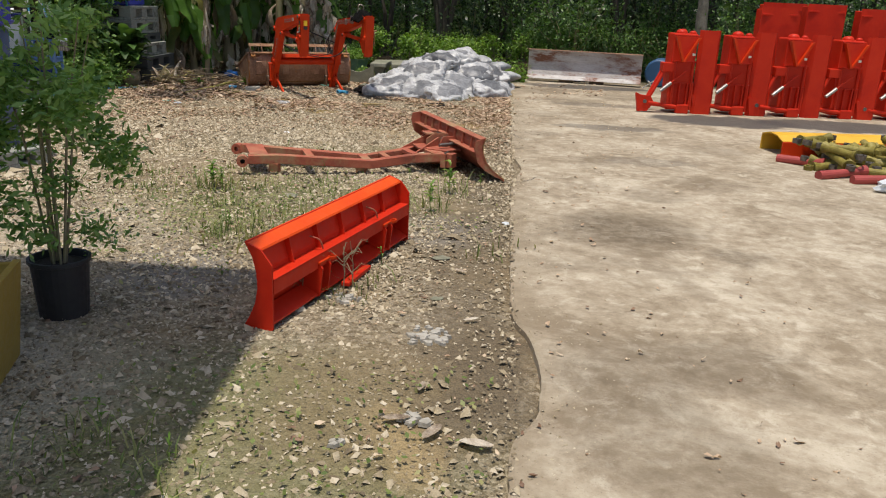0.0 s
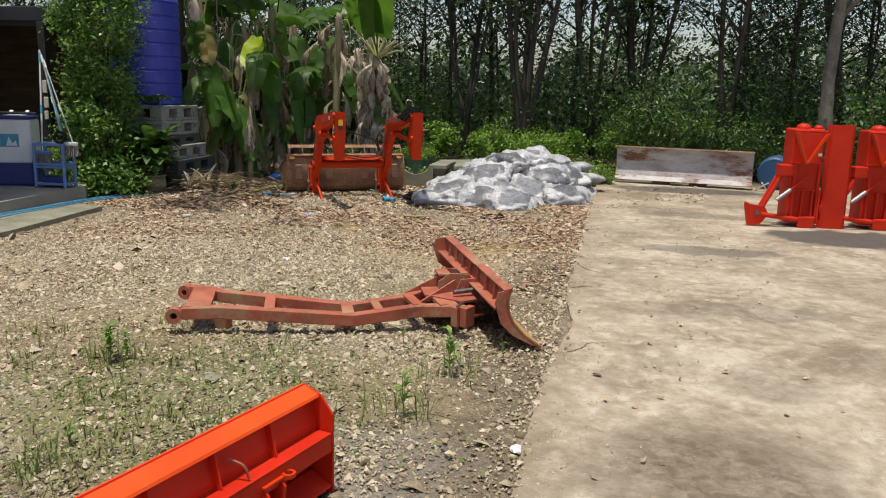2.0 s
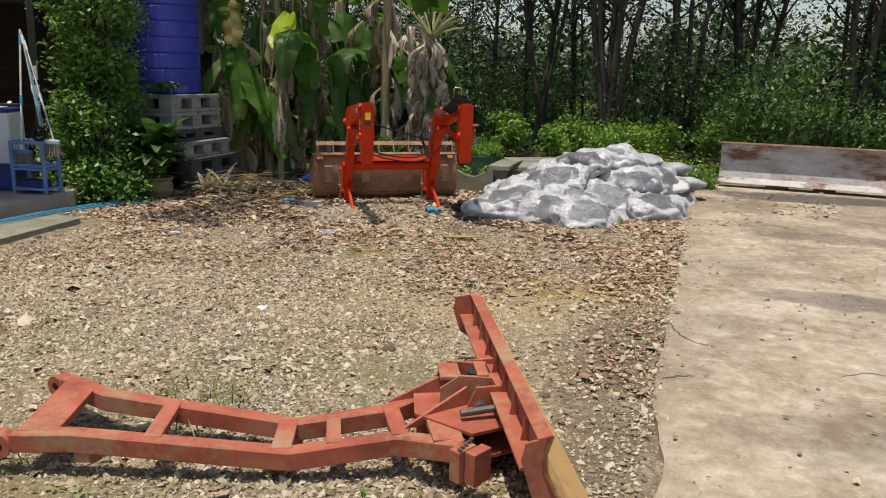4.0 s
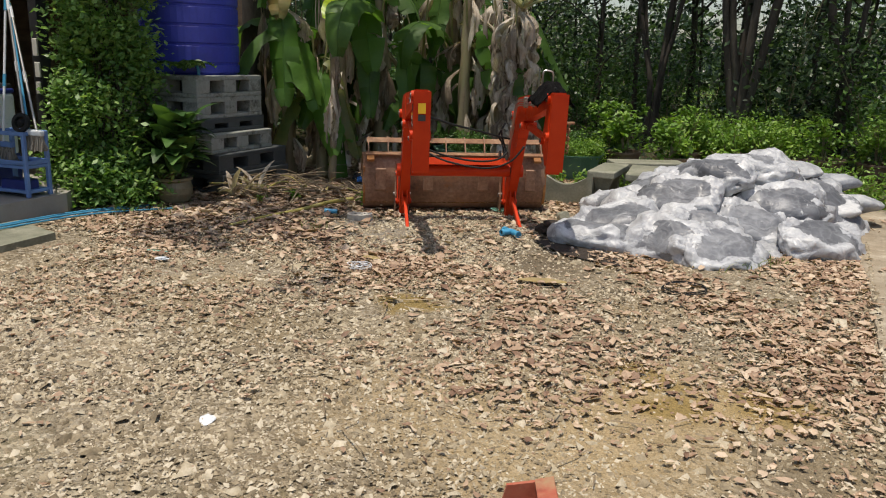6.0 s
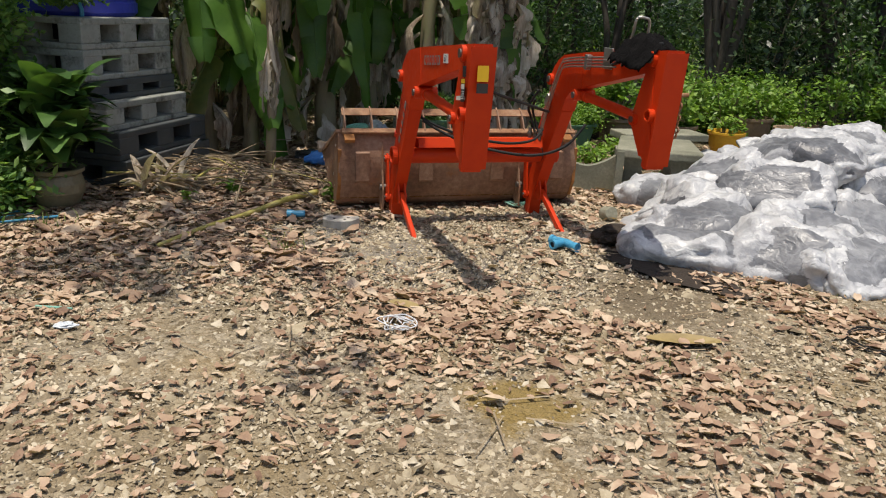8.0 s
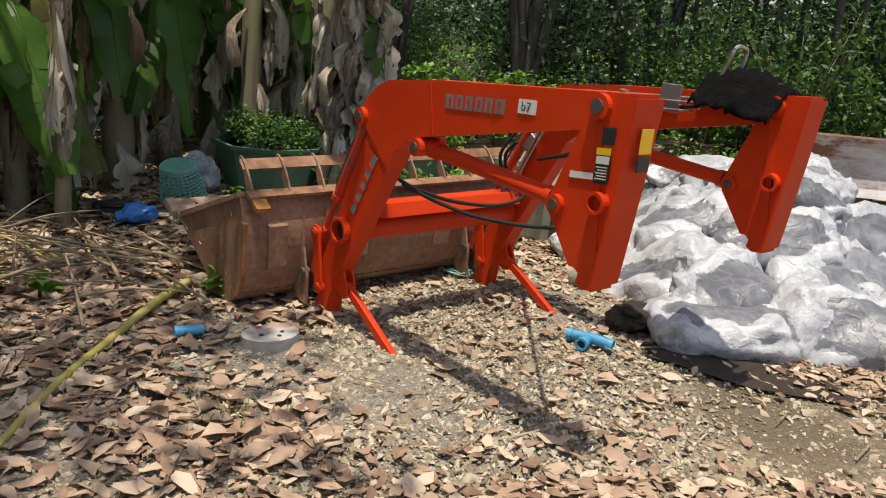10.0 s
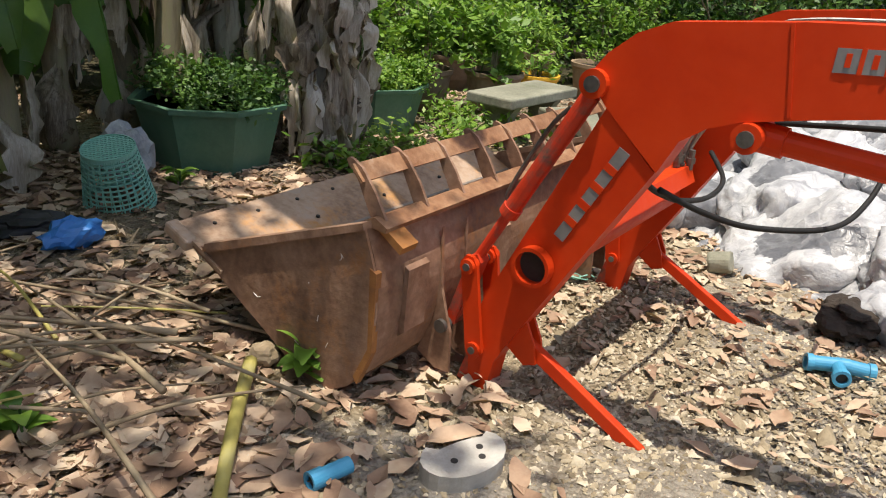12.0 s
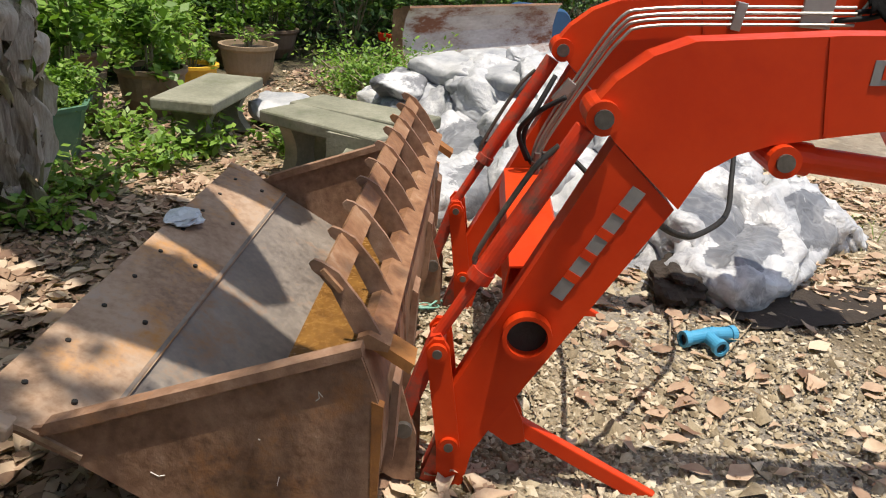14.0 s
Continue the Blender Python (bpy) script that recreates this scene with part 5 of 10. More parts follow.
def crumpled(name, m, size, material, label, category, seed, amp=0.25, seg=2):
    bm = B()
    bmesh.ops.create_icosphere(bm, subdivisions=seg, radius=1.0)
    for v in bm.verts:
        k = 1 + amp * noise.noise(v.co * 1.7 + Vector((seed, 0, 0))) + amp * 0.6 * noise.noise(v.co * 4 + Vector((0, seed, 0)))
        v.co = Vector((v.co.x * size[0] * k, v.co.y * size[1] * k, v.co.z * size[2] * k))
    lo = min(v.co.z for v in bm.verts)
    for v in bm.verts:
        v.co.z -= lo
    ob = mesh_ob(name, bm, material, smooth=False)
    ob.matrix_world = m
    return tagged(ob, label, category)


crumpled("plastic_bag", LOADER @ pose(0.83, 1.25, 0.33), (0.085, 0.06, 0.02), M_FILM, "crumpled clear plastic bag on the bucket's edge", "bag", 3.0, 0.4, 3)


# ---- orange dozer blade in the foreground ----
def build_orange_blade():
    # local x runs along the blade, local -y is the ribbed back, local z up
    L = 1.70
    ang = 74.7
    bl = thing("dozer_blade", pose(0.150, 2.495, 0, 0, 0, ang), "bright orange dozer blade standing on gravel with its ribbed back showing", "blade")
    face = [(0.015, 0.425), (-0.020, 0.36), (-0.042, 0.28), (-0.046, 0.20), (-0.030, 0.12), (0.002, 0.05), (0.045, -0.02)]
    bm = B()
    sheet(bm, face, -0.008, 0.0, L, "x")
    part("moldboard", bm, M_RED, bl)
    # top plate in the lighter enamel that stands for sunlight
    bm = B()
    prism(bm, [(0.018, 0.428), (0.012, 0.418), (-0.058, 0.382), (-0.067, 0.389), (-0.061, 0.399)], 0.0, L, "x", 0.002)
    part("top_plate", bm, M_SUNLIT_ORANGE, bl)
    plate = [(0.017, 0.427), (-0.022, 0.36), (-0.044, 0.28), (-0.048, 0.20), (-0.032, 0.12), (0.0, 0.05), (0.043, -0.02), (-0.12, -0.015), (-0.130, 0.00), (-0.130, 0.325), (-0.070, 0.398)]
    for x in (-0.006, L - 0.004):
        bm = B()
        prism(bm, plate, x, x + 0.010, "x", 0.0015)
        part("end_plate", bm, M_RED, bl)
    bm = B()
    box(bm, (L / 2, -0.085, 0.247), (L - 0.02, 0.09, 0.010), bevel=0.002)
    box(bm, (L / 2, -0.126, 0.212), (L - 0.02, 0.008, 0.075), bevel=0.002)
    part("mid_rail", bm, M_RED, bl)
    bm = B()
    prism(bm, [(-0.03, 0.075), (-0.125, 0.030), (-0.125, 0.020), (-0.02, 0.060)], 0.008, L - 0.008, "x", 0.001)
    part("lower_rail", bm, M_RED, bl)
    for k in range(1, 6):
        x = L * k / 6
        bm = B()
        prism(bm, [(-0.014, 0.40), (-0.045, 0.29), (-0.048, 0.25), (-0.085, 0.25), (-0.072, 0.30), (-0.056, 0.378)], x - 0.004, x + 0.004, "x")
        part("rib", bm, M_RED, bl)
    for x in (0.50, 1.33):
        bm = B()
        for dx in (-0.045, 0.045):
            prism(bm, [(-0.04, 0.20), (-0.135, 0.20), (-0.155, 0.175), (-0.135, 0.02), (-0.09, 0.0), (-0.03, 0.06)], x + dx - 0.006, x + dx + 0.006, "x", 0.001)
        lug = part("lug", bm, M_RED, bl)
        bm = B()
        box(bm, (x, -0.10, 0.205), (0.11, 0.09, 0.012), bevel=0.002)
        part("lug_cap", bm, M_ORANGE, lug)
        bm = B()
        ring(bm, (x + 0.075, -0.145, 0.207), (0, 0, 1), 0.026, 0.015, 0.016, 16)
        part("eye", bm, M_ORANGE, lug)
    for x in (0.5, 1.2):
        bm = B()
        pipe(bm, smooth_line([(x, -0.05, 0.33), (x + 0.02, -0.10, 0.31), (x + 0.03, -0.115, 0.26)], 4), 0.005, 6)
        part("wire", bm, M_OLD_RED, bl)
    # red brace lying beneath
    bm = B()
    box(bm, (0.86, -0.155, 0.012), (0.34, 0.05, 0.024), pose(0, 0, 0, 0, 0, 4), bevel=0.004)
    part("bottom_skid", bm, M_RED, bl)


build_orange_blade()


# ---- old tow grader: ladder frame with an angled blade ----
def build_grader():
    gr = thing("tow_grader", pose(0, 0, 0), "faded red tow grader frame with angled blade on gravel", "grader")
    near = [(-0.93, 5.80), (-0.70, 5.88), (0.12, 6.13), (0.50, 6.33), (0.78, 6.29)]
    far = [(-1.16, 6.33), (-0.85, 6.24), (0.02, 6.37), (0.36, 6.56), (0.52, 6.78)]
    zt = [0.17, 0.175, 0.125, 0.165, 0.20]

    def rail(pts, w):
        bm = B()
        rows = []
        for i, p in enumerate(pts):
            a, b = Vector(pts[max(i - 1, 0)]), Vector(pts[min(i + 1, len(pts) - 1)])
            d = (b - a).normalized()
            s = Vector((-d.y, d.x)) * w / 2
            z1 = zt[i]
            z0 = z1 - 0.08
            c = Vector(p)
            rows.append([bm.verts.new((*(c + s), z0)), bm.verts.new((*(c - s), z0)), bm.verts.new((*(c - s), z1)), bm.verts.new((*(c + s), z1))])
        for r0, r1 in zip(rows, rows[1:]):
            for k in range(4):
                bm.faces.new((r0[k], r0[(k + 1) % 4], r1[(k + 1) % 4], r1[k]))
        bm.faces.new(rows[0])
        bm.faces.new(rows[-1][::-1])
        bmesh.ops.bevel(bm, geom=list(bm.edges), offset=0.006, segments=1, affect="EDGES")
        return bm
    part("side_rail", rail(near, 0.075), M_OLD_RED, gr)
    part("side_rail", rail(far, 0.075), M_OLD_RED, gr)

    def lerp(pts, s):
        s = s * (len(pts) - 1)
        i = min(int(s), len(pts) - 2)
        return Vector(pts[i]).lerp(Vector(pts[i + 1]), s - i)

    def z_at(s):
        s = s * (len(zt) - 1)
        i = min(int(s), len(zt) - 2)
        return zt[i] + (zt[i + 1] - zt[i]) * (s - i)
    for s, w in ((0.10, 0.16), (0.34, 0.07), (0.49, 0.08), (0.60, 0.06), (0.76, 0.07), (0.95, 0.12)):
        a, b = lerp(near, s), lerp(far, s)
        d = b - a
        bm = B()
        box(bm, ((a.x + b.x) / 2, (a.y + b.y) / 2, z_at(s) - 0.012), (w, d.length, 0.03), Matrix.Rotation(math.atan2(d.y, d.x) - math.pi / 2, 4, "Z"), bevel=0.003)
        part("cross_plate", bm, M_OLD_RED, gr)
    for p, d in ((near[0], (-0.95, -0.33)), (far[0], (-0.94, 0.15))):
        bm = B()
        ring(bm, (p[0] + d[0] * 0.05, p[1] + d[1] * 0.05, 0.115), (d[1], -d[0], 0), 0.052, 0.022, 0.07, 20)
        part("hitch_eye", bm, M_OLD_RED, gr)
    bm = B()
    cyl(bm, (-0.99, 5.78, 0.115), (-0.97, 5.83, 0.115), 0.022, seg=12)
    part("eye_bore", bm, M_DARK, gr)
    # rests under the frame
    for x, y in ((-0.75, 6.0), (0.02, 6.2), (0.0, 6.33)):
        bm = B()
        box(bm, (x, y, 0.02), (0.09, 0.09, 0.10), bevel=0.006)
        part("skid", bm, M_OLD_RED, gr)
    # swivel head: a turned post under a slotted clevis, and the gusset that carries it
    bm = B()
    cyl(bm, (0.66, 6.70, 0.02), (0.66, 6.70, 0.20), 0.07, seg=20)
    part("swivel_post", bm, M_OLD_RED, gr)
    for z in (0.08, 0.19):
        bm = B()
        prism(bm, [(0.44, 6.66), (0.52, 6.46), (0.80, 6.36), (0.93, 6.50), (0.80, 6.80), (0.62, 6.86)], z, z + 0.014, "z", 0.002)
        part("swivel_plate", bm, M_OLD_RED, gr)
    turn = Matrix.Translation((0.64, 6.72, 0)) @ pose(0, 0, 0, 0, 0, 24)
    for y in (-0.085, 0.085):
        bm = B()
        prism(bm, [(-0.10, 0.20), (0.13, 0.20), (0.15, 0.26), (0.12, 0.315), (-0.02, 0.325), (-0.10, 0.27)], y - 0.009, y + 0.009, "y", 0.002)
        bmesh.ops.transform(bm, matrix=turn, verts=bm.verts)
        ear = part("clevis_plate", bm, M_OLD_RED, gr)
        bm = B()
        cyl(bm, turn @ Vector((0.07, y - 0.025, 0.265)), turn @ Vector((0.07, y + 0.025, 0.265)), 0.024, seg=14)
        part("pin_head", bm, M_PIN, ear)
    bm = B()
    box(bm, (-0.055, 0.0, 0.312), (0.09, 0.17, 0.016), bevel=0.003)
    box(bm, (0.085, 0.0, 0.318), (0.05, 0.17, 0.016), bevel=0.003)
    bmesh.ops.transform(bm, matrix=turn, verts=bm.verts)
    part("clevis_bridge", bm, M_OLD_RED, gr)
    bm = B()
    cyl(bm, turn @ Vector((0.06, 0, 0.12)), turn @ Vector((0.06, 0, 0.31)), 0.034, seg=14)
    part("grease_screw", bm, M_DARK, gr, "black greased adjusting screw")
    for pts in ([(0.34, 6.60, 0.165), (0.58, 6.72, 0.165), (0.58, 6.72, 0.295)], [(0.50, 6.36, 0.165), (0.70, 6.62, 0.165), (0.70, 6.62, 0.285)]):
        bm = B()
        lo3 = [bm.verts.new(Vector(q)) for q in pts]
        d = (Vector(pts[1]) - Vector(pts[0])).normalized()
        off = Vector((-d.y, d.x, 0)) * 0.014
        hi3 = [bm.verts.new(Vector(q) + off) for q in pts]
        bm.faces.new(lo3)
        bm.faces.new(hi3[::-1])
        for k in range(3):
            bm.faces.new((lo3[k], lo3[(k + 1) % 3], hi3[(k + 1) % 3], hi3[k]))
        part("gusset", bm, M_OLD_RED, gr)
    bm = B()
    cyl(bm, (0.72, 6.46, 0.235), (0.93, 6.60, 0.25), 0.016, seg=12)
    part("turnbuckle", bm, M_PIN, gr, "greasy adjusting screw")
    for x, y in ((0.80, 6.24), (0.86, 6.24)):
        bm = B()
        box(bm, (x, y, 0.14), (0.05, 0.10, 0.13), pose(0, 0, 0, 0, 0, -24), bevel=0.004)
        part("bolt_block", bm, M_OLD_RED, gr)
    for k in range(5):
        bm = B()
        cyl(bm, (0.80 + 0.004 * k, 6.20 + 0.025 * k, 0.205), (0.80 + 0.004 * k, 6.20 + 0.025 * k, 0.216), 0.010, seg=6)
        part("bolt", bm, M_PIN, gr)
    # the blade: x along it, -y its ribbed back
    a, b = Vector((1.165, 6.06)), Vector((0.43, 7.70))
    ang = math.degrees(math.atan2(b.y - a.y, b.x - a.x))
    L = (b - a).length
    base = Matrix.Translation((a.x, a.y, 0)) @ pose(0, 0, 0, 0, 0, ang)

    def bp(name, bm, material, label=""):
        bmesh.ops.transform(bm, matrix=base, verts=bm.verts)
        return part(name, bm, material, gr, label)
    # local +y points away from the front here, so the front curve lies at negative y
    face = [(0.0, 0.385), (0.020, 0.32), (0.015, 0.25), (-0.02, 0.17), (-0.09, 0.09), (-0.215, 0.0)]
    bm = B()
    sheet(bm, face, 0.012, 0.0, L, "x")
    bp("moldboard", bm, M_OLD_RED)
    bm = B()
    sheet(bm, [(p[0] - 0.014, p[1] + 0.001) for p in face], 0.008, 0.012, L * 0.86, "x")
    bp("moldboard_face", bm, M_OCHRE_STEEL, "ochre rusted front of the blade")
    bm = B()
    prism(bm, [(-0.010, 0.386), (-0.006, 0.396), (0.046, 0.384), (0.046, 0.374)], 0.0, L, "x", 0.001)
    bp("top_flange", bm, M_OLD_RED)
    for x, d in ((0.0, 0.0), (L - 0.012, 0.04)):
        bm = B()
        prism(bm, [(0.0, 0.390), (0.085 + d, 0.368), (0.10 + d, 0.30), (0.06 + d, 0.17), (-0.02, 0.09), (-0.13, 0.03), (-0.21, 0.0), (-0.09, 0.10), (-0.02, 0.18), (0.014, 0.26), (0.018, 0.32)], x, x + 0.012, "x")
        bp("end_plate", bm, M_OLD_RED)
    bm = B()
    box(bm, (L / 2, 0.06, 0.265), (L - 0.03, 0.085, 0.012), bevel=0.002)
    bp("back_rail", bm, M_OLD_RED)
    for k in range(1, 8):
        x = L * k / 8
        bm = B()
        prism(bm, [(0.018, 0.378), (0.044, 0.374), (0.06, 0.27), (0.02, 0.27)], x - 0.005, x + 0.005, "x")
        bp("rib", bm, M_OLD_RED)
    for x in (L * 0.38, L * 0.56):
        bm = B()
        prism(bm, [(0.01, 0.30), (0.16, 0.29), (0.20, 0.20), (0.16, 0.12), (-0.03, 0.14)], x - 0.008, x + 0.008, "x", 0.001)
        bp("pivot_ear", bm, M_OLD_RED)
        bm = B()
        cyl(bm, (x - 0.05, 0.145, 0.205), (x + 0.05, 0.145, 0.205), 0.03, seg=16)
        bp("pivot_pin", bm, M_PIN)


build_grader()


# ---- sacks ----
def ridge(x, y, z):
    return 1 - 2 * abs(noise.noise(Vector((x, y, z))))


def sack_surface(seed, L, W, T, nu, nv, cover):
    """Rows of points round a slumped sack, and how far each lies inside the white cover."""
    rows = []
    for j in range(nv + 1):
        th = math.pi * j / nv
        row = []
        for i in range(nu):
            ph = 2 * math.pi * i / nu
            cx, cy, cz = math.sin(th) * math.cos(ph), math.sin(th) * math.sin(ph), math.cos(th)
            sx = math.copysign(abs(cz) ** 0.66, cz)
            sy = math.copysign(abs(cx) ** 0.75, cx)
            sz = math.copysign(abs(cy) ** 0.9, cy)
            end = max(0, abs(sx) - 0.62) / 0.38
            p = Vector((sx * L / 2, sy * W / 2 * (1 + 0.08 * abs(sx) - 0.25 * end * end), sz * T / 2 * (1 - 0.6 * end)))
            out = Vector((cz * 0.5, cx, cy))
            p += noise.noise_vector(p * 4.2 + Vector((seed * 3.7, 0, 0))) * 0.055
            p += out * ((0.006 + 0.028 * end) * ridge(p.x * 4 + seed, p.y * 17, p.z * 12))
            oval = math.hypot((p.x / L + 0.05 * math.sin(seed)) / 0.38, (p.y / W + 0.12 * math.sin(seed * 2.3)) / 0.36) if cy > -0.3 else 2.0
            f = 0.75 * oval + 0.75 * noise.noise(Vector((p.x * 5 + seed * 5, p.y * 6, p.z * 5))) + 0.28 * noise.noise(Vector((p.x * 15, p.y * 15 + seed, p.z * 15))) - cover
            k = min(1.0, max(0.0, f / 0.35)) * (0.22 if cover < -5 else 1.0)
            p += out * (k * (0.006 + 0.036 * ridge(p.x * 6 + seed, p.y * 15, p.z * 14) + 0.022 * ridge(p.x * 15, p.y * 31, p.z * 28 + seed)) - (1 - k) * 0.010)
            row.append((p, f))
        rows.append(row)
    return rows


def sack_mesh(seed, L=0.56, W=0.38, T=0.20, cover=-9.0, covered=True):
    """The covered or the bare area of one slumped sack, with the reach of its torn white cover as a layer."""
    bm = B()
    layer = bm.verts.layers.float.new("cover")
    nu, nv = 46, 38
    rows = sack_surface(seed, L, W, T, nu, nv, cover)
    vs = []
    for row in rows:
        vs.append([])
        for p, f in row:
            v = bm.verts.new(p)
            v[layer] = f
            vs[-1].append(v)
    for j in range(nv):
        for i in range(nu):
            k = (i + 1) % nu
            if (rows[j][i][1] + rows[j + 1][k][1] > 0) == covered:
                bm.faces.new((vs[j][i], vs[j][k], vs[j + 1][k], vs[j + 1][i]))
    bmesh.ops.delete(bm, geom=[v for v in bm.verts if not v.link_faces], context="VERTS")
    bmesh.ops.remove_doubles(bm, verts=bm.verts, dist=1e-4)
    return bm


def pile_height(x, y):
    h = 0.60 * math.exp(-((x + 0.0) / 0.62) ** 2 - ((y - 13.25) / 0.62) ** 2)
    h = max(h, 0.62 * math.exp(-((x - 0.42) / 0.58) ** 2 - ((y - 13.7) / 0.80) ** 2))
    h = max(h, 0.56 * math.exp(-((x - 0.45) / 0.80) ** 4 - ((y - 14.4) / 0.6) ** 4))
    front = 0.20 * math.exp(-((x + 0.20) / 0.70) ** 4 - ((y - 12.5) / 0.46) ** 4)
    side = 0.14 * math.exp(-((x - 0.66) / 0.55) ** 4 - ((y - 13.2) / 0.50) ** 4)
    return max(h, front, side) - 0.04


def build_sacks():
    rng = random.Random(5)

    def template(name, bm, material):
        o = mesh_ob(name, bm, material, smooth=True)
        me = o.data
        bpy.data.objects.remove(o)
        return me
    clean = [template("sack", sack_mesh(k + 1, 0.60 + 0.05 * (k % 3), 0.40, 0.17 + 0.015 * (k % 3)), M_SACK if k == 2 else M_SACK_CLEAN) for k in range(5)]
    worn = []
    for k in range(8):
        size = (0.70 + 0.06 * (k % 3), 0.42 + 0.03 * (k % 2), 0.255 + 0.02 * (k % 3))
        torn = (0.82, 0.66, 0.92, 0.58, 0.74, 0.40, 0.86, 0.70)[k]
        worn.append((template("sack", sack_mesh(k + 20, *size, torn, False), M_SACK_GREY), template("torn_cover", sack_mesh(k + 20, *size, torn), M_SACK_GREY)))
    # mound of soil under the sacks
    bm = B()
    bmesh.ops.create_grid(bm, x_segments=120, y_segments=120, size=0.5)
    for v in bm.verts:
        x, y = 0.2 + v.co.x * 2.8, 13.5 + v.co.y * 2.9
        h = pile_height(x, y)
        fold = 0.050 * ridge(x * 5, y * 5, 1.0) + 0.030 * ridge(x * 11, y * 12, 4.0) + 0.014 * ridge(x * 27, y * 25, 7.0)
        v.co = Vector((x + 0.03 * noise.noise(Vector((x * 9, y * 9, 2))), y, h * 0.92 - 0.075 + (fold if h > -0.01 else -0.08)))
    ob = mesh_ob("crumpled_film", bm, M_COVER, smooth=True)
    tagged(ob, "crumpled white film and torn woven cloth between the sacks", "plastic film")
    y = 12.22
    row = 0
    while y < 14.05:
        x = -0.70 + (0.24 if row % 2 else 0.0)
        while x < 1.3:
            px, py = x + rng.uniform(-0.07, 0.07), y + rng.uniform(-0.05, 0.05)
            h = pile_height(px, py)
            if h > 0.03:
                e = 0.12
                gx, gy = (pile_height(px + e, py) - pile_height(px - e, py)) / (2 * e), (pile_height(px, py + e) - pile_height(px, py - e)) / (2 * e)
                z = Vector((-gx * 0.9 + rng.uniform(-0.35, 0.35), -gy * 0.9 - 0.15 + rng.uniform(-0.3, 0.3), 1)).normalized()
                a = rng.choice((0, 0.3, -0.3, 0.1, -0.5, 2.9, 1.2)) + rng.uniform(-0.25, 0.25)
                xa = Vector((math.cos(a), math.sin(a), 0))
                xa = (xa - z * xa.dot(z)).normalized()
                m = Matrix((xa, z.cross(xa), z)).transposed().to_4x4()
                m.translation = Vector((px, py, max(h - 0.03, 0.07)))
                body, cov = worn[rng.randrange(8)]
                ob = new("sack", body)
                co = new("torn_cover", cov)
                co.parent = ob
                ob.matrix_world = m
                tagged(ob, "slumped sack of grey soil with its white woven cover torn", "sack", "heap of soil sacks")
            x += rng.uniform(0.48, 0.62)
        y += 0.35
        row += 1
    # clean sacks stacked behind
    for layer in range(4):
        z = layer * 0.135
        y = 14.05 + 0.06 * (layer % 2)
        while y < 14.95:
            x = 0.0 + 0.2 * rng.random() + 0.12 * (layer % 2)
            while x < 1.35:
                if pile_height(x, y) > z + 0.06:
                    ob = new("sack", clean[rng.randrange(5)])
                    ob.matrix_world = pose(x + rng.uniform(-0.04, 0.04), y + rng.uniform(-0.04, 0.04), z + 0.075 + rng.uniform(-0.01, 0.02), rng.uniform(-9, 9), rng.uniform(-9, 9), rng.choice((0, 12, -15, 90, 80)) + rng.uniform(-12, 12))
                    tagged(ob, "white woven sack filled with soil, stacked flat", "sack", "heap of soil sacks")
                x += 0.44 + rng.uniform(-0.04, 0.07)
            y += 0.34


build_sacks()
crumpled("soil_lump", pose(-1.02, 12.40, -0.03, 0, 0, 20), (0.20, 0.12, 0.07), M_SOIL, "dark lump of potting soil spilt beside the sacks", "soil", 2.0, 0.35, 4)


# ---- concrete garden furniture ----
def hourglass(w0, w1, h):
    pts = []
    for i in range(9):
        t = i / 8
        pts.append((w0 / 2 - (w0 / 2 - w1 / 2) * math.sin(math.pi * t), h * t))
    return [(-a, b) for a, b in pts] + [(a, b) for a, b in pts[::-1]]


def stone_bench(m, L, W, H, label, legs=2):
    b = thing("concrete_bench", m, label, "bench", "cast concrete garden seats")
    bm = B()
    box(bm, (0, 0, H - 0.035), (L, W, 0.07), bevel=0.012)
    part("seat", bm, M_OLDCONC, b)
    for s in ((-1, 1) if legs == 2 else (0,)):
        bm = B()
        prism(bm, hourglass(W * 0.85, W * 0.45, H - 0.06), s * L * 0.30 - 0.045, s * L * 0.30 + 0.045, "x", 0.006)
        part("leg", bm, M_OLDCONC, b)


stone_bench(pose(-0.93, 15.50, 0, 0, 0, 30), 0.90, 0.38, 0.33, "grey cast concrete bench beside clay pots")
stone_bench(pose(-1.10, 14.30, 0, 0, 0, 92), 0.80, 0.29, 0.38, "narrow grey cast concrete bench near the bucket")
stone_bench(pose(-0.74, 14.40, 0, 0, 0, 98), 0.82, 0.32, 0.37, "narrow grey cast concrete bench beside the sacks")


def leaning_slab():
    b = thing("concrete_seat_ring", pose(-1.48, 14.0, 0, 0, 0, 8), "curved piece of cast concrete seat lying on edge", "bench part")
    bm = B()
    n = 12
    outer = [(-0.24 + 0.48 * i / n, 0.30 - 0.10 * math.sin(math.pi * i / n)) for i in range(n + 1)]
    prism(bm, [(-0.24, -0.01)] + outer + [(0.24, -0.01)], -0.04, 0.04, "y", 0.006)
    part("slab", bm, M_OLDCONC, b)
    bm = B()
    prism(bm, [(0.24, 0.0), (0.30, 0.0), (0.30, 0.36), (0.24, 0.36)], -0.16, 0.16, "y", 0.006)
    part("upright", bm, M_OLDCONC, b)


leaning_slab()


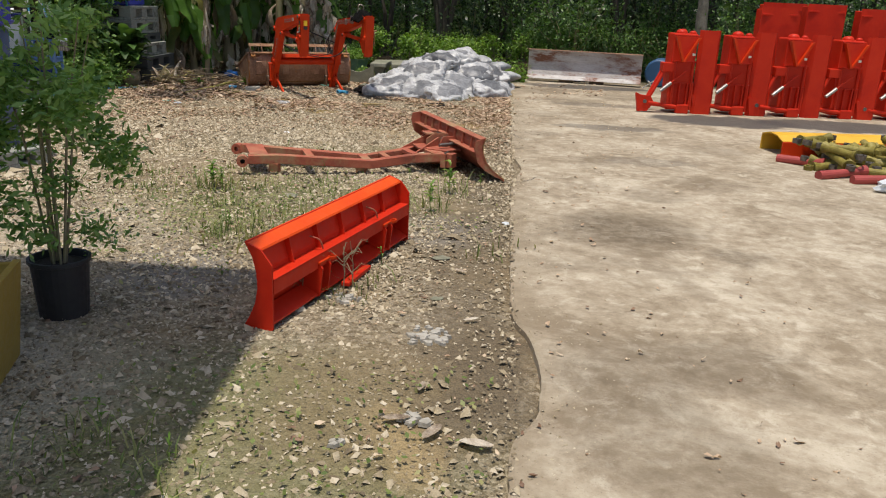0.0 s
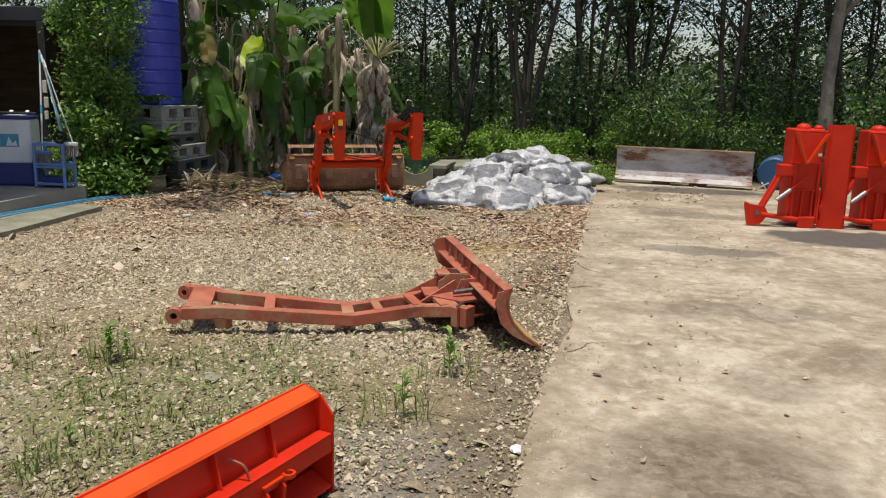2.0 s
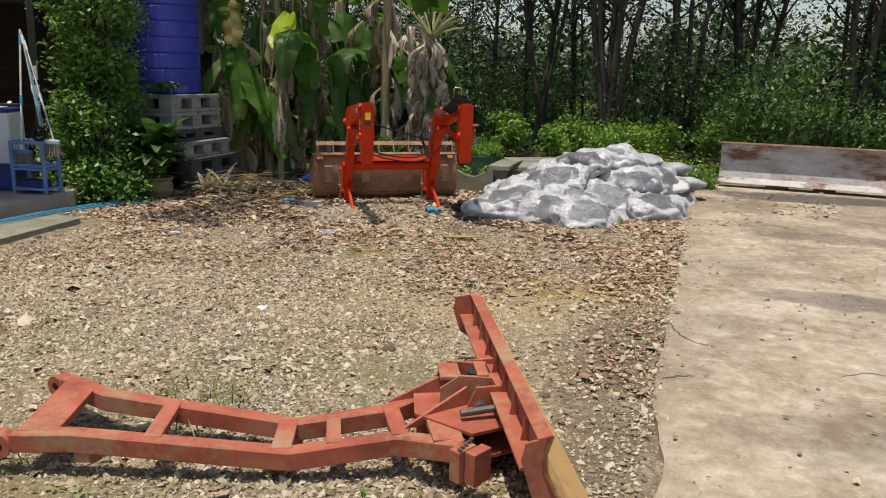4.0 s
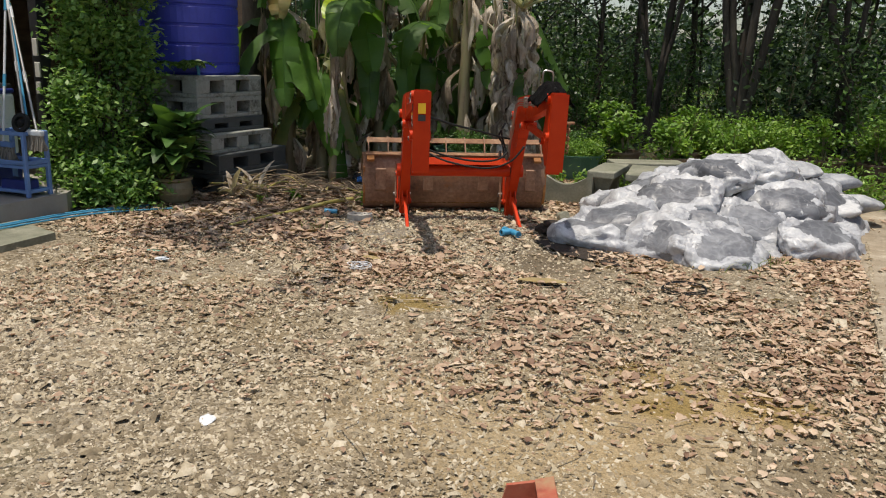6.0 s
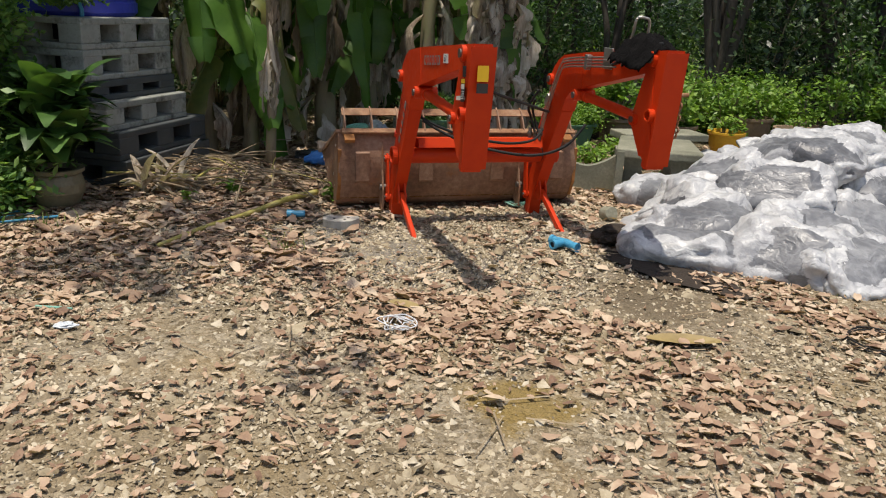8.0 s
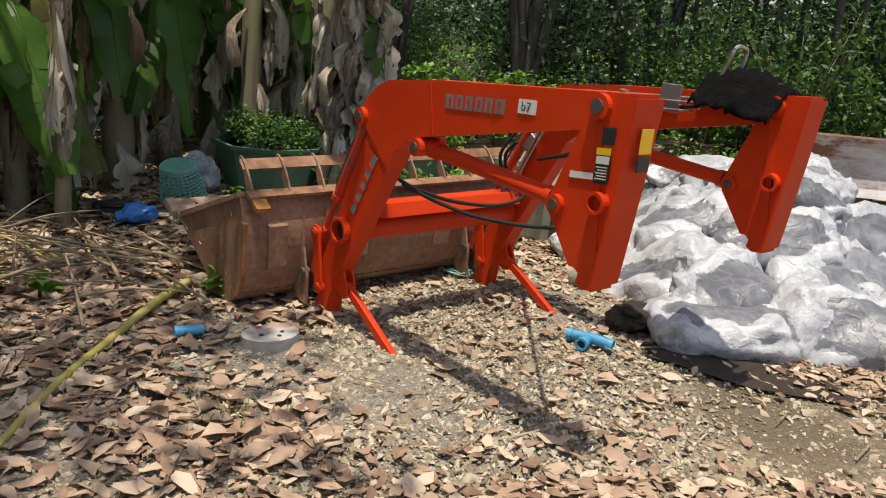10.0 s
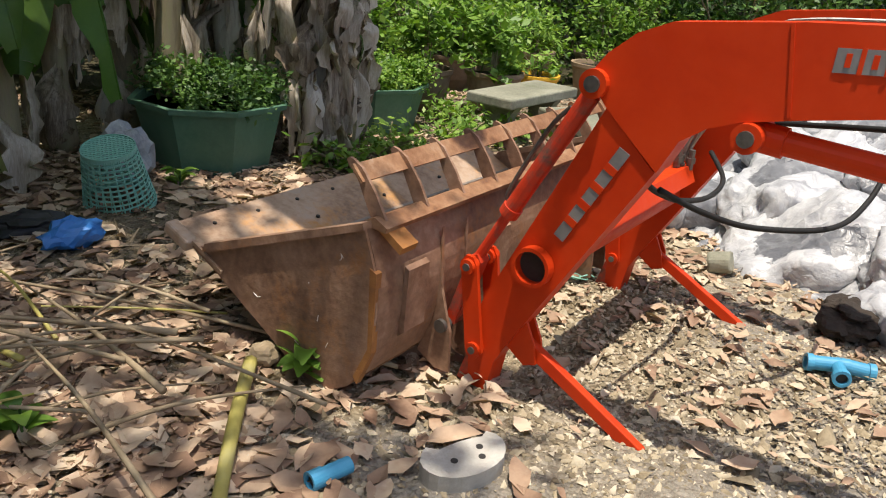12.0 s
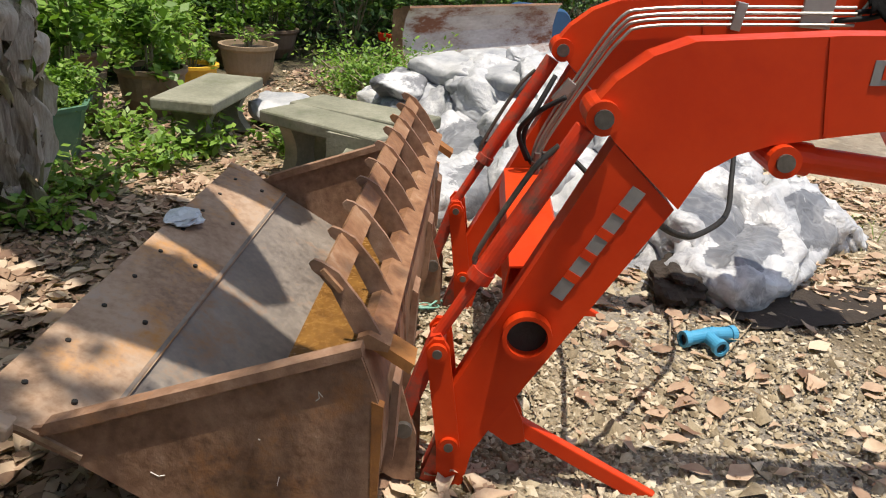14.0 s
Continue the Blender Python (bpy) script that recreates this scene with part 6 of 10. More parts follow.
# ---- pallets and water tank ----
def pallet(name, m, sx, sy, h, material, label):
    p = thing(name, m, label, "pallet", "stack of plastic pallets")
    bm = B()
    box(bm, (0, 0, h - 0.026), (sx, sy, 0.052), bevel=0.010)
    part("top_deck", bm, material, p)
    bm = B()
    box(bm, (0, 0, 0.022), (sx, sy, 0.044), bevel=0.010)
    part("bottom_deck", bm, material, p)
    # added dark box stands for the shade inside the slots
    bm = B()
    box(bm, (0, 0, h / 2), (sx * 0.45, sy * 0.45, h - 0.06))
    part("core", bm, M_PALLET_DARK, p)
    for ix in (-1, 0, 1):
        for iy in (-1, 0, 1):
            w = sx * (0.20 if ix else 0.19)
            d = sy * (0.20 if iy else 0.19)
            bm = B()
            box(bm, (ix * (sx - w) / 2, iy * (sy - d) / 2, h / 2), (w - 0.004, d - 0.004, h - 0.085), bevel=0.010)
            part("foot_block", bm, material, p)


z = -0.01
for h, dx, dy, sx, sy, material, lab in ((0.215, 0.16, 0.14, 1.15, 1.2, M_PALLET_DARK, "dark grey plastic pallet at the foot of the stack"),
                                         (0.215, 0.13, 0.13, 1.15, 1.2, M_PALLET_DARK, "charcoal plastic pallet in the stack"),
                                         (0.21, 0.10, 0.03, 1.08, 1.04, M_PALLET, "grey plastic pallet set askew in the stack"),
                                         (0.15, 0.02, 0.02, 1.05, 1.02, M_PALLET_DARK, "thin dark plastic pallet in the stack"),
                                         (0.225, 0.0, 0.0, 1.06, 1.03, M_PALLET, "grey plastic pallet near the top"),
                                         (0.225, 0.0, 0.0, 1.06, 1.03, M_PALLET, "grey plastic pallet under the water tank")):
    pallet("plastic_pallet", pose(-5.47 + dx, 12.69 + dy, z, 0, 0, 2 * dx * 10 - 1), sx, sy, h, material, lab)
    z += h + 0.001


def build_tank():
    t = thing("water_tank", pose(-5.55, 12.74, z), "tall blue plastic water tank on a stack of pallets", "tank")
    prof = [(0.0, 0.0), (0.50, 0.0), (0.53, 0.03)]
    hgt = 1.55
    k = 0.10
    while k < hgt:
        prof += [(0.53, k), (0.517, k + 0.012), (0.517, k + 0.028), (0.53, k + 0.04)]
        k += 0.20
    prof += [(0.53, hgt), (0.48, hgt + 0.12), (0.36, hgt + 0.22), (0.22, hgt + 0.25)]
    prof += [(0.0, hgt + 0.25)]
    bm = B()
    lathe(bm, prof, 48)
    part("body", bm, M_TANK, t, smooth=False)
    bm = B()
    lathe(bm, [(0.0, hgt + 0.25), (0.22, hgt + 0.25), (0.23, hgt + 0.27), (0.22, hgt + 0.31), (0.0, hgt + 0.32)], 32)
    part("lid", bm, M_TANK, t)
    bm = B()
    pipe(bm, [(0.44, -0.36, -0.9), (0.44, -0.36, 0.05), (0.42, -0.36, 0.1)], 0.016, 10)
    part("outlet_pipe", bm, M_PVC, t, "thin light blue outlet pipe")


build_tank()


# ---- veranda things ----
def build_washer():
    w = thing("washing_machine", pose(-6.24, 10.55, 0.18, 0, 0, 23), "white twin-tub washing machine with navy base and lid", "washing machine")
    bm = B()
    box(bm, (0, 0, 0.585), (0.66, 0.42, 0.58), bevel=0.03)
    part("body", bm, M_WHITE, w)
    bm = B()
    box(bm, (0, 0, 0.155), (0.68, 0.44, 0.31), bevel=0.03)
    part("base", bm, M_NAVY, w, "navy plastic base")
    bm = B()
    box(bm, (0, 0, 0.895), (0.66, 0.42, 0.045), bevel=0.015)
    lid = part("lid", bm, M_NAVY, w, "dark navy lid")
    bm = B()
    box(bm, (0.10, -0.02, 0.922), (0.24, 0.18, 0.012), bevel=0.004)
    part("lid_window", bm, M_WHITE, lid, "pale window in the lid")
    bm = B()
    box(bm, (0, 0.17, 0.935), (0.62, 0.08, 0.05), bevel=0.012)
    part("control_panel", bm, M_DECAL_BLACK, w)
    bm = B()
    box(bm, (-0.04, -0.2115, 0.60), (0.44, 0.003, 0.17))
    st = part("sticker", bm, M_PVC, w, "pale blue picture sticker")
    bm = B()
    box(bm, (-0.15, -0.214, 0.60), (0.20, 0.002, 0.14))
    part("sticker_patch", bm, M_PAPER, st)
    bm = B()
    prism(bm, [(0.02, 0.53), (0.16, 0.53), (0.14, 0.60), (0.10, 0.56), (0.06, 0.65)], -0.2145, -0.2125, "y")
    part("sticker_patch", bm, M_WHITE, st)
    for k in (-1, 0, 1):
        bm = B()
        cyl(bm, (k * 0.2, 0.17, 0.955), (k * 0.2, 0.16, 0.972), 0.025, seg=14)
        part("knob", bm, M_WHITE, w)


build_washer()


def build_cart():
    c = thing("cleaning_rack", pose(-5.53, 10.50, 0.18, 0, 0, 6), "light blue plastic rack that holds brooms", "rack")
    for x in (-0.20, 0.20):
        for y in (-0.12, 0.12):
            bm = B()
            box(bm, (x, y, 0.29), (0.035, 0.035, 0.58), bevel=0.006)
            part("leg", bm, M_SKY, c)
    for zz in (0.05, 0.27):
        bm = B()
        box(bm, (0, 0, zz), (0.42, 0.26, 0.03), bevel=0.008)
        part("shelf", bm, M_SKY, c)
    for zz in (0.565, 0.31):
        for y in (-0.125, 0.125):
            bm = B()
            box(bm, (0, y, zz), (0.43, 0.018, 0.035), bevel=0.005)
            part("rail", bm, M_SKY, c)
        for x in (-0.205, 0.205):
            bm = B()
            box(bm, (x, 0, zz), (0.018, 0.24, 0.035), bevel=0.005)
            part("rail", bm, M_SKY, c)
    bm = B()
    box(bm, (0.0, -0.02, 0.10), (0.30, 0.16, 0.10), bevel=0.02)
    part("tray", bm, M_NAVY, c, "navy plastic tray on the lower shelf")


M_SKY = mat("faded_blue_plastic", [(0.10, 0.19, 0.42), (0.16, 0.28, 0.55)], 5, 40, 0.3, (0.45, 0.65), 0.05, 40)
build_cart()


def build_broom(foot, head, material, label, seed):
    """A broom whose handle leads from its head up to the common hook on the post."""
    f, top = Vector(foot), Vector((-5.86 + 0.012 * seed, 10.76, 1.99 - 0.03 * seed))
    b = thing("broom", Matrix.Translation(f), label, "broom", "brooms on the veranda")
    d = top - f
    bm = B()
    cyl(bm, (0, 0, 0.02), d, 0.011, seg=10)
    h = part("handle", bm, material, b)
    for k, (t0, t1) in enumerate(((0.88, 0.97), (0.38, 0.46))):
        bm = B()
        cyl(bm, d * t0, d * t1, 0.015, seg=10)
        part("grip", bm, M_PVC if seed % 2 else M_WHITE, h)
    rng = random.Random(seed)
    if head == "mop":
        bm = B()
        ring(bm, (0.0, -0.03, -0.03), (0.2, -1, 0.25), 0.085, 0.055, 0.035, 28)
        cyl(bm, (0, -0.05, -0.035), (0, -0.005, -0.025), 0.030, seg=18)
        part("head", bm, M_RUBBER, b, "round black mop wheel")
        return
    bm = B()
    box(bm, (0, 0, 0.0), (0.26 if head == "broom" else 0.14, 0.05, 0.05), bevel=0.012)
    part("head", bm, M_SKY if head == "broom" else M_FILM, b)
    bm = B()
    w = 0.125 if head == "broom" else 0.065
    for k in range(70):
        px = rng.uniform(-w, w)
        cyl(bm, (px, rng.uniform(-0.02, 0.02), -0.015), (px * 1.3, rng.uniform(-0.04, 0.04), -0.15 + rng.uniform(-0.01, 0.015)), 0.0055, seg=4)
    part("bristles", bm, M_BRISTLE, b)


M_BRISTLE = mat("worn_grey_bristle", [(0.18, 0.16, 0.13), (0.32, 0.29, 0.25)], 8, 50, 0.3, (0.7, 0.9), 0.2, 50, island=0.4)
build_broom((-5.67, 10.46, 0.63), "broom", M_WHITE, "broom with a white handle and pale worn bristles", 1)
build_broom((-5.38, 10.47, 0.87), "mop", M_STEEL, "mop with a steel handle and black round head", 2)
build_broom((-5.33, 10.47, 0.76), "brush", M_PVC, "brush with a light blue handle", 3)
build_broom((-5.20, 10.45, 0.76), "brush", M_STEEL, "hand brush with a thin steel handle", 4)


def build_scrub_things():
    bx = thing("storage_box", pose(-7.75, 10.7, 0.2, 0, 0, 8), "dark blue plastic storage box on the veranda", "box")
    bm = B()
    lathe(bm, [(0.0, 0.0), (0.20, 0.0), (0.25, 0.28), (0.27, 0.29), (0.27, 0.31), (0.23, 0.31), (0.19, 0.03), (0.0, 0.03)], 28)
    part("tub", bm, M_BLUE, bx)
    for dy, x0 in ((0.0, -4.98), (0.06, -4.93), (-0.05, -5.0)):
        pp = thing("water_pipe", pose(0, 0, 0), "light blue plastic water pipe along the veranda edge", "pipe", "blue pipes by the veranda")
        bm = B()
        pipe(bm, smooth_line([(x0 + 0.1, 6.2, 0.07), (x0 + dy, 8.2, 0.075), (x0 + dy * 0.5, 9.6, 0.065), (x0 - 0.05 + dy, 10.7, 0.03), (x0 + 0.25 + dy * 2, 11.35, 0.02)], 8), 0.008, 10)
        part("tube", bm, M_PVC, pp)


build_scrub_things()
crumpled("plastic_bag", pose(-4.42, 7.95, 0.045), (0.07, 0.06, 0.04), M_FILM, "crumpled clear plastic bag beside the step", "bag", 5.0, 0.5, 3)


# ---- pots ----
def leafy(points, size, material, name, parent, seed, up=0.3, aspect=0.45):
    return quads(name, leaf_cloud(points, size, np.random.default_rng(seed), up, aspect), material, 4, parent)


def strap_leaf(bm, base, ang, L, W, rise, droop, fold=0.25):
    n = 7
    d = Vector((math.cos(ang), math.sin(ang), 0))
    s = Vector((-d.y, d.x, 0))
    rows = []
    for i in range(n + 1):
        t = i / n
        p = Vector(base) + d * (L * t * (0.30 + 0.45 * t)) + Vector((0, 0, L * (rise * t - droop * t * t)))
        w = W * math.sin(math.pi * min(1, t * 0.92 + 0.06)) ** 0.8
        rows.append((bm.verts.new(p + s * w * 0.5 + Vector((0, 0, fold * w))), bm.verts.new(p), bm.verts.new(p - s * w * 0.5 + Vector((0, 0, fold * w)))))
    for a, b in zip(rows, rows[1:]):
        bm.faces.new((a[0], a[1], b[1], b[0]))
        bm.faces.new((a[1], a[2], b[2], b[1]))


def pot_plant(name, m, prof, pot_m, label, plant, seed, group=""):
    p = thing(name, m, label, "potted plant", group)
    bm = B()
    lathe(bm, prof, 28)
    part("pot", bm, pot_m, p)
    rim_r, top = prof[-3][0], prof[-3][1]
    bm = B()
    lathe(bm, [(0.0, top - 0.03), (rim_r * 0.9, top - 0.035)], 20)
    part("soil", bm, M_SOIL, p)
    rng = np.random.default_rng(seed)
    if plant == "straps":
        bm = B()
        for k in range(110):
            a = rng.uniform(0, 6.28)
            z0, q = top + 0.05 + rng.uniform(0, 0.42) * (k % 4 > 0), rng.uniform(0.02, 0.14)
            strap_leaf(bm, (q * math.cos(a), q * math.sin(a), z0), a + rng.uniform(-0.6, 0.6), rng.uniform(0.30, 0.48), rng.uniform(0.16, 0.22), rng.uniform(0.9, 1.5), rng.uniform(0.5, 1.0), 0.08)
        part("foliage", bm, M_LEAF_POT, p, smooth=True)
    else:
        h, r, n, size, mt = plant
        bm = B()
        for k in range(7):
            a = rng.uniform(0, 6.28)
            q = rng.uniform(0.2, 0.8) * r
            pipe(bm, [(0.03 * math.cos(a), 0.03 * math.sin(a), top - 0.03), (q * 0.5 * math.cos(a), q * 0.5 * math.sin(a), top + h * 0.5), (q * math.cos(a), q * math.sin(a), top + h * 0.9)], 0.008, 5, 0.003)
        part("stem", bm, M_STEM, p)
        c = rng.normal(size=(26, 3)) * np.array((r * 0.5, r * 0.5, h * 0.26)) + np.array((0, 0, top + h * 0.55))
        c[:, 2] = np.clip(c[:, 2], top, top + h)
        leafy(clumps(c, r * 0.42, n // 26, rng), size, mt, "foliage", p, seed, 0.8 if mt is M_LEAF_BRIGHT else 0.3, 0.6 if size > 0.056 or mt is M_LEAF_BRIGHT else 0.36)
    return p


URN = [(0.0, 0.0), (0.105, 0.0), (0.150, 0.05), (0.180, 0.12), (0.182, 0.18), (0.165, 0.235), (0.158, 0.245), (0.185, 0.255), (0.188, 0.28), (0.158, 0.28), (0.15, 0.23), (0.0, 0.23)]
pot_plant("potted_plant", pose(-4.80, 11.62, -0.01), URN, M_POT_OLIVE, "broad-leaved green plant in a weathered clay pot", "straps", 3)


def scaled(prof, a, b):
    return [(r * a, h * b) for r, h in prof]


BOWL = [(0.0, 0.0), (0.15, 0.0), (0.20, 0.10), (0.225, 0.24), (0.245, 0.26), (0.245, 0.285), (0.215, 0.285), (0.20, 0.24), (0.0, 0.24)]
pots = [((-0.78, 16.32), 1.0, 1.15, M_POT_TERRA, (0.50, 0.24, 700, 0.085, M_LEAF_BRIGHT), "round clay pot with a bright broad-leaved herb"),
        ((0.52, 16.82), 1.02, 1.15, M_POT_TERRA, (0.10, 0.14, 120, 0.04, M_LEAF_BRIGHT), "round clay pot of dark soil with few seedlings"),
        ((-0.22, 16.62), 0.85, 0.9, M_YELLOW, (0.16, 0.16, 220, 0.06, M_LEAF_BRIGHT), "ochre-rimmed pot with small seedlings"),
        ((-1.40, 16.28), 0.9, 1.25, M_POT_BROWN, (0.55, 0.24, 700, 0.08, M_LEAF_BRIGHT), "dark brown pot with tall leafy plants"),
        ((0.98, 17.45), 1.25, 1.15, M_POT_BROWN, (0.5, 0.28, 700, 0.07, M_LEAF_BRIGHT), "wide dark clay pot with leafy shoots"),
        ((0.10, 17.35), 0.95, 1.25, M_POT_TERRA, (0.25, 0.22, 320, 0.06, M_LEAF_BRIGHT), "brown clay pot with a low green shrub"),
        ((1.65, 17.75), 1.1, 1.0, M_POT_BROWN, (0.55, 0.3, 800, 0.07, M_LEAF_BRIGHT), "dark tub with leafy shoots"),
        ((-0.75, 17.25), 0.9, 1.1, M_POT_BROWN, (0.6, 0.26, 800, 0.08, M_LEAF_BRIGHT), "brown pot with bright foliage"),
        ((-1.75, 16.75), 0.85, 1.1, M_POT_BLACK, (0.6, 0.25, 800, 0.07, M_LEAF_BRIGHT), "black pot with bright foliage")]
for k, ((x, y), a, b, pm, pl, lab) in enumerate(pots):
    pot_plant("potted_plant", pose(x, y, -0.01), scaled(BOWL, a, b), pm, lab, pl, 20 + k, "pots behind the bench")

OCT = [(0.0, 0.0), (0.33, 0.0), (0.41, 0.38), (0.44, 0.385), (0.445, 0.415), (0.41, 0.415), (0.40, 0.35), (0.0, 0.35)]


def build_planter(m, k, label, seed):
    p = thing("planter_tub", m, label, "planter", "green plastic tubs")
    bm = B()
    lathe(bm, scaled(OCT, k * 1.05, k * 0.92), 8)
    part("tub", bm, M_POT_GREEN, p)
    bm = B()
    lathe(bm, [(0.0, 0.335 * k), (0.39 * k, 0.335 * k)], 16)
    part("soil", bm, M_SOIL, p)
    rng = np.random.default_rng(seed)
    c = rng.uniform(-1, 1, size=(60, 3)) * np.array((0.38, 0.38, 0.11)) * k + np.array((0, 0, 0.44 * k))
    c = c[np.hypot(c[:, 0], c[:, 1]) < 0.42 * k]
    leafy(clumps(c, 0.10, 90, rng), 0.034, M_LEAF if seed % 2 else M_LEAF_BRIGHT, "foliage", p, seed, 0.5, 0.6)


build_planter(pose(-3.15, 15.08, -0.01, 0, 0, 10), 0.98, "large dark green plastic tub full of small-leaved herbs", 41)
build_planter(pose(-1.95, 15.85, -0.01, 0, 0, 30), 0.85, "dark green plastic tub behind the banana stem", 44)
build_planter(pose(-2.0, 16.9, -0.01, 0, 0, 5), 0.9, "green plastic tub with weeds", 43)


def build_basket():
    b = thing("laundry_basket", pose(-3.67, 14.36, 0.0, 14, -7, 0) @ Matrix.Scale(0.93, 4), "mint green perforated plastic basket turned upside down", "basket")

    def rad(h):
        return 0.178 - 0.05 * h / 0.31
    for k in range(13):
        h = 0.31 * k / 12
        bm = B()
        w = 0.026 if k in (0, 12) else 0.009
        ring(bm, (0, 0, h), (0, 0, 1), rad(h) + 0.003, rad(h) - 0.002, w, 40)
        part("hoop", bm, M_BASKET, b)
    for k in range(52):
        a = 2 * math.pi * k / 52
        bm = B()
        tw = 0.10 if k % 2 else -0.10
        pipe(bm, [(rad(h) * math.cos(a + tw * h / 0.31), rad(h) * math.sin(a + tw * h / 0.31), h) for h in (0.0, 0.1, 0.2, 0.31)], 0.0036, 4)
        part("slat", bm, M_BASKET, b)
    R = rad(0.31)
    for k in range(-6, 7):
        x = k * 0.019
        half = math.sqrt(max(0.0, R * R - x * x))
        if half < 0.02:
            continue
        bm = B()
        box(bm, (x, 0, 0.314), (0.0085, 2 * half, 0.004))
        part("bottom_bar", bm, M_BASKET, b)
        bm = B()
        box(bm, (0, x, 0.3165), (2 * half, 0.0085, 0.004))
        part("bottom_bar", bm, M_BASKET, b)


build_basket()
for nm, m, size, mt, lab, cat, sd in (("blue_plastic_sheet", pose(-3.86, 13.80, -0.02, 0, 0, 30), (0.12, 0.07, 0.06), M_BLUE, "blue plastic sheet folded on the leaf litter", "plastic", 4.0),
                                      ("black_sack", pose(-4.02, 14.0, -0.02, 0, 0, 10), (0.15, 0.11, 0.05), M_POT_BLACK, "limp black plastic sack on the ground", "sack", 7.0),
                                      ("grey_rag", pose(-3.62, 14.68, 0.0), (0.13, 0.11, 0.15), M_SACK_CLEAN, "pale rag bundled behind the basket", "rag", 9.0)):
    crumpled(nm, m, size, mt, lab, cat, sd, 0.4, 3)


def flower_sprout(m, seed, n, L, label):
    p = thing("seedling", m, label, "plant")
    rng = np.random.default_rng(seed)
    bm = B()
    for k in range(n):
        a = rng.uniform(0, 6.28)
        zz = rng.uniform(0.0, L * 0.45)
        strap_leaf(bm, (0.012 * math.cos(a), 0.012 * math.sin(a), zz), a, L * rng.uniform(0.45, 0.75), L * 0.30, 0.8, 0.6, 0.12)
    part("foliage", bm, M_LEAF_BRIGHT, p, smooth=True)
    bm = B()
    pipe(bm, [(0, 0, -0.02), (0.004, 0.004, L * 0.5)], 0.004, 6)
    part("stem", bm, M_LEAF, p)


flower_sprout(pose(-3.10, 12.66, 0), 5, 30, 0.30, "bright green seedling in front of the bucket")
flower_sprout(pose(-3.16, 12.58, 0), 6, 20, 0.22, "small green seedling beside another seedling")
flower_sprout(pose(-3.38, 14.55, 0), 7, 14, 0.17, "green seedling beside the basket")
flower_sprout(pose(-3.95, 12.45, 0), 8, 10, 0.18, "soft green weed in the leaf litter")
flower_sprout(pose(-4.1, 12.1, 0), 9, 10, 0.14, "small green weed among dry leaves")


def bush_pot():
    p = pot_plant("potted_bush", pose(-0.80, 2.50, -0.01), scaled([(0.0, 0.0), (0.115, 0.0), (0.135, 0.27), (0.145, 0.275), (0.145, 0.295), (0.132, 0.295), (0.128, 0.26), (0.0, 0.26)], 1.0, 1.0),
                  M_POT_BLACK, "slim green bush in a black plastic pot", (1.25, 0.30, 4200, 0.055, M_LEAF_VINE), 60)
    return p


bush_pot()
pot_plant("potted_bush", pose(-1.25, 2.15, -0.01), scaled(BOWL, 0.8, 1.1), M_POT_BLACK, "dense green bush in a black pot", (1.45, 0.4, 5200, 0.055, M_LEAF_VINE), 61)


def yellow_crate():
    c = thing("yellow_tub", pose(-0.86, 1.62, -0.01, 0, 0, 18), "dull yellow plastic tub on the gravel", "tub")
    bm = B()
    prism(bm, [(-0.24, 0.0), (0.24, 0.0), (0.29, 0.44), (0.26, 0.44), (0.22, 0.03), (-0.22, 0.03), (-0.26, 0.44), (-0.29, 0.44)], -0.34, 0.34, "y", 0.008)
    part("wall", bm, M_YTUB, c)
    for y in (-0.33, 0.33):
        bm = B()
        prism(bm, [(-0.238, 0.005), (0.238, 0.005), (0.275, 0.43), (-0.275, 0.43)], y - 0.012, y + 0.012, "y", 0.004)
        part("end_wall", bm, M_YTUB, c)


M_YTUB = mat("dull_yellow_plastic", [(0.26, 0.17, 0.03), (0.38, 0.26, 0.05)], 4, 40, 0.3, (0.5, 0.7), 0.1, 40)
yellow_crate()


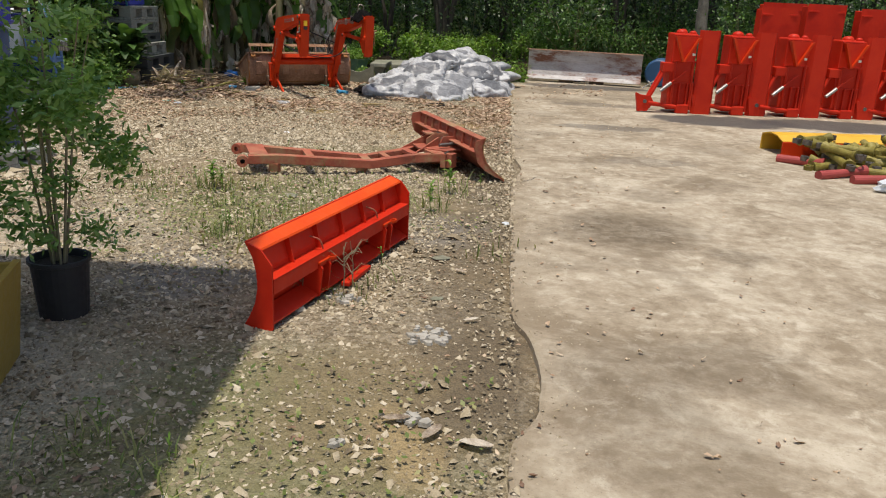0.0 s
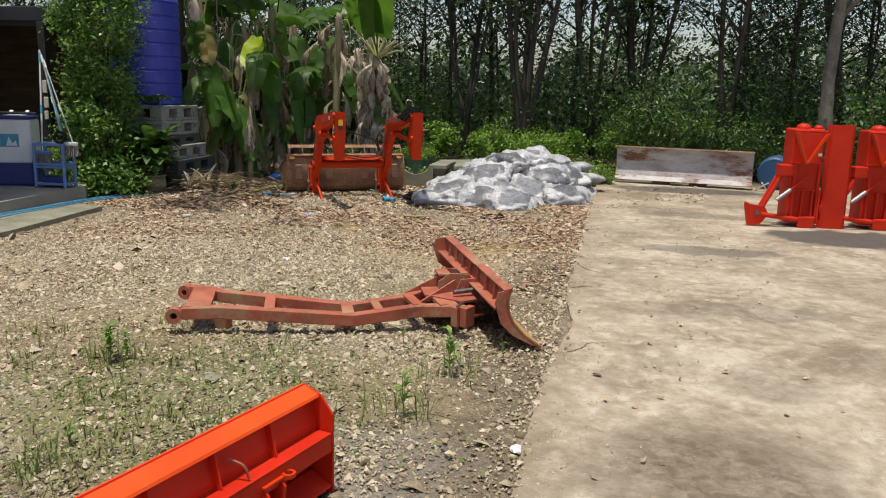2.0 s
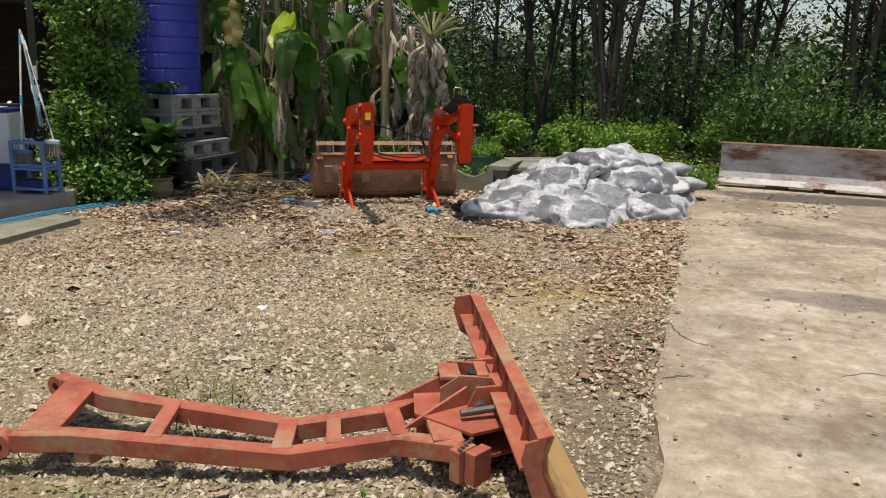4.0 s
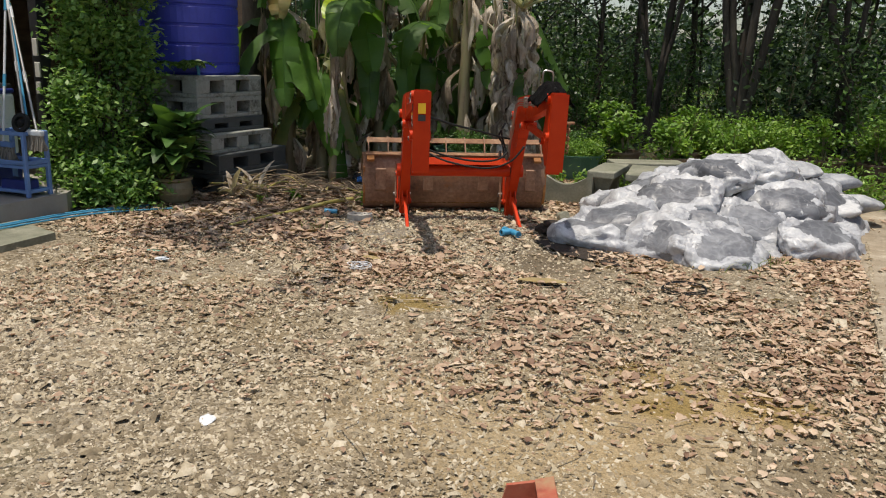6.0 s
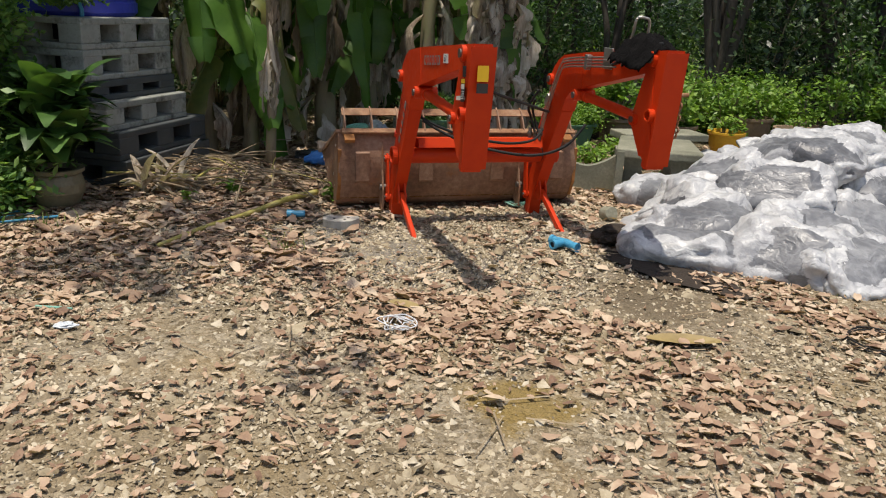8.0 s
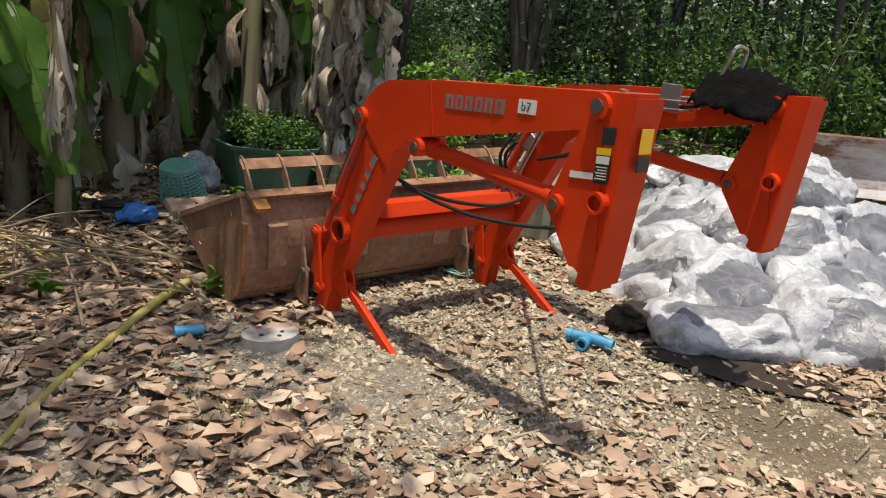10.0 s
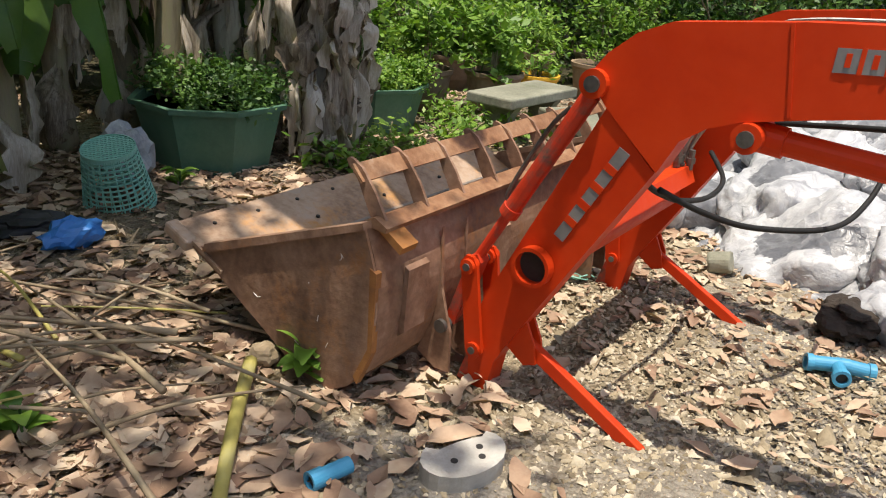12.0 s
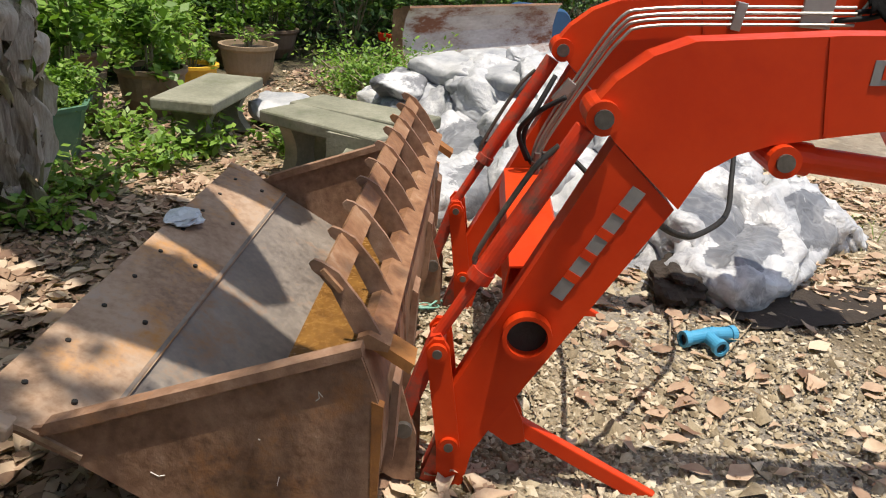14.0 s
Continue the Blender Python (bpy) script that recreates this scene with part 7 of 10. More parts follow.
# ---- row of upright implements ----
def build_implement():
    im = thing("mower_implement", pose(0, 0, 0), "red-orange tractor implement stood on end on the concrete", "implement", "row of red implements")
    bm = B()
    sheet(bm, [(-0.20, 0.0), (-0.15, -0.05), (0.08, -0.07), (0.125, -0.02), (0.13, 0.16)], 0.008, 0.0, 1.27, "z")
    part("hood_panel", bm, M_RED, im)
    bm = B()
    box(bm, (-0.40, 0.16, 0.63), (0.38, 0.30, 1.16), bevel=0.02)
    part("rotor_housing", bm, M_RED, im)
    for zz in (0.46, 0.79, 1.18):
        bm = B()
        box(bm, (-0.37, 0.02, zz), (0.42, 0.06, 0.02), bevel=0.004)
        part("flange", bm, M_RED, im)
    for x in (-0.30, -0.42, -0.22):
        bm = B()
        box(bm, (x, -0.01, 0.26), (0.025, 0.05, 0.42), bevel=0.004)
        part("stiffener", bm, M_RED, im)
    bm = B()
    prism(bm, [(-0.60, 1.17), (-0.22, 1.17), (-0.43, 0.79), (-0.46, 0.79)], -0.075, -0.05, "y", 0.003)
    part("top_link_bracket", bm, M_RED, im)
    bm = B()
    prism(bm, [(-0.61, 1.17), (-0.57, 1.17), (-0.445, 0.80), (-0.47, 0.79)], -0.15, -0.078, "y", 0.003)
    prism(bm, [(-0.25, 1.15), (-0.21, 1.16), (-0.425, 0.79), (-0.445, 0.80)], -0.13, -0.078, "y", 0.003)
    part("bracket_cheek", bm, M_ORANGE, im)
    bm = B()
    lathe(bm, [(0.0, 1.275), (0.04, 1.270), (0.07, 1.255), (0.085, 1.23), (0.09, 1.18), (0.0, 1.18)], 24, (-0.44, 0.12, 0))
    lathe(bm, [(0.0, 1.255), (0.03, 1.25), (0.05, 1.235), (0.055, 1.20), (0.0, 1.20)], 18, (-0.27, 0.10, 0))
    part("gearbox_cap", bm, M_RED, im, smooth=True)
    bm = B()
    box(bm, (-0.62, 0.06, 0.70), (0.20, 0.16, 0.14), bevel=0.012)
    part("gearbox", bm, M_RED, im)
    for a, b, r in (((-0.89, 0.0, 0.22), (-0.67, 0.02, 0.66), 0.028), ((-0.92, 0.05, 0.20), (-0.70, 0.10, 0.64), 0.02)):
        bm = B()
        cyl(bm, a, b, r, seg=10)
        part("brace", bm, M_RED, im)
    bm = B()
    prism(bm, [(-1.05, 0.01), (-0.90, 0.02), (-0.80, 0.15), (-0.86, 0.25), (-1.03, 0.27), (-1.09, 0.30), (-1.10, 0.27)], -0.025, 0.025, "y", 0.004)
    foot = part("hitch_foot", bm, M_RED, im)
    bm = B()
    cyl(bm, (-0.95, -0.04, 0.17), (-0.95, 0.04, 0.17), 0.03, seg=12)
    part("hitch_pin", bm, M_PIN, foot)
    for x in (-0.53, -0.24):
        bm = B()
        cyl(bm, (x, -0.005, 0.10), (x, -0.005, 0.78), 0.022, seg=10)
        part("guide_tube", bm, M_RED, im)
    for y, z0, z1 in ((-0.03, 0.20, 0.08), (0.30, 0.16, 0.06)):
        bm = B()
        cyl(bm, (-0.90, y, z0 - 0.05), (-0.28, y, z1), 0.03, seg=10)
        part("base_bar", bm, M_RED, im)
    bm = B()
    box(bm, (-0.35, -0.02, 0.07), (0.20, 0.10, 0.14), bevel=0.015)
    part("foot", bm, M_RED, im)
    bm = B()
    cyl(bm, (-0.74, -0.07, 0.34), (-0.58, -0.06, 0.47), 0.028, seg=12)
    sh = part("drive_shaft", bm, M_STEEL, im, "grey telescopic shaft")
    bm = B()
    cyl(bm, (-0.58, -0.06, 0.47), (-0.35, -0.05, 0.66), 0.012, seg=8)
    part("shaft_tube", bm, M_RED, sh)
    for x, zz, s, mt in ((-0.46, 1.08, 0.05, M_PAPER), (-0.40, 0.94, 0.05, M_DECAL_YELLOW), (-0.25, 0.90, 0.035, M_PAPER)):
        bm = B()
        box(bm, (x, 0.002 if x > -0.3 else -0.064, zz), (s * 1.3, 0.004, s))
        part("sticker", bm, mt, im)
    for zz in (0.2, 0.7, 1.1):
        bm = B()
        cyl(bm, (0.0, -0.035, zz), (0.0, -0.022, zz), 0.012, seg=8)
        part("bolt", bm, M_RED, im)
    return im


first = build_implement()
first.matrix_world = pose(4.42, 11.86, 0.018, 0, 0, 9)
for k in range(1, 7):
    copy_thing(first, pose(4.42 + 0.885 * k, 11.86 + 0.135 * k, 0.018, 0, 0, 9 + (k * 7) % 5 - 2))


def build_rear_hoods():
    for k, (x, y, zt, w) in enumerate(((5.75, 13.0, 1.66, 0.62), (6.55, 13.15, 1.74, 0.66), (7.5, 13.35, 1.70, 0.66), (8.5, 13.55, 1.72, 0.66), (6.2, 14.2, 1.75, 0.8))):
        h = thing("mower_deck", pose(x, y, 0.018, 0, 0, 8), "tall red mower deck stood upright behind the row", "implement", "red decks behind the row")
        bm = B()
        sheet(bm, [(-w / 2, 0.05), (0, 0.0), (w / 2, 0.04), (w / 2 + 0.05, 0.2)], 0.01, 0.0, zt, "z")
        part("deck", bm, M_RED, h)
        for zz in (0.4, 0.9, zt - 0.12):
            bm = B()
            box(bm, (0, 0.06, zz), (w * 0.95, 0.08, 0.03), bevel=0.004)
            part("rib", bm, M_RED, h)
        bm = B()
        box(bm, (-w * 0.36, 0.18, zt * 0.5), (0.14, 0.25, zt * 0.96), bevel=0.015)
        part("side_box", bm, M_RED, h)


build_rear_hoods()


# ---- drive shafts on a yellow panel ----
def build_shaft_pile():
    yp = thing("yellow_dozer_blade", pose(5.45, 8.62, 0.018, 0, 0, 10), "long yellow steel blade lying on the concrete", "blade")
    bm = B()
    sheet(bm, [(-0.20, 0.16), (-0.05, 0.21), (0.12, 0.22), (0.30, 0.18)], 0.012, -1.0, 1.7, "x")
    part("top_face", bm, M_YELLOW, yp)
    bm = B()
    prism(bm, [(-0.21, 0.0), (-0.19, 0.0), (-0.19, 0.17), (-0.21, 0.16)], -1.0, 1.7, "x")
    part("front_edge", bm, M_ORANGE, yp, "orange front edge")
    bm = B()
    prism(bm, [(0.29, 0.0), (0.31, 0.0), (0.31, 0.18), (0.29, 0.18)], -1.0, 1.7, "x")
    part("rear_edge", bm, M_YELLOW, yp)
    rng = random.Random(12)
    for k in range(50):
        x, y = 4.72 + rng.uniform(0, 1.3), 7.15 + rng.uniform(0, 1.1)
        if x < 4.75 and y < 7.6:
            continue
        lay = rng.choice((0.06, 0.06, 0.15, 0.22))
        sh = thing("drive_shaft", pose(x, y, 0.018 + lay, rng.uniform(-8, 8), 90 + rng.uniform(-10, 10), rng.uniform(0, 180)), "dusty yellow guarded drive shaft in a heap", "drive shaft", "heap of drive shafts")
        L = rng.uniform(0.40, 0.62)
        bm = B()
        cyl(bm, (0, 0, -L / 2), (0, 0, L / 2), 0.036, seg=14)
        cyl(bm, (0, 0, L / 2 - 0.08), (0, 0, L / 2), 0.036, 0.06, 16)
        cyl(bm, (0, 0, -L / 2), (0, 0, -L / 2 + 0.08), 0.06, 0.036, 16)
        part("guard", bm, M_YELLOW_GUARD, sh)
        for s in (-1, 1):
            bm = B()
            zz = s * (L / 2 + 0.05)
            ring(bm, (0, 0, zz), (1, 0, 0), 0.046, 0.026, 0.05, 14)
            box(bm, (0, 0, s * (L / 2 + 0.01)), (0.05, 0.05, 0.05), bevel=0.006)
            part("yoke", bm, M_PIN if k % 3 else M_YELLOW_GUARD, sh)
    for x, y, rz, L in ((4.55, 7.75, -40, 0.5), (4.75, 7.15, 25, 0.6), (5.1, 6.95, 10, 0.7)):
        r = thing("red_guard", pose(x, y, 0.05, 0, 0, rz), "dull red plastic shaft guard lying on the concrete", "guard", "red guards in the heap")
        bm = B()
        cyl(bm, (-L / 2, 0, 0.0), (L / 2, 0, 0.03), 0.05, 0.035, 14)
        cyl(bm, (L / 2 - 0.1, 0, 0.028), (L / 2, 0, 0.03), 0.035, 0.06, 14)
        part("tube", bm, M_PINKRED, r)


M_PINKRED = mat("dusty_red_plastic", [(0.28, 0.04, 0.035), (0.42, 0.07, 0.06)], 4, 40, 0.3, (0.5, 0.7), 0.1, 40)
build_shaft_pile()
crumpled("plastic_bag", pose(5.0, 6.55, 0.018), (0.17, 0.12, 0.06), M_FILM, "crumpled clear plastic wrapping on the concrete", "bag", 6.0, 0.5, 3)
crumpled("plastic_bag", pose(5.5, 6.7, 0.018), (0.2, 0.15, 0.08), M_FILM, "heap of clear plastic wrapping on the concrete", "bag", 8.0, 0.5, 3)


# ---- far blade, barrel ----
def build_far_blade():
    a, b = Vector((1.74, 16.05)), Vector((4.04, 15.75))
    ang = math.degrees(math.atan2(b.y - a.y, b.x - a.x))
    L = (b - a).length
    bl = thing("scraper_blade", pose(a.x, a.y, 0, 0, 0, ang), "long scraped steel dozer blade propped at the slab's end", "blade")
    bm = B()
    sheet(bm, [(-0.06, 0.10), (0.02, 0.16), (0.07, 0.28), (0.08, 0.42), (0.05, 0.56), (0.0, 0.66)], -0.014, 0.0, L, "x")
    part("moldboard", bm, M_GREYBLADE, bl)
    bm = B()
    prism(bm, [(-0.08, 0.085), (-0.062, 0.082), (0.0, 0.15), (-0.012, 0.16)], 0.0, L, "x")
    part("cutting_edge", bm, M_GREYBLADE, bl)
    bm = B()
    prism(bm, [(-0.01, 0.655), (0.0, 0.675), (0.10, 0.66), (0.10, 0.645)], -0.01, L + 0.01, "x", 0.003)
    part("top_flange", bm, M_RUST, bl)
    for x in (-0.006, L - 0.006):
        bm = B()
        prism(bm, [(-0.06, 0.09), (0.22, 0.09), (0.22, 0.62), (0.0, 0.67), (0.055, 0.56), (0.085, 0.42), (0.075, 0.28), (0.02, 0.16)], x, x + 0.012, "x", 0.001)
        part("end_plate", bm, M_RUST, bl)
    for x in (L * 0.35, L * 0.62):
        bm = B()
        box(bm, (x, 0.10, 0.05), (0.30, 0.22, 0.14), bevel=0.008)
        part("prop_block", bm, M_WOODDARK, bl, "dark timber prop")
    bm = B()
    box(bm, (L * 0.5, 0.15, 0.30), (L * 0.9, 0.10, 0.10), bevel=0.008)
    part("back_beam", bm, M_RUST, bl)


build_far_blade()


def build_barrel():
    b = thing("barrel", pose(4.42, 15.95, 0.30, 0, 90, 75), "blue plastic barrel lying on its side", "barrel")
    bm = B()
    lathe(bm, [(0.0, 0.0), (0.25, 0.0), (0.28, 0.03), (0.285, 0.12), (0.272, 0.13), (0.272, 0.15), (0.29, 0.16), (0.29, 0.5), (0.272, 0.51), (0.272, 0.53), (0.285, 0.54), (0.28, 0.70), (0.27, 0.70), (0.262, 0.05), (0.0, 0.05)], 32)
    part("shell", bm, M_BARREL, b)
    for k, (dx, rz) in enumerate(((0.0, 35), (0.05, -30))):
        s = thing("white_stick", pose(4.18 + dx, 15.6, 0.10, 60, 0, rz), "short white painted stick leaning on the blade", "stick", "white sticks")
        bm = B()
        cyl(bm, (0, 0, -0.16), (0, 0, 0.16), 0.012, seg=8)
        part("rod", bm, M_WHITE, s)


M_BARREL = mat("dull_blue_barrel", [(0.012, 0.05, 0.13), (0.02, 0.085, 0.19)], 3, 40, 0.3, (0.45, 0.65), 0.1, 40)
build_barrel()


# ---- small things on the gravel ----
def build_tee():
    t = thing("pvc_tee", pose(-1.36, 12.16, 0.028, 0, 0, 35), "light blue PVC tee pipe fitting on gravel", "pipe fitting")
    bm = B()
    cyl(bm, (-0.03, 0.0, 0.006), (0.0, -0.10, 0.0), 0.026, seg=18)
    cyl(bm, (-0.07, 0.09, 0.0), (-0.02, -0.03, 0.006), 0.026, seg=18)
    part("run", bm, M_PVC, t)
    bm = B()
    cyl(bm, (-0.12, -0.02, 0.002), (-0.02, 0.01, 0.004), 0.024, seg=18)
    part("branch", bm, M_PVC, t)
    for a, b in (((-0.003, -0.092, 0.0), (0.002, -0.106, 0.0)), ((-0.068, 0.086, 0.0), (-0.074, 0.10, 0.0)), ((-0.115, -0.018, 0.002), (-0.128, -0.022, 0.002))):
        bm = B()
        ring(bm, (Vector(a) + Vector(b)) / 2, Vector(b) - Vector(a), 0.031, 0.020, 0.022, 18)
        part("socket", bm, M_PVC, t)
        bm = B()
        d = (Vector(b) - Vector(a)).normalized()
        cyl(bm, Vector(a), Vector(a) + d * 0.006, 0.0205, seg=14)
        part("bore", bm, M_DARK, t)


build_tee()


def build_pipe_piece():
    t = thing("pvc_coupling", pose(-3.22, 12.06, 0.026, 0, 0, 20), "short light blue PVC pipe coupling on gravel", "pipe fitting")
    bm = B()
    ring(bm, (0, 0, 0), (1, 0, 0), 0.023, 0.018, 0.115, 20)
    part("pipe", bm, M_PVC, t)
    bm = B()
    ring(bm, (-0.045, 0, 0), (1, 0, 0), 0.027, 0.019, 0.04, 20)
    part("collar", bm, M_PVC, t)
    bm = B()
    cyl(bm, (-0.055, 0, 0), (0.052, 0, 0), 0.0175, seg=14)
    part("bore", bm, M_DARK, t)


build_pipe_piece()


def build_cup():
    t = thing("cement_plug", pose(-1.19, 13.0, 0.045, 75, 0, 40), "grey cast cement plug lying on gravel", "cement plug")
    bm = B()
    lathe(bm, [(0.0, -0.05), (0.045, -0.05), (0.05, -0.04), (0.05, 0.045), (0.045, 0.05), (0.0, 0.05)], 22)
    wobble(bm, 0.006, 20)
    part("body", bm, M_OLDCONC, t)


build_cup()


def build_plate():
    t = thing("broken_cement_disc", pose(-2.87, 12.02, 0.0, 4, -3, 10), "broken grey cement disc with holes on gravel", "cement disc")
    bm = B()
    n = 22
    prof = [(0.125 * math.cos(a) * (1 + 0.06 * noise.noise(Vector((math.cos(a) * 2, math.sin(a) * 2, 0)))), 0.085 * math.sin(a) * (0.5 if 0.6 < a < 2.2 else 1.0)) for a in [2 * math.pi * i / n for i in range(n)]]
    prism(bm, prof, -0.03, 0.05, "z", 0.012)
    part("disc", bm, M_MORTAR, t)
    for x, y in ((-0.04, -0.016), (0.035, -0.035), (0.05, 0.0)):
        bm = B()
        cyl(bm, (x, y, 0.045), (x, y, 0.0515), 0.010, seg=12)
        part("hole", bm, M_DARK, t)


build_plate()


def build_stalk(pts, r0, r1, material, label, group=""):
    s = thing("stalk", pose(0, 0, 0), label, "stalk", group)
    bm = B()
    pipe(bm, smooth_line(pts, 6), r0, 8, r1)
    part("stem", bm, material, s, smooth=True)


build_stalk([(-3.33, 12.62, 0.05), (-3.42, 12.32, 0.05), (-3.52, 11.95, 0.02), (-3.60, 11.55, 0.015), (-3.64, 11.10, 0.01)], 0.022, 0.014, M_BAMBOO, "long yellow-green stalk lying on the leaf litter")
crumpled("coconut_husk", pose(-3.28, 12.68, -0.01), (0.05, 0.045, 0.04), M_STRAW, "pale dry husk at the end of the stalk", "husk", 2.5, 0.2, 3)
build_stalk([(-2.9, 12.48, 0.05), (-3.5, 13.0, 0.05), (-4.3, 13.5, 0.06), (-4.9, 13.7, 0.05)], 0.008, 0.004, M_STRAW, "thin dry stick among the leaves")
rng = random.Random(21)
for k in range(64):
    x, y = -4.35 + rng.gauss(0, 0.42), 12.75 + rng.gauss(0, 0.38)
    if y < 12.1 or x < -4.75 and y < 12.9:
        continue
    a, L = rng.uniform(0, math.pi), rng.uniform(0.35, 1.0)
    zz = rng.uniform(0.02, 0.16)
    d = Vector((math.cos(a), math.sin(a), rng.uniform(-0.06, 0.12))) * L / 2
    c = Vector((x, y, zz))
    build_stalk([c - d, c + Vector((0, 0, rng.uniform(0.0, 0.06))), c + d], rng.uniform(0.004, 0.012), 0.003, M_STRAW if k % 9 else M_BAMBOO, "dry stalk in the heap of banana trash", "heap of dry stalks")
for x, y, rx in ((-4.42, 12.22, 1), (-4.52, 12.16, 2), (-4.36, 12.36, 3)):
    bm = B()
    for k in range(9):
        r2 = random.Random(k * 7 + rx)
        a = r2.uniform(0, 6.28)
        strap_leaf(bm, (0, 0, 0.0), a, r2.uniform(0.18, 0.36), 0.06, r2.uniform(0.7, 1.3), r2.uniform(0.2, 0.7), 0.5)
    ob = mesh_ob("dry_leaf_tuft", bm, M_DRY)
    ob.matrix_world = pose(x, y, 0)
    tagged(ob, "upright tuft of grey dry leaves", "dry leaves", "dry tufts")
for x, y, s, mt, lab in ((1.385, 4.69, 0.045, M_FILM, "small crumpled piece of plastic on gravel"), (-1.42, 4.39, 0.055, M_OLDCONC, "pale stone on the gravel"), (-0.35, 5.12, 0.07, M_OLDCONC, "pale stone among weeds"),
                         (-1.22, 8.12, 0.05, M_WHITE, "white stone on the gravel"), (0.98, 3.76, 0.06, M_OLDCONC, "flat stone on the gravel"), (1.02, 3.05, 0.04, M_OLDCONC, "small pale stone on the gravel")):
    crumpled("stone", pose(x, y, -0.012, 0, 0, x * 200), (s, s * 0.7, s * 0.13), mt, lab, "stone", x * 3 + y, 0.35, 2)

gs = new("sack", bpy.data.meshes[[m.name for m in bpy.data.meshes if m.name.startswith("sack")][1]])
gs.matrix_world = pose(-0.22, 15.62, 0.075, 0, 0, 35)
tagged(gs, "grey weathered sack lying behind the bench", "sack")


def build_red_tray():
    t = thing("red_tray", pose(2.75, 16.85, -0.1, 0, 0, 8), "red plastic tray on a dark crate behind the sacks", "tray")
    bm = B()
    prism(bm, [(-0.26, 0.30), (0.26, 0.30), (0.30, 0.38), (0.27, 0.38), (0.24, 0.32), (-0.24, 0.32), (-0.27, 0.38), (-0.30, 0.38)], -0.2, 0.2, "y", 0.004)
    part("tray", bm, M_RED, t)
    bm = B()
    box(bm, (0, 0, 0.145), (0.5, 0.36, 0.31), bevel=0.012)
    part("crate", bm, M_POT_BLACK, t)


build_red_tray()


# ---- broken mortar by the slab ----
def mortar_patch(x, y, rx, ry, n, seed):
    rng = random.Random(seed)
    p = thing("mortar_patch", pose(x, y, 0.0), "crumbled patch of pale mortar in the soil", "mortar", "crumbled mortar")
    for k in range(n):
        a, q = rng.uniform(0, 6.28), rng.random() ** 0.7
        r = rng.uniform(0.012, 0.04) * (1.3 - 0.6 * q)
        bm = B()
        m = rng.choice((5, 6, 7))
        lo, hi = [], []
        for i in range(m):
            t = 2 * math.pi * i / m + rng.uniform(-0.3, 0.3)
            rr = r * rng.uniform(0.6, 1.2)
            lo.append(bm.verts.new((rr * math.cos(t), rr * 0.8 * math.sin(t), -0.01)))
            hi.append(bm.verts.new((rr * 0.85 * math.cos(t), rr * 0.68 * math.sin(t), rng.uniform(0.003, 0.010))))
        bm.faces.new(hi)
        for i in range(m):
            bm.faces.new((lo[i], lo[(i + 1) % m], hi[(i + 1) % m], hi[i]))
        bmesh.ops.translate(bm, verts=bm.verts, vec=(rx * q * math.cos(a), ry * q * math.sin(a), 0))
        part("chip", bm, M_MORTAR, p)


mortar_patch(0.99, 2.52, 0.14, 0.13, 26, 1)
mortar_patch(0.52, 2.94, 0.09, 0.07, 14, 2)
mortar_patch(1.02, 1.72, 0.12, 0.05, 8, 3)
mortar_patch(0.8, 1.5, 0.08, 0.05, 4, 4)


def curled_leaf(m, L, W, label, seed, material):
    rng = random.Random(seed)
    bm = B()
    rows = []
    for i in range(10):
        t = i / 9
        w = W * math.sin(math.pi * (0.05 + 0.9 * t)) ** 0.7
        row = []
        for k in range(5):
            f = k / 2 - 1
            row.append(bm.verts.new((L * (t - 0.5), w * 0.5 * f * (1 - 0.15 * abs(f)), 0.003 + 0.12 * w * f * f + 0.10 * L * (t - 0.4) ** 2 + 0.004 * noise.noise(Vector((t * 6, f * 2, seed))))))
        rows.append(row)
    for a, b in zip(rows, rows[1:]):
        for k in range(4):
            bm.faces.new((a[k], a[k + 1], b[k + 1], b[k]))
    ob = mesh_ob("fallen_leaf", bm, material, smooth=True)
    ob.matrix_world = m
    tagged(ob, label, "leaf", "large fallen leaves")


for k, (x, y, L, rz) in enumerate(((1.13, 1.62, 0.15, 60), (1.30, 1.56, 0.16, -10), (0.98, 1.70, 0.14, 10), (1.05, 1.98, 0.10, 80), (1.22, 2.75, 0.10, 30), (1.12, 3.5, 0.11, -40))):
    curled_leaf(pose(x, y, 0.004, 0, 0, rz), L * 0.8, L * 0.36, "large curled pale brown leaf on damp soil", k, M_DRY)
curled_leaf(pose(-0.65, 10.82, 0.01, 0, 0, 12), 0.34, 0.14, "broad yellow-brown fallen leaf on the litter", 11, M_MUDWATER)
curled_leaf(pose(-1.99, 10.75, 0.01, 0, 0, -12), 0.17, 0.10, "olive fallen leaf on the gravel", 12, M_MUDWATER)
curled_leaf(pose(-0.65, 10.80, 0.012, 0, 0, 100), 0.10, 0.06, "ochre fallen leaf on the litter", 13, M_LITTER)


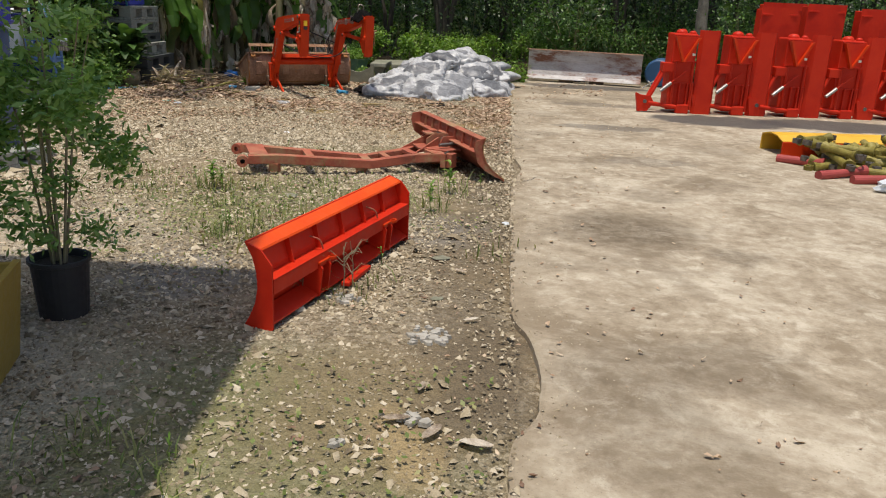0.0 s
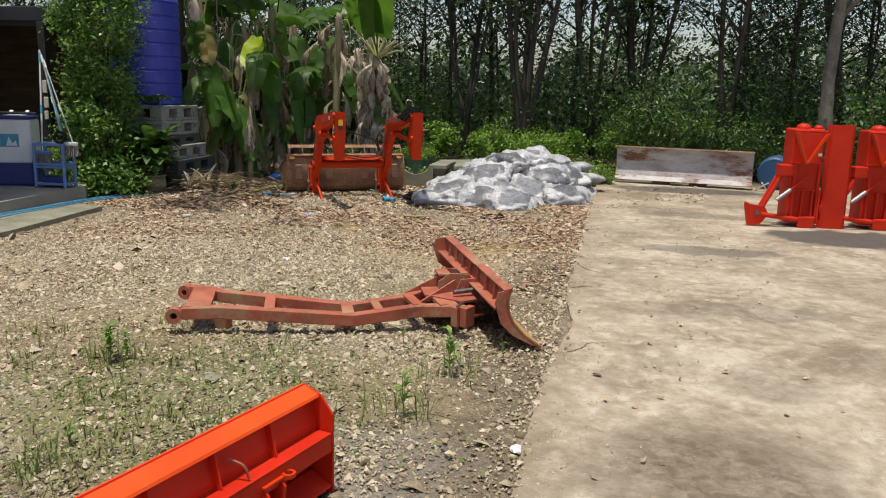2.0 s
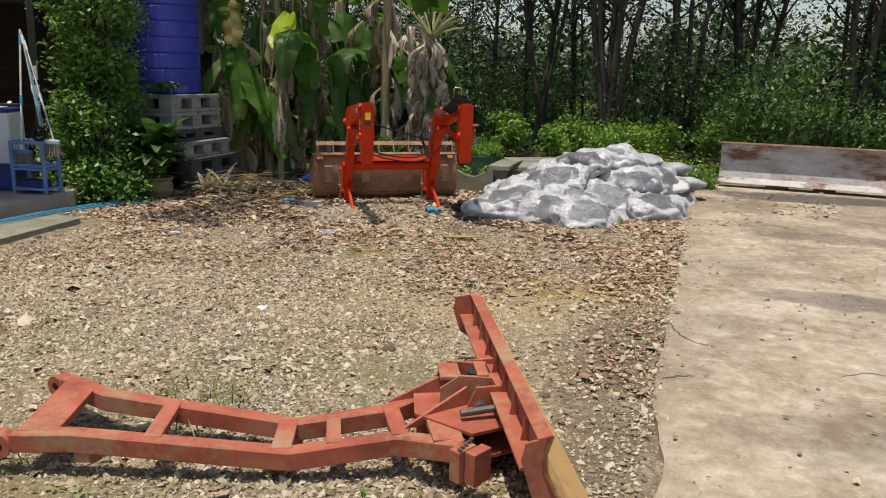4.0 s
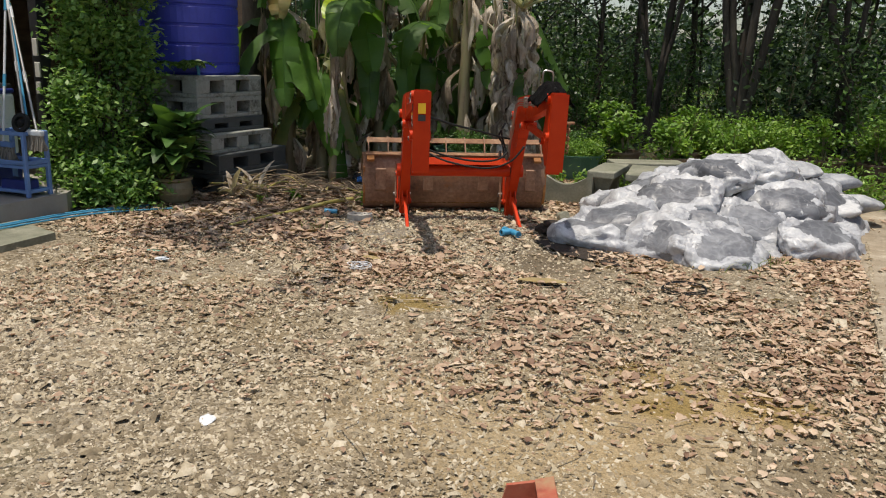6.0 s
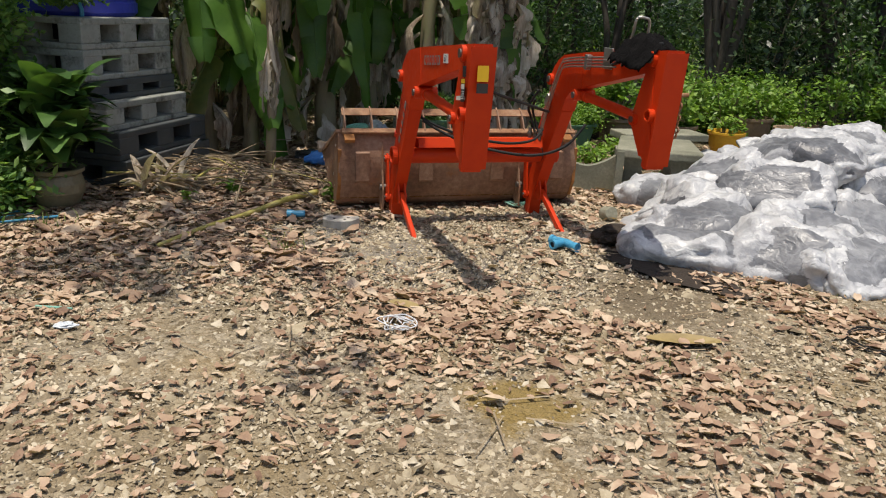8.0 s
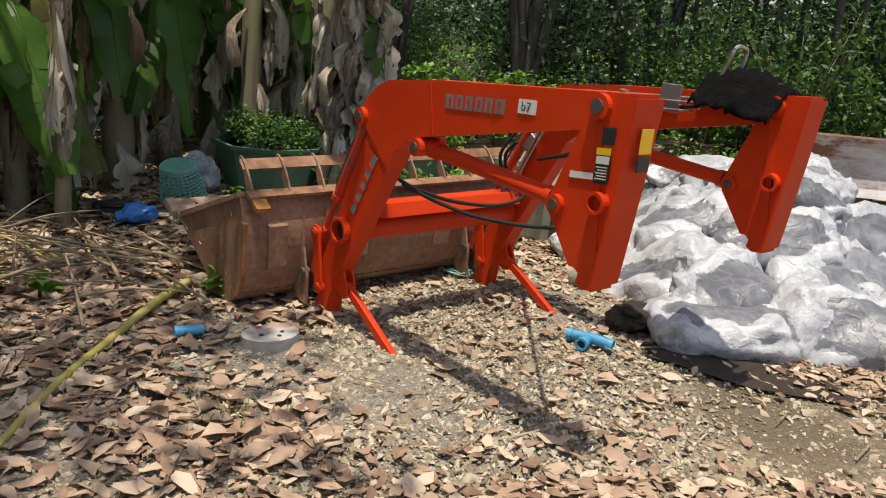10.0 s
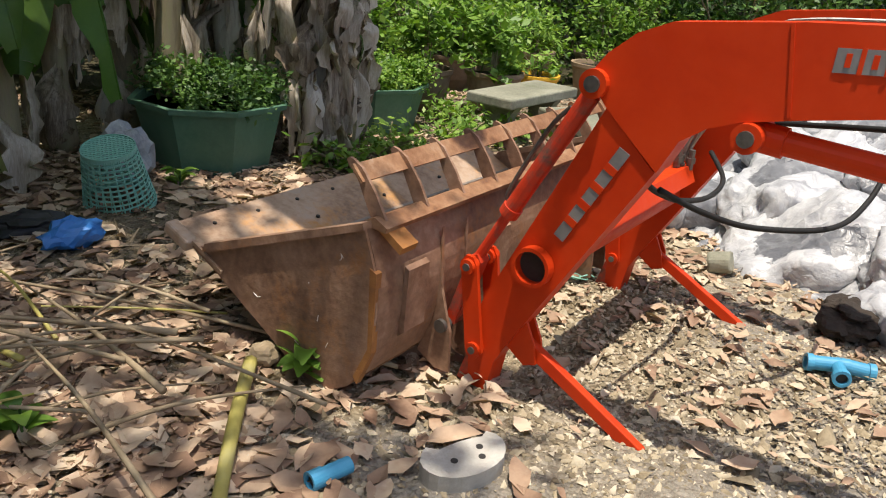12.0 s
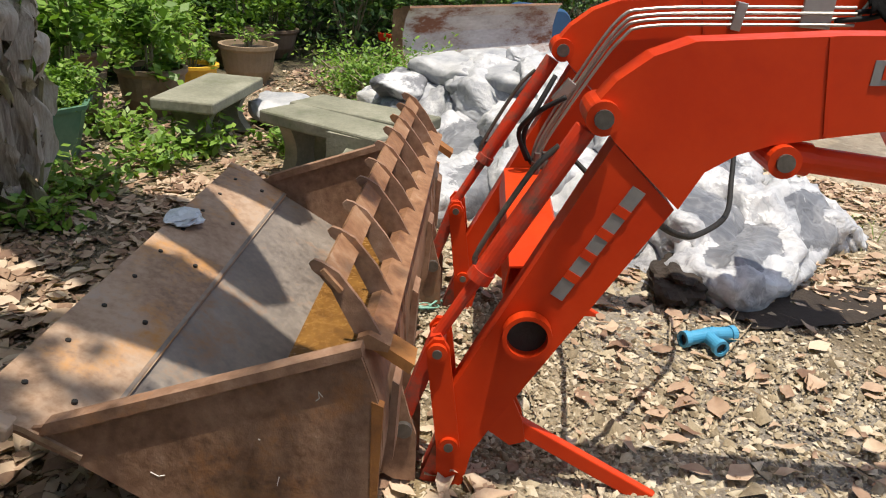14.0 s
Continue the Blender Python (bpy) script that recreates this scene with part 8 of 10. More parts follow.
# ---- blue drum on a pallet beside the veranda ----
def build_drum():
    pallet("plastic_pallet", pose(-3.30, 5.55, -0.01, 0, 0, -20), 0.85, 0.85, 0.16, M_PALLET, "grey plastic pallet under a blue drum")
    d = thing("water_drum", pose(-3.33, 5.68, 0.15), "faded grey-blue plastic drum with a bright blue tub on top", "drum")
    bm = B()
    lathe(bm, [(0.0, 0.0), (0.29, 0.0), (0.31, 0.03), (0.31, 0.30), (0.322, 0.32), (0.31, 0.34), (0.31, 0.68), (0.322, 0.70), (0.31, 0.72), (0.31, 0.98), (0.28, 1.03), (0.0, 1.03)], 32)
    part("shell", bm, M_DRUM, d, smooth=True)
    bm = B()
    lathe(bm, [(0.0, 1.032), (0.30, 1.032), (0.36, 1.05), (0.37, 1.075), (0.345, 1.08), (0.36, 1.50), (0.385, 1.52), (0.385, 1.54), (0.35, 1.54), (0.33, 1.09), (0.0, 1.09)], 32)
    part("tub", bm, M_TANK, d, "bright blue plastic tub")


M_DRUM = mat("faded_blue_plastic", [(0.06, 0.085, 0.16), (0.09, 0.12, 0.21), (0.13, 0.16, 0.25)], 3, 30, 0.3, (0.5, 0.7), 0.1, 40)
build_drum()
pot_plant("potted_plant", pose(-6.50, 10.0, 0.20), scaled(BOWL, 0.8, 2.5), M_DRUM, "variegated pale green plant in a grey-blue tub on the veranda", (0.55, 0.24, 800, 0.08, M_VARIEG), 77)


# ---- scraps of string and wire ----
def tangle(x, y, r, n, wire, material, name, label, category, seed):
    rng = random.Random(seed)
    t = thing(name, pose(x, y, 0.008), label, category)
    for k in range(n):
        pts = []
        a = rng.uniform(0, 6.28)
        for i in range(7):
            a += rng.uniform(0.5, 1.3)
            q = r * rng.uniform(0.3, 1.0)
            pts.append((q * math.cos(a), q * math.sin(a), rng.uniform(0.0, 0.03)))
        bm = B()
        pipe(bm, smooth_line(pts, 4), wire, 5)
        part("strand", bm, material, t)


tangle(-1.90, 13.08, 0.09, 7, 0.0025, M_BASKET, "green_string", "tangle of turquoise plastic string on dry leaves", "string", 1)
tangle(-1.94, 10.5, 0.10, 5, 0.003, M_WHITE, "white_string", "tangle of white string on the leaf litter", "string", 2)


def wire_coil(x, y, r):
    t = thing("wire_coil", pose(x, y, 0.012, 2, -3, 0), "loop of dark wire lying on the leaves", "wire")
    for k in range(2):
        bm = B()
        pipe(bm, [(r * (1 - 0.06 * k) * math.cos(a * 0.2618), r * 0.9 * math.sin(a * 0.2618) + 0.02 * k, 0.006 * k + 0.004 * math.sin(a)) for a in range(25)], 0.005, 6)
        part("turn", bm, M_RUBBER, t)


wire_coil(0.25, 11.19, 0.15)
s_ = thing("green_straw", pose(-3.48, 10.08, 0.012, 0, 0, 10), "short green plastic straw on the litter", "straw")
bm = B()
cyl(bm, (-0.09, 0, 0), (0.09, 0, 0.004), 0.006, seg=10)
part("tube", bm, M_BASKET, s_)
crumpled("paper_scrap", pose(-3.29, 9.93, 0.0, 0, 0, 20), (0.05, 0.03, 0.012), M_FILM, "pale blue crumpled paper scrap on the litter", "paper", 12.0, 0.4, 3)


# ---- banana plants ----
def banana_leaf(bm, base, ang, elev, L, W, droop, rng, tatter=0.5, early=0.0):
    n = 20
    d = Vector((math.cos(ang), math.sin(ang), 0))
    s = Vector((-d.y, d.x, 0))
    mids = []
    p = Vector(base)
    e = elev
    limp = -1.62 if early == 0 else rng.uniform(-1.60, -1.02)
    for i in range(n + 1):
        mids.append(p.copy())
        t = i / n
        p = p + (d * math.cos(e) + Vector((0, 0, math.sin(e)))) * (L / n)
        bend = (0.3 + 1.6 * t) if early == 0 else (3.0 if t < 0.33 else 0.02)
        e = max(e - droop * bend / n, limp)
    pipe(bm, mids, 0.014, 5, 0.004)
    twist = rng.uniform(-0.5, 0.5)
    for side in (1, -1):
        prev = None
        hang = rng.uniform(0.15, 0.55)

        def width(t):
            return W / 2 * max(0.04, math.sin(math.pi * min(1.0, 0.06 + 0.92 * t)) ** 0.5)

        def edge(i, t, hg):
            u = (mids[min(n, i + 1)] - mids[max(0, i - 1)]).normalized()
            q = (s * math.cos(twist * t) + u.cross(s) * math.sin(twist * t)).normalized()
            nn = q.cross(u).normalized()
            if nn.z > 0:
                nn = -nn
            if abs(nn.z) < 0.3 and nn.dot(d) > 0:
                nn = -nn
            w = width(t)
            wave = 0.025 * math.sin(t * 23 + side + ang * 3)
            return (mids[i] + q * side * w * 0.55 * math.cos(hg * 0.6) + nn * (w * 0.55 * math.sin(hg * 0.6) + wave * 0.4),
                    mids[i] + q * side * w * math.cos(hg) + nn * (w * math.sin(hg) + wave))
        for i in range(n):
            t0, t1 = i / n, (i + 1) / n
            if t0 < 0.12:
                continue
            if rng.random() < tatter:
                prev = None
                hang = rng.uniform(0.05, 0.85)
            if prev:
                a1, a2 = prev
            else:
                e1, e2 = edge(i, t0, hang)
                a1, a2 = bm.verts.new(e1), bm.verts.new(e2)
            e1, e2 = edge(i + 1, t1, hang)
            b1, b2 = bm.verts.new(e1), bm.verts.new(e2 + Vector((0, 0, -0.015)))
            m0, m1 = bm.verts.new(mids[i]), bm.verts.new(mids[i + 1])
            bm.faces.new((m0, m1, b1, a1))
            bm.faces.new((a1, b1, b2, a2))
            prev = (b1, b2)


def dry_leaf(bm, base, ang, out, down, W, rng):
    """A withered leaf that hangs limp: one or two long strips with soft lengthwise folds and torn tips."""
    for strip in range(rng.choice((1, 2, 2))):
        n = 13
        aa = ang + rng.uniform(-0.5, 0.5)
        d = Vector((math.cos(aa), math.sin(aa), 0))
        s = Vector((-d.y, d.x, 0))
        rows = []
        a0, tw = rng.uniform(-0.9, 0.9), rng.uniform(-1.5, 1.5)
        ph = rng.uniform(0, 60)
        swing = rng.uniform(-0.12, 0.12)
        L = down * rng.uniform(0.7, 1.0)
        W1 = W * rng.uniform(0.6, 1.1)
        deep = rng.uniform(0.25, 0.6) * rng.choice((-1, 1))
        notch = [rng.choice((0.2, 0.1, 0.0, 0.0, -0.5)) for q in range(5)]
        for i in range(n + 1):
            t = i / n
            p = Vector(base) + d * (out * math.sin(min(1, t * 2.2) * 1.57) * (1 - 0.25 * t)) + s * (swing * t * L + 0.012 * math.sin(t * 7 + ph)) + Vector((0, 0, -L * t))
            w = W1 * (0.14 + 0.86 * min(1, t * 2.4)) * (1 - 0.7 * max(0, t - 0.72) / 0.28)
            a = a0 + tw * t + 0.4 * noise.noise(Vector((t * 3, ph, 4)))
            x = s * math.cos(a) + d * math.sin(a)
            o = d * math.cos(a) - s * math.sin(a)
            row = []
            for k in range(7):
                f = k / 6 - 0.5
                jag = 1 + (0.25 * noise.noise(Vector((t * 9, ph + k, 2))) + notch[(i + k) % 5] * min(1, t * 3)) if k in (0, 6) else 1.0
                fold = deep * w * (0.5 - abs(f) * 2) + 0.10 * w * math.sin(f * 13 + ph + t * 3)
                row.append(bm.verts.new(p + x * (w * f * jag) + o * fold + Vector((0, 0, 0.05 * noise.noise(Vector((f * 5, ph, t * 2)))))))
            rows.append(row)
        for i, (a, b) in enumerate(zip(rows, rows[1:])):
            for k in range(6):
                if i > n - 4 and k in (0, 2, 5) and rng.random() < 0.45:
                    continue
                bm.faces.new((a[k], a[k + 1], b[k + 1], b[k]))


def stalk_string(bm, top, ang, out, z1, rng):
    d = Vector((math.cos(ang), math.sin(ang), 0))
    t = Vector(top)
    e = Vector((t.x, t.y, 0)) + d * out + Vector((rng.uniform(-0.03, 0.03), rng.uniform(-0.03, 0.03), z1))
    pipe(bm, smooth_line([t, t + d * out * 0.75 + Vector((0, 0, 0.05)), t + d * out * 1.05 + Vector((0, 0, -0.2)), e.lerp(t + d * out, 0.4), e], 3), 0.010, 5, 0.005)
    return e


def banana(x, y, h, r, greens, dries, seed, label, hangs=0, wrap=0, yellow=0.15):
    rng = random.Random(seed)
    p = thing("banana_plant", pose(x, y, -0.02), label, "banana plant", "banana clump")
    lean = Vector((rng.uniform(-0.22, 0.22), rng.uniform(-0.15, 0.15), 0))
    bm = B()
    pts = [Vector((0, 0, 0)) + lean * t * t + Vector((0, 0, h * t)) for t in (0, 0.15, 0.35, 0.6, 0.85, 1.0)]
    pipe(bm, smooth_line(pts, 3), r, 14, r * 0.5)
    wobble(bm, 0.025, 7, seed)
    part("stem", bm, M_DRY if wrap > 30 else M_STEM, p, smooth=True)
    top = pts[-1]
    for k in range(greens):
        a = 2.4 * k + rng.uniform(-0.4, 0.4)
        bm = B()
        low = k % 3 == 2
        if not low:
            # the crowns lean to the back, away from the open yard
            a = math.atan2(abs(math.sin(a)), -abs(math.cos(a)) if math.cos(a) > 0.3 or math.cos(a) < 0 else math.cos(a))
        base = top + Vector((0, 0, -0.05)) if not low else pts[3]
        banana_leaf(bm, base, a, rng.uniform(0.7, 1.25) if not low else rng.uniform(0.3, 0.8), rng.uniform(1.6, 2.3), rng.uniform(0.40, 0.54), rng.uniform(2.0, 3.0), rng, 0.33)
        part("leaf", bm, M_BANANA if not (low and k % 4 == 1) else M_BANANA_YELLOW, p, smooth=True)
    for k in range(hangs):
        a = rng.uniform(-2.9, 0.4)
        t = rng.uniform(0.5, 0.98)
        bm = B()
        banana_leaf(bm, lean * t * t + Vector((0, 0, h * t)), a, rng.uniform(0.3, 0.9), rng.uniform(0.8, 1.5), rng.uniform(0.30, 0.54), rng.uniform(2.0, 2.5), rng, 0.22, 1.0)
        tone = rng.random()
        part("leaf", bm, M_BANANA_YELLOW if tone < yellow else M_BANANA_LIT if tone < yellow + 0.35 else M_BANANA, p, smooth=True)
    for k in range(min(4, hangs)):
        a, t = rng.uniform(-2.9, 0.4), rng.uniform(0.55, 0.9)
        q = Vector((math.cos(a), math.sin(a), 0))
        p0 = lean * t * t + Vector((0, 0, h * t))
        bm = B()
        pipe(bm, smooth_line([p0 - Vector((0, 0, 0.35)), p0 + q * 0.06, p0 + q * rng.uniform(0.15, 0.35) + Vector((0, 0, rng.uniform(0.4, 0.8)))], 4), 0.020, 6, 0.010)
        part("leaf_stalk", bm, M_STALK, p, "pale leaf stalk")
    for k in range(dries):
        a = rng.uniform(0, 6.28)
        bm = B()
        z1 = rng.uniform(0.35, 0.85) * h
        e = stalk_string(bm, lean * 0.8 + Vector((0, 0, h * rng.uniform(0.86, 1.0))), a, rng.uniform(0.10, 0.30), z1, rng)
        for j in range(rng.choice((1, 2, 2))):
            dry_leaf(bm, e, a + rng.uniform(-0.8, 0.8), rng.uniform(0.0, 0.05), rng.uniform(0.35, 0.75) * min(1.0, z1), rng.uniform(0.10, 0.22), rng)
        part("dry_leaf", bm, M_DRY, p, "dry leaf hanging on its stalk", smooth=True)
    for k in range(wrap):
        a = rng.uniform(0, 6.28)
        z0 = 0.25 + (h - 0.35) * ((k + 0.5) / wrap) ** 0.9
        bm = B()
        down = min(z0 - 0.02, rng.uniform(0.35, 0.8))
        dry_leaf(bm, lean * (z0 / h) ** 2 + Vector((math.cos(a) * r * 0.95, math.sin(a) * r * 0.95, z0)), a, rng.uniform(0.05, 0.26), down, rng.uniform(0.12, 0.24), rng)
        part("dry_leaf", bm, M_DRY, p, "curled dry leaf along the stem", smooth=True)
    return p


hero = banana(-2.50, 15.10, 2.25, 0.09, 0, 12, 1, "banana plant wrapped in grey hanging dry leaves", 1, 72)
hero_rng = random.Random(12)
# two long leaves added and aimed to cast shade into the bucket
for k, (ang, L) in enumerate(((-1.62, 2.8), (-1.33, 2.3))):
    bm = B()
    banana_leaf(bm, (0, 0, 2.2), ang, 0.95, L, 0.66, 1.35, random.Random(k + 40), 0.06)
    part("leaf", bm, M_BANANA, hero, "long arching green leaf added to shade the bucket", smooth=True)
for k in range(13):
    bm = B()
    a, e = hero_rng.uniform(0, 6.28), hero_rng.uniform(0.25, 1.2)
    q = Vector((math.cos(a) * math.cos(e), math.sin(a) * math.cos(e), math.sin(e)))
    L = hero_rng.uniform(0.45, 0.85)
    pipe(bm, smooth_line([Vector((0, 0, 2.12)), Vector((0, 0, 2.15)) + q * L * 0.6, Vector((0, 0, 2.12)) + q * L], 3), 0.022, 6, 0.011)
    part("leaf_stalk", bm, M_STALK, hero, "bare pale green leaf stalk")
for k in range(26):
    bm = B()
    a, z0 = hero_rng.uniform(0, 6.28), 0.55 + 1.5 * (k / 26)
    dry_leaf(bm, (0.09 * math.cos(a), 0.09 * math.sin(a), z0), a, hero_rng.uniform(0.08, 0.24), hero_rng.uniform(0.30, 0.55), hero_rng.uniform(0.16, 0.28), hero_rng)
    part("dry_leaf", bm, M_DRY, hero, "broad torn dry leaf flaring from the stem", smooth=True)
banana(-2.95, 15.70, 2.3, 0.11, 0, 9, 21, "banana stem hung with grey leaves beside the tub", 1, 34)
banana(-4.75, 14.55, 2.7, 0.12, 3, 3, 2, "banana plant with broad torn green leaves", 4, 14)
wide = banana(-4.20, 14.70, 2.9, 0.12, 3, 4, 3, "banana plant with green and dry leaves", 4, 16)
# another added leaf, turned so its shadow falls on the bucket floor
bm = B()
banana_leaf(bm, (0, 0, 2.85), -1.01, 0.7, 3.1, 0.78, 1.2, random.Random(71), 0.05)
part("leaf", bm, M_BANANA, wide, "long arching green leaf added to shade the bucket", smooth=True)
banana(-3.60, 15.65, 2.6, 0.12, 3, 6, 4, "banana plant with dry leaves along its stem", 4, 8)
banana(-5.35, 15.0, 2.6, 0.13, 2, 3, 5, "banana plant behind the pallets", 4, 2)
banana(-3.15, 16.45, 2.8, 0.13, 2, 4, 6, "tall banana plant with split leaves", 6, 3)
banana(-4.45, 16.1, 2.8, 0.14, 2, 7, 8, "tall banana plant deep in the clump", 4, 6)
banana(-3.95, 15.35, 1.9, 0.08, 2, 3, 9, "young banana plant with drooping leaves", 3, 4)
front = banana(-4.45, 14.20, 2.6, 0.08, 1, 9, 14, "slim banana plant with wide leaves over the trash heap", 0, 20)
for k, (dx, dy, z, a, L, W) in enumerate(((0.36, 0.45, 1.62, -0.35, 1.42, 0.27), (0.12, 0.30, 1.75, -0.9, 1.25, 0.30), (-0.20, 0.1, 1.5, -1.6, 1.2, 0.30))):
    bm = B()
    banana_leaf(bm, (dx, dy, z), a, 0.35, L, W, 2.05, random.Random(k + 60), 0.10, 1.0)
    part("leaf", bm, M_BANANA_LIT if k == 0 else M_BANANA, front, "drooping green leaf", smooth=True)
banana(-5.9, 16.2, 2.9, 0.15, 2, 6, 10, "banana plant in the shade behind the tank", 4, 4)
banana(-4.62, 13.95, 1.5, 0.08, 2, 3, 18, "low banana plant with yellowing leaves beside the pallets", 5, 3, 0.6)


banana(-3.0, 16.9, 1.5, 0.07, 4, 1, 51, "young banana plant with lit green leaves behind the tub", 7, 1, 0.0)
banana(-4.0, 17.1, 1.7, 0.08, 3, 2, 52, "young banana plant with lit green leaves beyond the clump", 7, 1, 0.1)


def over_leaf(x, y, z, ang, L, W, seed):
    bm = B()
    banana_leaf(bm, (0, 0, 0), ang, 0.35, L, W, 0.9, random.Random(seed), 0.15)
    return bm


tall = banana(-4.95, 13.75, 3.3, 0.09, 0, 4, 31, "tall banana plant hung with dry leaves beside the pallets", 4, 8)
for k, (ang, L) in enumerate(((2.2, 1.8), (3.4, 1.8), (0.9, 1.6))):
    part("leaf", over_leaf(0, 0, 0, ang, L, 0.62, k), M_BANANA, tall, smooth=True).matrix_world = pose(-4.95, 13.75, 3.25)
banana(-3.35, 15.35, 2.9, 0.10, 0, 6, 33, "banana plant with broad leaves over the loader bucket", 1, 14)


def young_leaf():
    y = thing("banana_sucker", pose(-4.24, 13.60, -0.02), "slender banana sucker with a glowing yellow-green leaf", "banana plant", "banana clump")
    bm = B()
    pipe(bm, smooth_line([(0, 0, 0), (0.03, 0.0, 0.8), (0.0, 0.02, 1.5), (-0.02, 0.0, 1.92)], 4), 0.05, 10, 0.018)
    part("stem", bm, M_STEM, y, smooth=True)
    bm = B()
    rows = []
    for i in range(11):
        t = i / 10
        w = 0.19 * math.sin(math.pi * (0.10 + 0.82 * t)) ** 0.6
        row = []
        for k in range(5):
            f = k / 2 - 1
            row.append(bm.verts.new((-0.02 + w * f + 0.05 * t, 0.30 * t + 0.014 * math.sin(9 * t + 3 * f), 1.86 + 0.50 * t + 0.05 * abs(f) + 0.012 * math.sin(13 * t + k))))
        rows.append(row)
    for a, b in zip(rows, rows[1:]):
        for k in range(4):
            bm.faces.new((a[k], a[k + 1], b[k + 1], b[k]))
    part("leaf", bm, M_LIME, y, "yellow-green young leaf", smooth=True)
    rng = random.Random(4)
    for k in range(7):
        bm = B()
        dry_leaf(bm, (0, 0, 1.75 - 0.14 * k), rng.uniform(0, 6.28), 0.08, rng.uniform(0.4, 0.8), 0.10, rng)
        part("dry_leaf", bm, M_DRY, y, smooth=True)


young_leaf()


# ---- climbing vine and fern ----
def build_vine():
    v = thing("climbing_vine", pose(-5.52, 11.55, 0), "dense green climbing vine that covers a post", "vine")
    rng = np.random.default_rng(8)
    n = 300
    zc = rng.uniform(0.0, 3.4, n)
    a = rng.uniform(0, 2 * np.pi, n)
    r = (0.44 + 0.10 * np.sin(zc * 3) + 0.16 * np.exp(-zc * 1.4)) * np.sqrt(rng.uniform(0.3, 1, n))
    c = np.stack([r * np.cos(a), r * np.sin(a), zc], axis=1)
    low = rng.uniform(0, 1, size=(44, 3)) * np.array((0.75, 0.5, 0.5)) + np.array((0.0, -0.55, 0.02))
    c = np.concatenate([c, low])
    quads("foliage", leaf_cloud(clumps(c, 0.22, 84, rng), 0.068, rng, 0.7, 0.55), M_LEAF_VINE, 4, v)
    for k in range(7):
        bm = B()
        aa = k * 0.9
        pipe(bm, smooth_line([(0.12 * math.cos(aa + t * 0.8), 0.12 * math.sin(aa + t * 0.8), t * 0.5 - 0.05) for t in range(8)], 3), 0.012, 6)
        part("stem", bm, M_BARK, v)


build_vine()


def build_fern(m, L, n, seed, label):
    f = thing("fern", m, label, "fern")
    rng = random.Random(seed)
    for k in range(n):
        bm = B()
        a = 2 * math.pi * k / n + rng.uniform(-0.3, 0.3)
        d = Vector((math.cos(a), math.sin(a), 0))
        s = Vector((-d.y, d.x, 0))
        l = L * rng.uniform(0.7, 1.1)
        pts = [d * (l * t * 0.8) + Vector((0, 0, l * (0.9 * t - 0.75 * t * t))) for t in [i / 12 for i in range(13)]]
        pipe(bm, pts, 0.004, 4, 0.002)
        for i in range(2, 13):
            w = l * 0.24 * math.sin(math.pi * i / 13.5)
            for sd in (1, -1):
                q = pts[i]
                bm.faces.new((bm.verts.new(q), bm.verts.new(q + s * sd * w * 0.5 + d * 0.03 + Vector((0, 0, 0.01))), bm.verts.new(q + s * sd * w + d * 0.015 - Vector((0, 0, 0.02))), bm.verts.new(q + s * sd * w * 0.5 - d * 0.008)))
        part("frond", bm, M_LEAF, f)


build_fern(pose(-5.12, 12.18, 1.28), 0.40, 9, 3, "green fern growing beside the water tank")
build_fern(pose(-5.25, 11.35, 0.0), 0.42, 9, 5, "green fern at the foot of the vine")


# ---- trees ----
def build_shade_tree():
    p = thing("shade_tree", pose(-5.85, 14.2, -0.02), "brown-trunked tree behind the tank with an unseen crown added for shade", "tree")
    bm = B()
    pipe(bm, [(0.02 * math.sin(i), 0.02 * math.cos(i), i * 0.3) for i in range(18)], 0.16, 14, 0.12)
    for e in ((1.9, -4.0, 6.2), (2.6, -3.2, 6.3), (1.0, -3.6, 6.0), (-1.5, -1.0, 6.6)):
        v = Vector(e)
        pipe(bm, smooth_line([(0, 0, 4.9), v * 0.5 + Vector((0, 0, 2.8)), v], 4), 0.07, 8, 0.02)
    wobble(bm, 0.02, 6)
    part("trunk", bm, M_BARK, p, smooth=True)
    rng = np.random.default_rng(91)
    # unseen leaf clusters, each placed to cast dappled shade on a spot below
    c = rng.normal(size=(44, 3)) * np.array((0.65, 0.65, 0.22)) + np.array((1.85, -3.75, 6.1))
    c2 = rng.normal(size=(13, 3)) * np.array((0.66, 0.42, 0.2)) + np.array((2.45, -0.95, 6.1))
    c3 = rng.normal(size=(8, 3)) * np.array((0.30, 0.30, 0.2)) + np.array((1.77, -2.50, 6.0))
    c4 = rng.normal(size=(15, 3)) * np.array((0.36, 0.36, 0.2)) + np.array((1.97, -1.62, 6.1))
    quads("crown", leaf_cloud(clumps(np.concatenate([c, c2, c3, c4]), 0.30, 26, rng), 0.13, rng, 0.7, 0.5), M_LEAF, 4, p)


build_shade_tree()


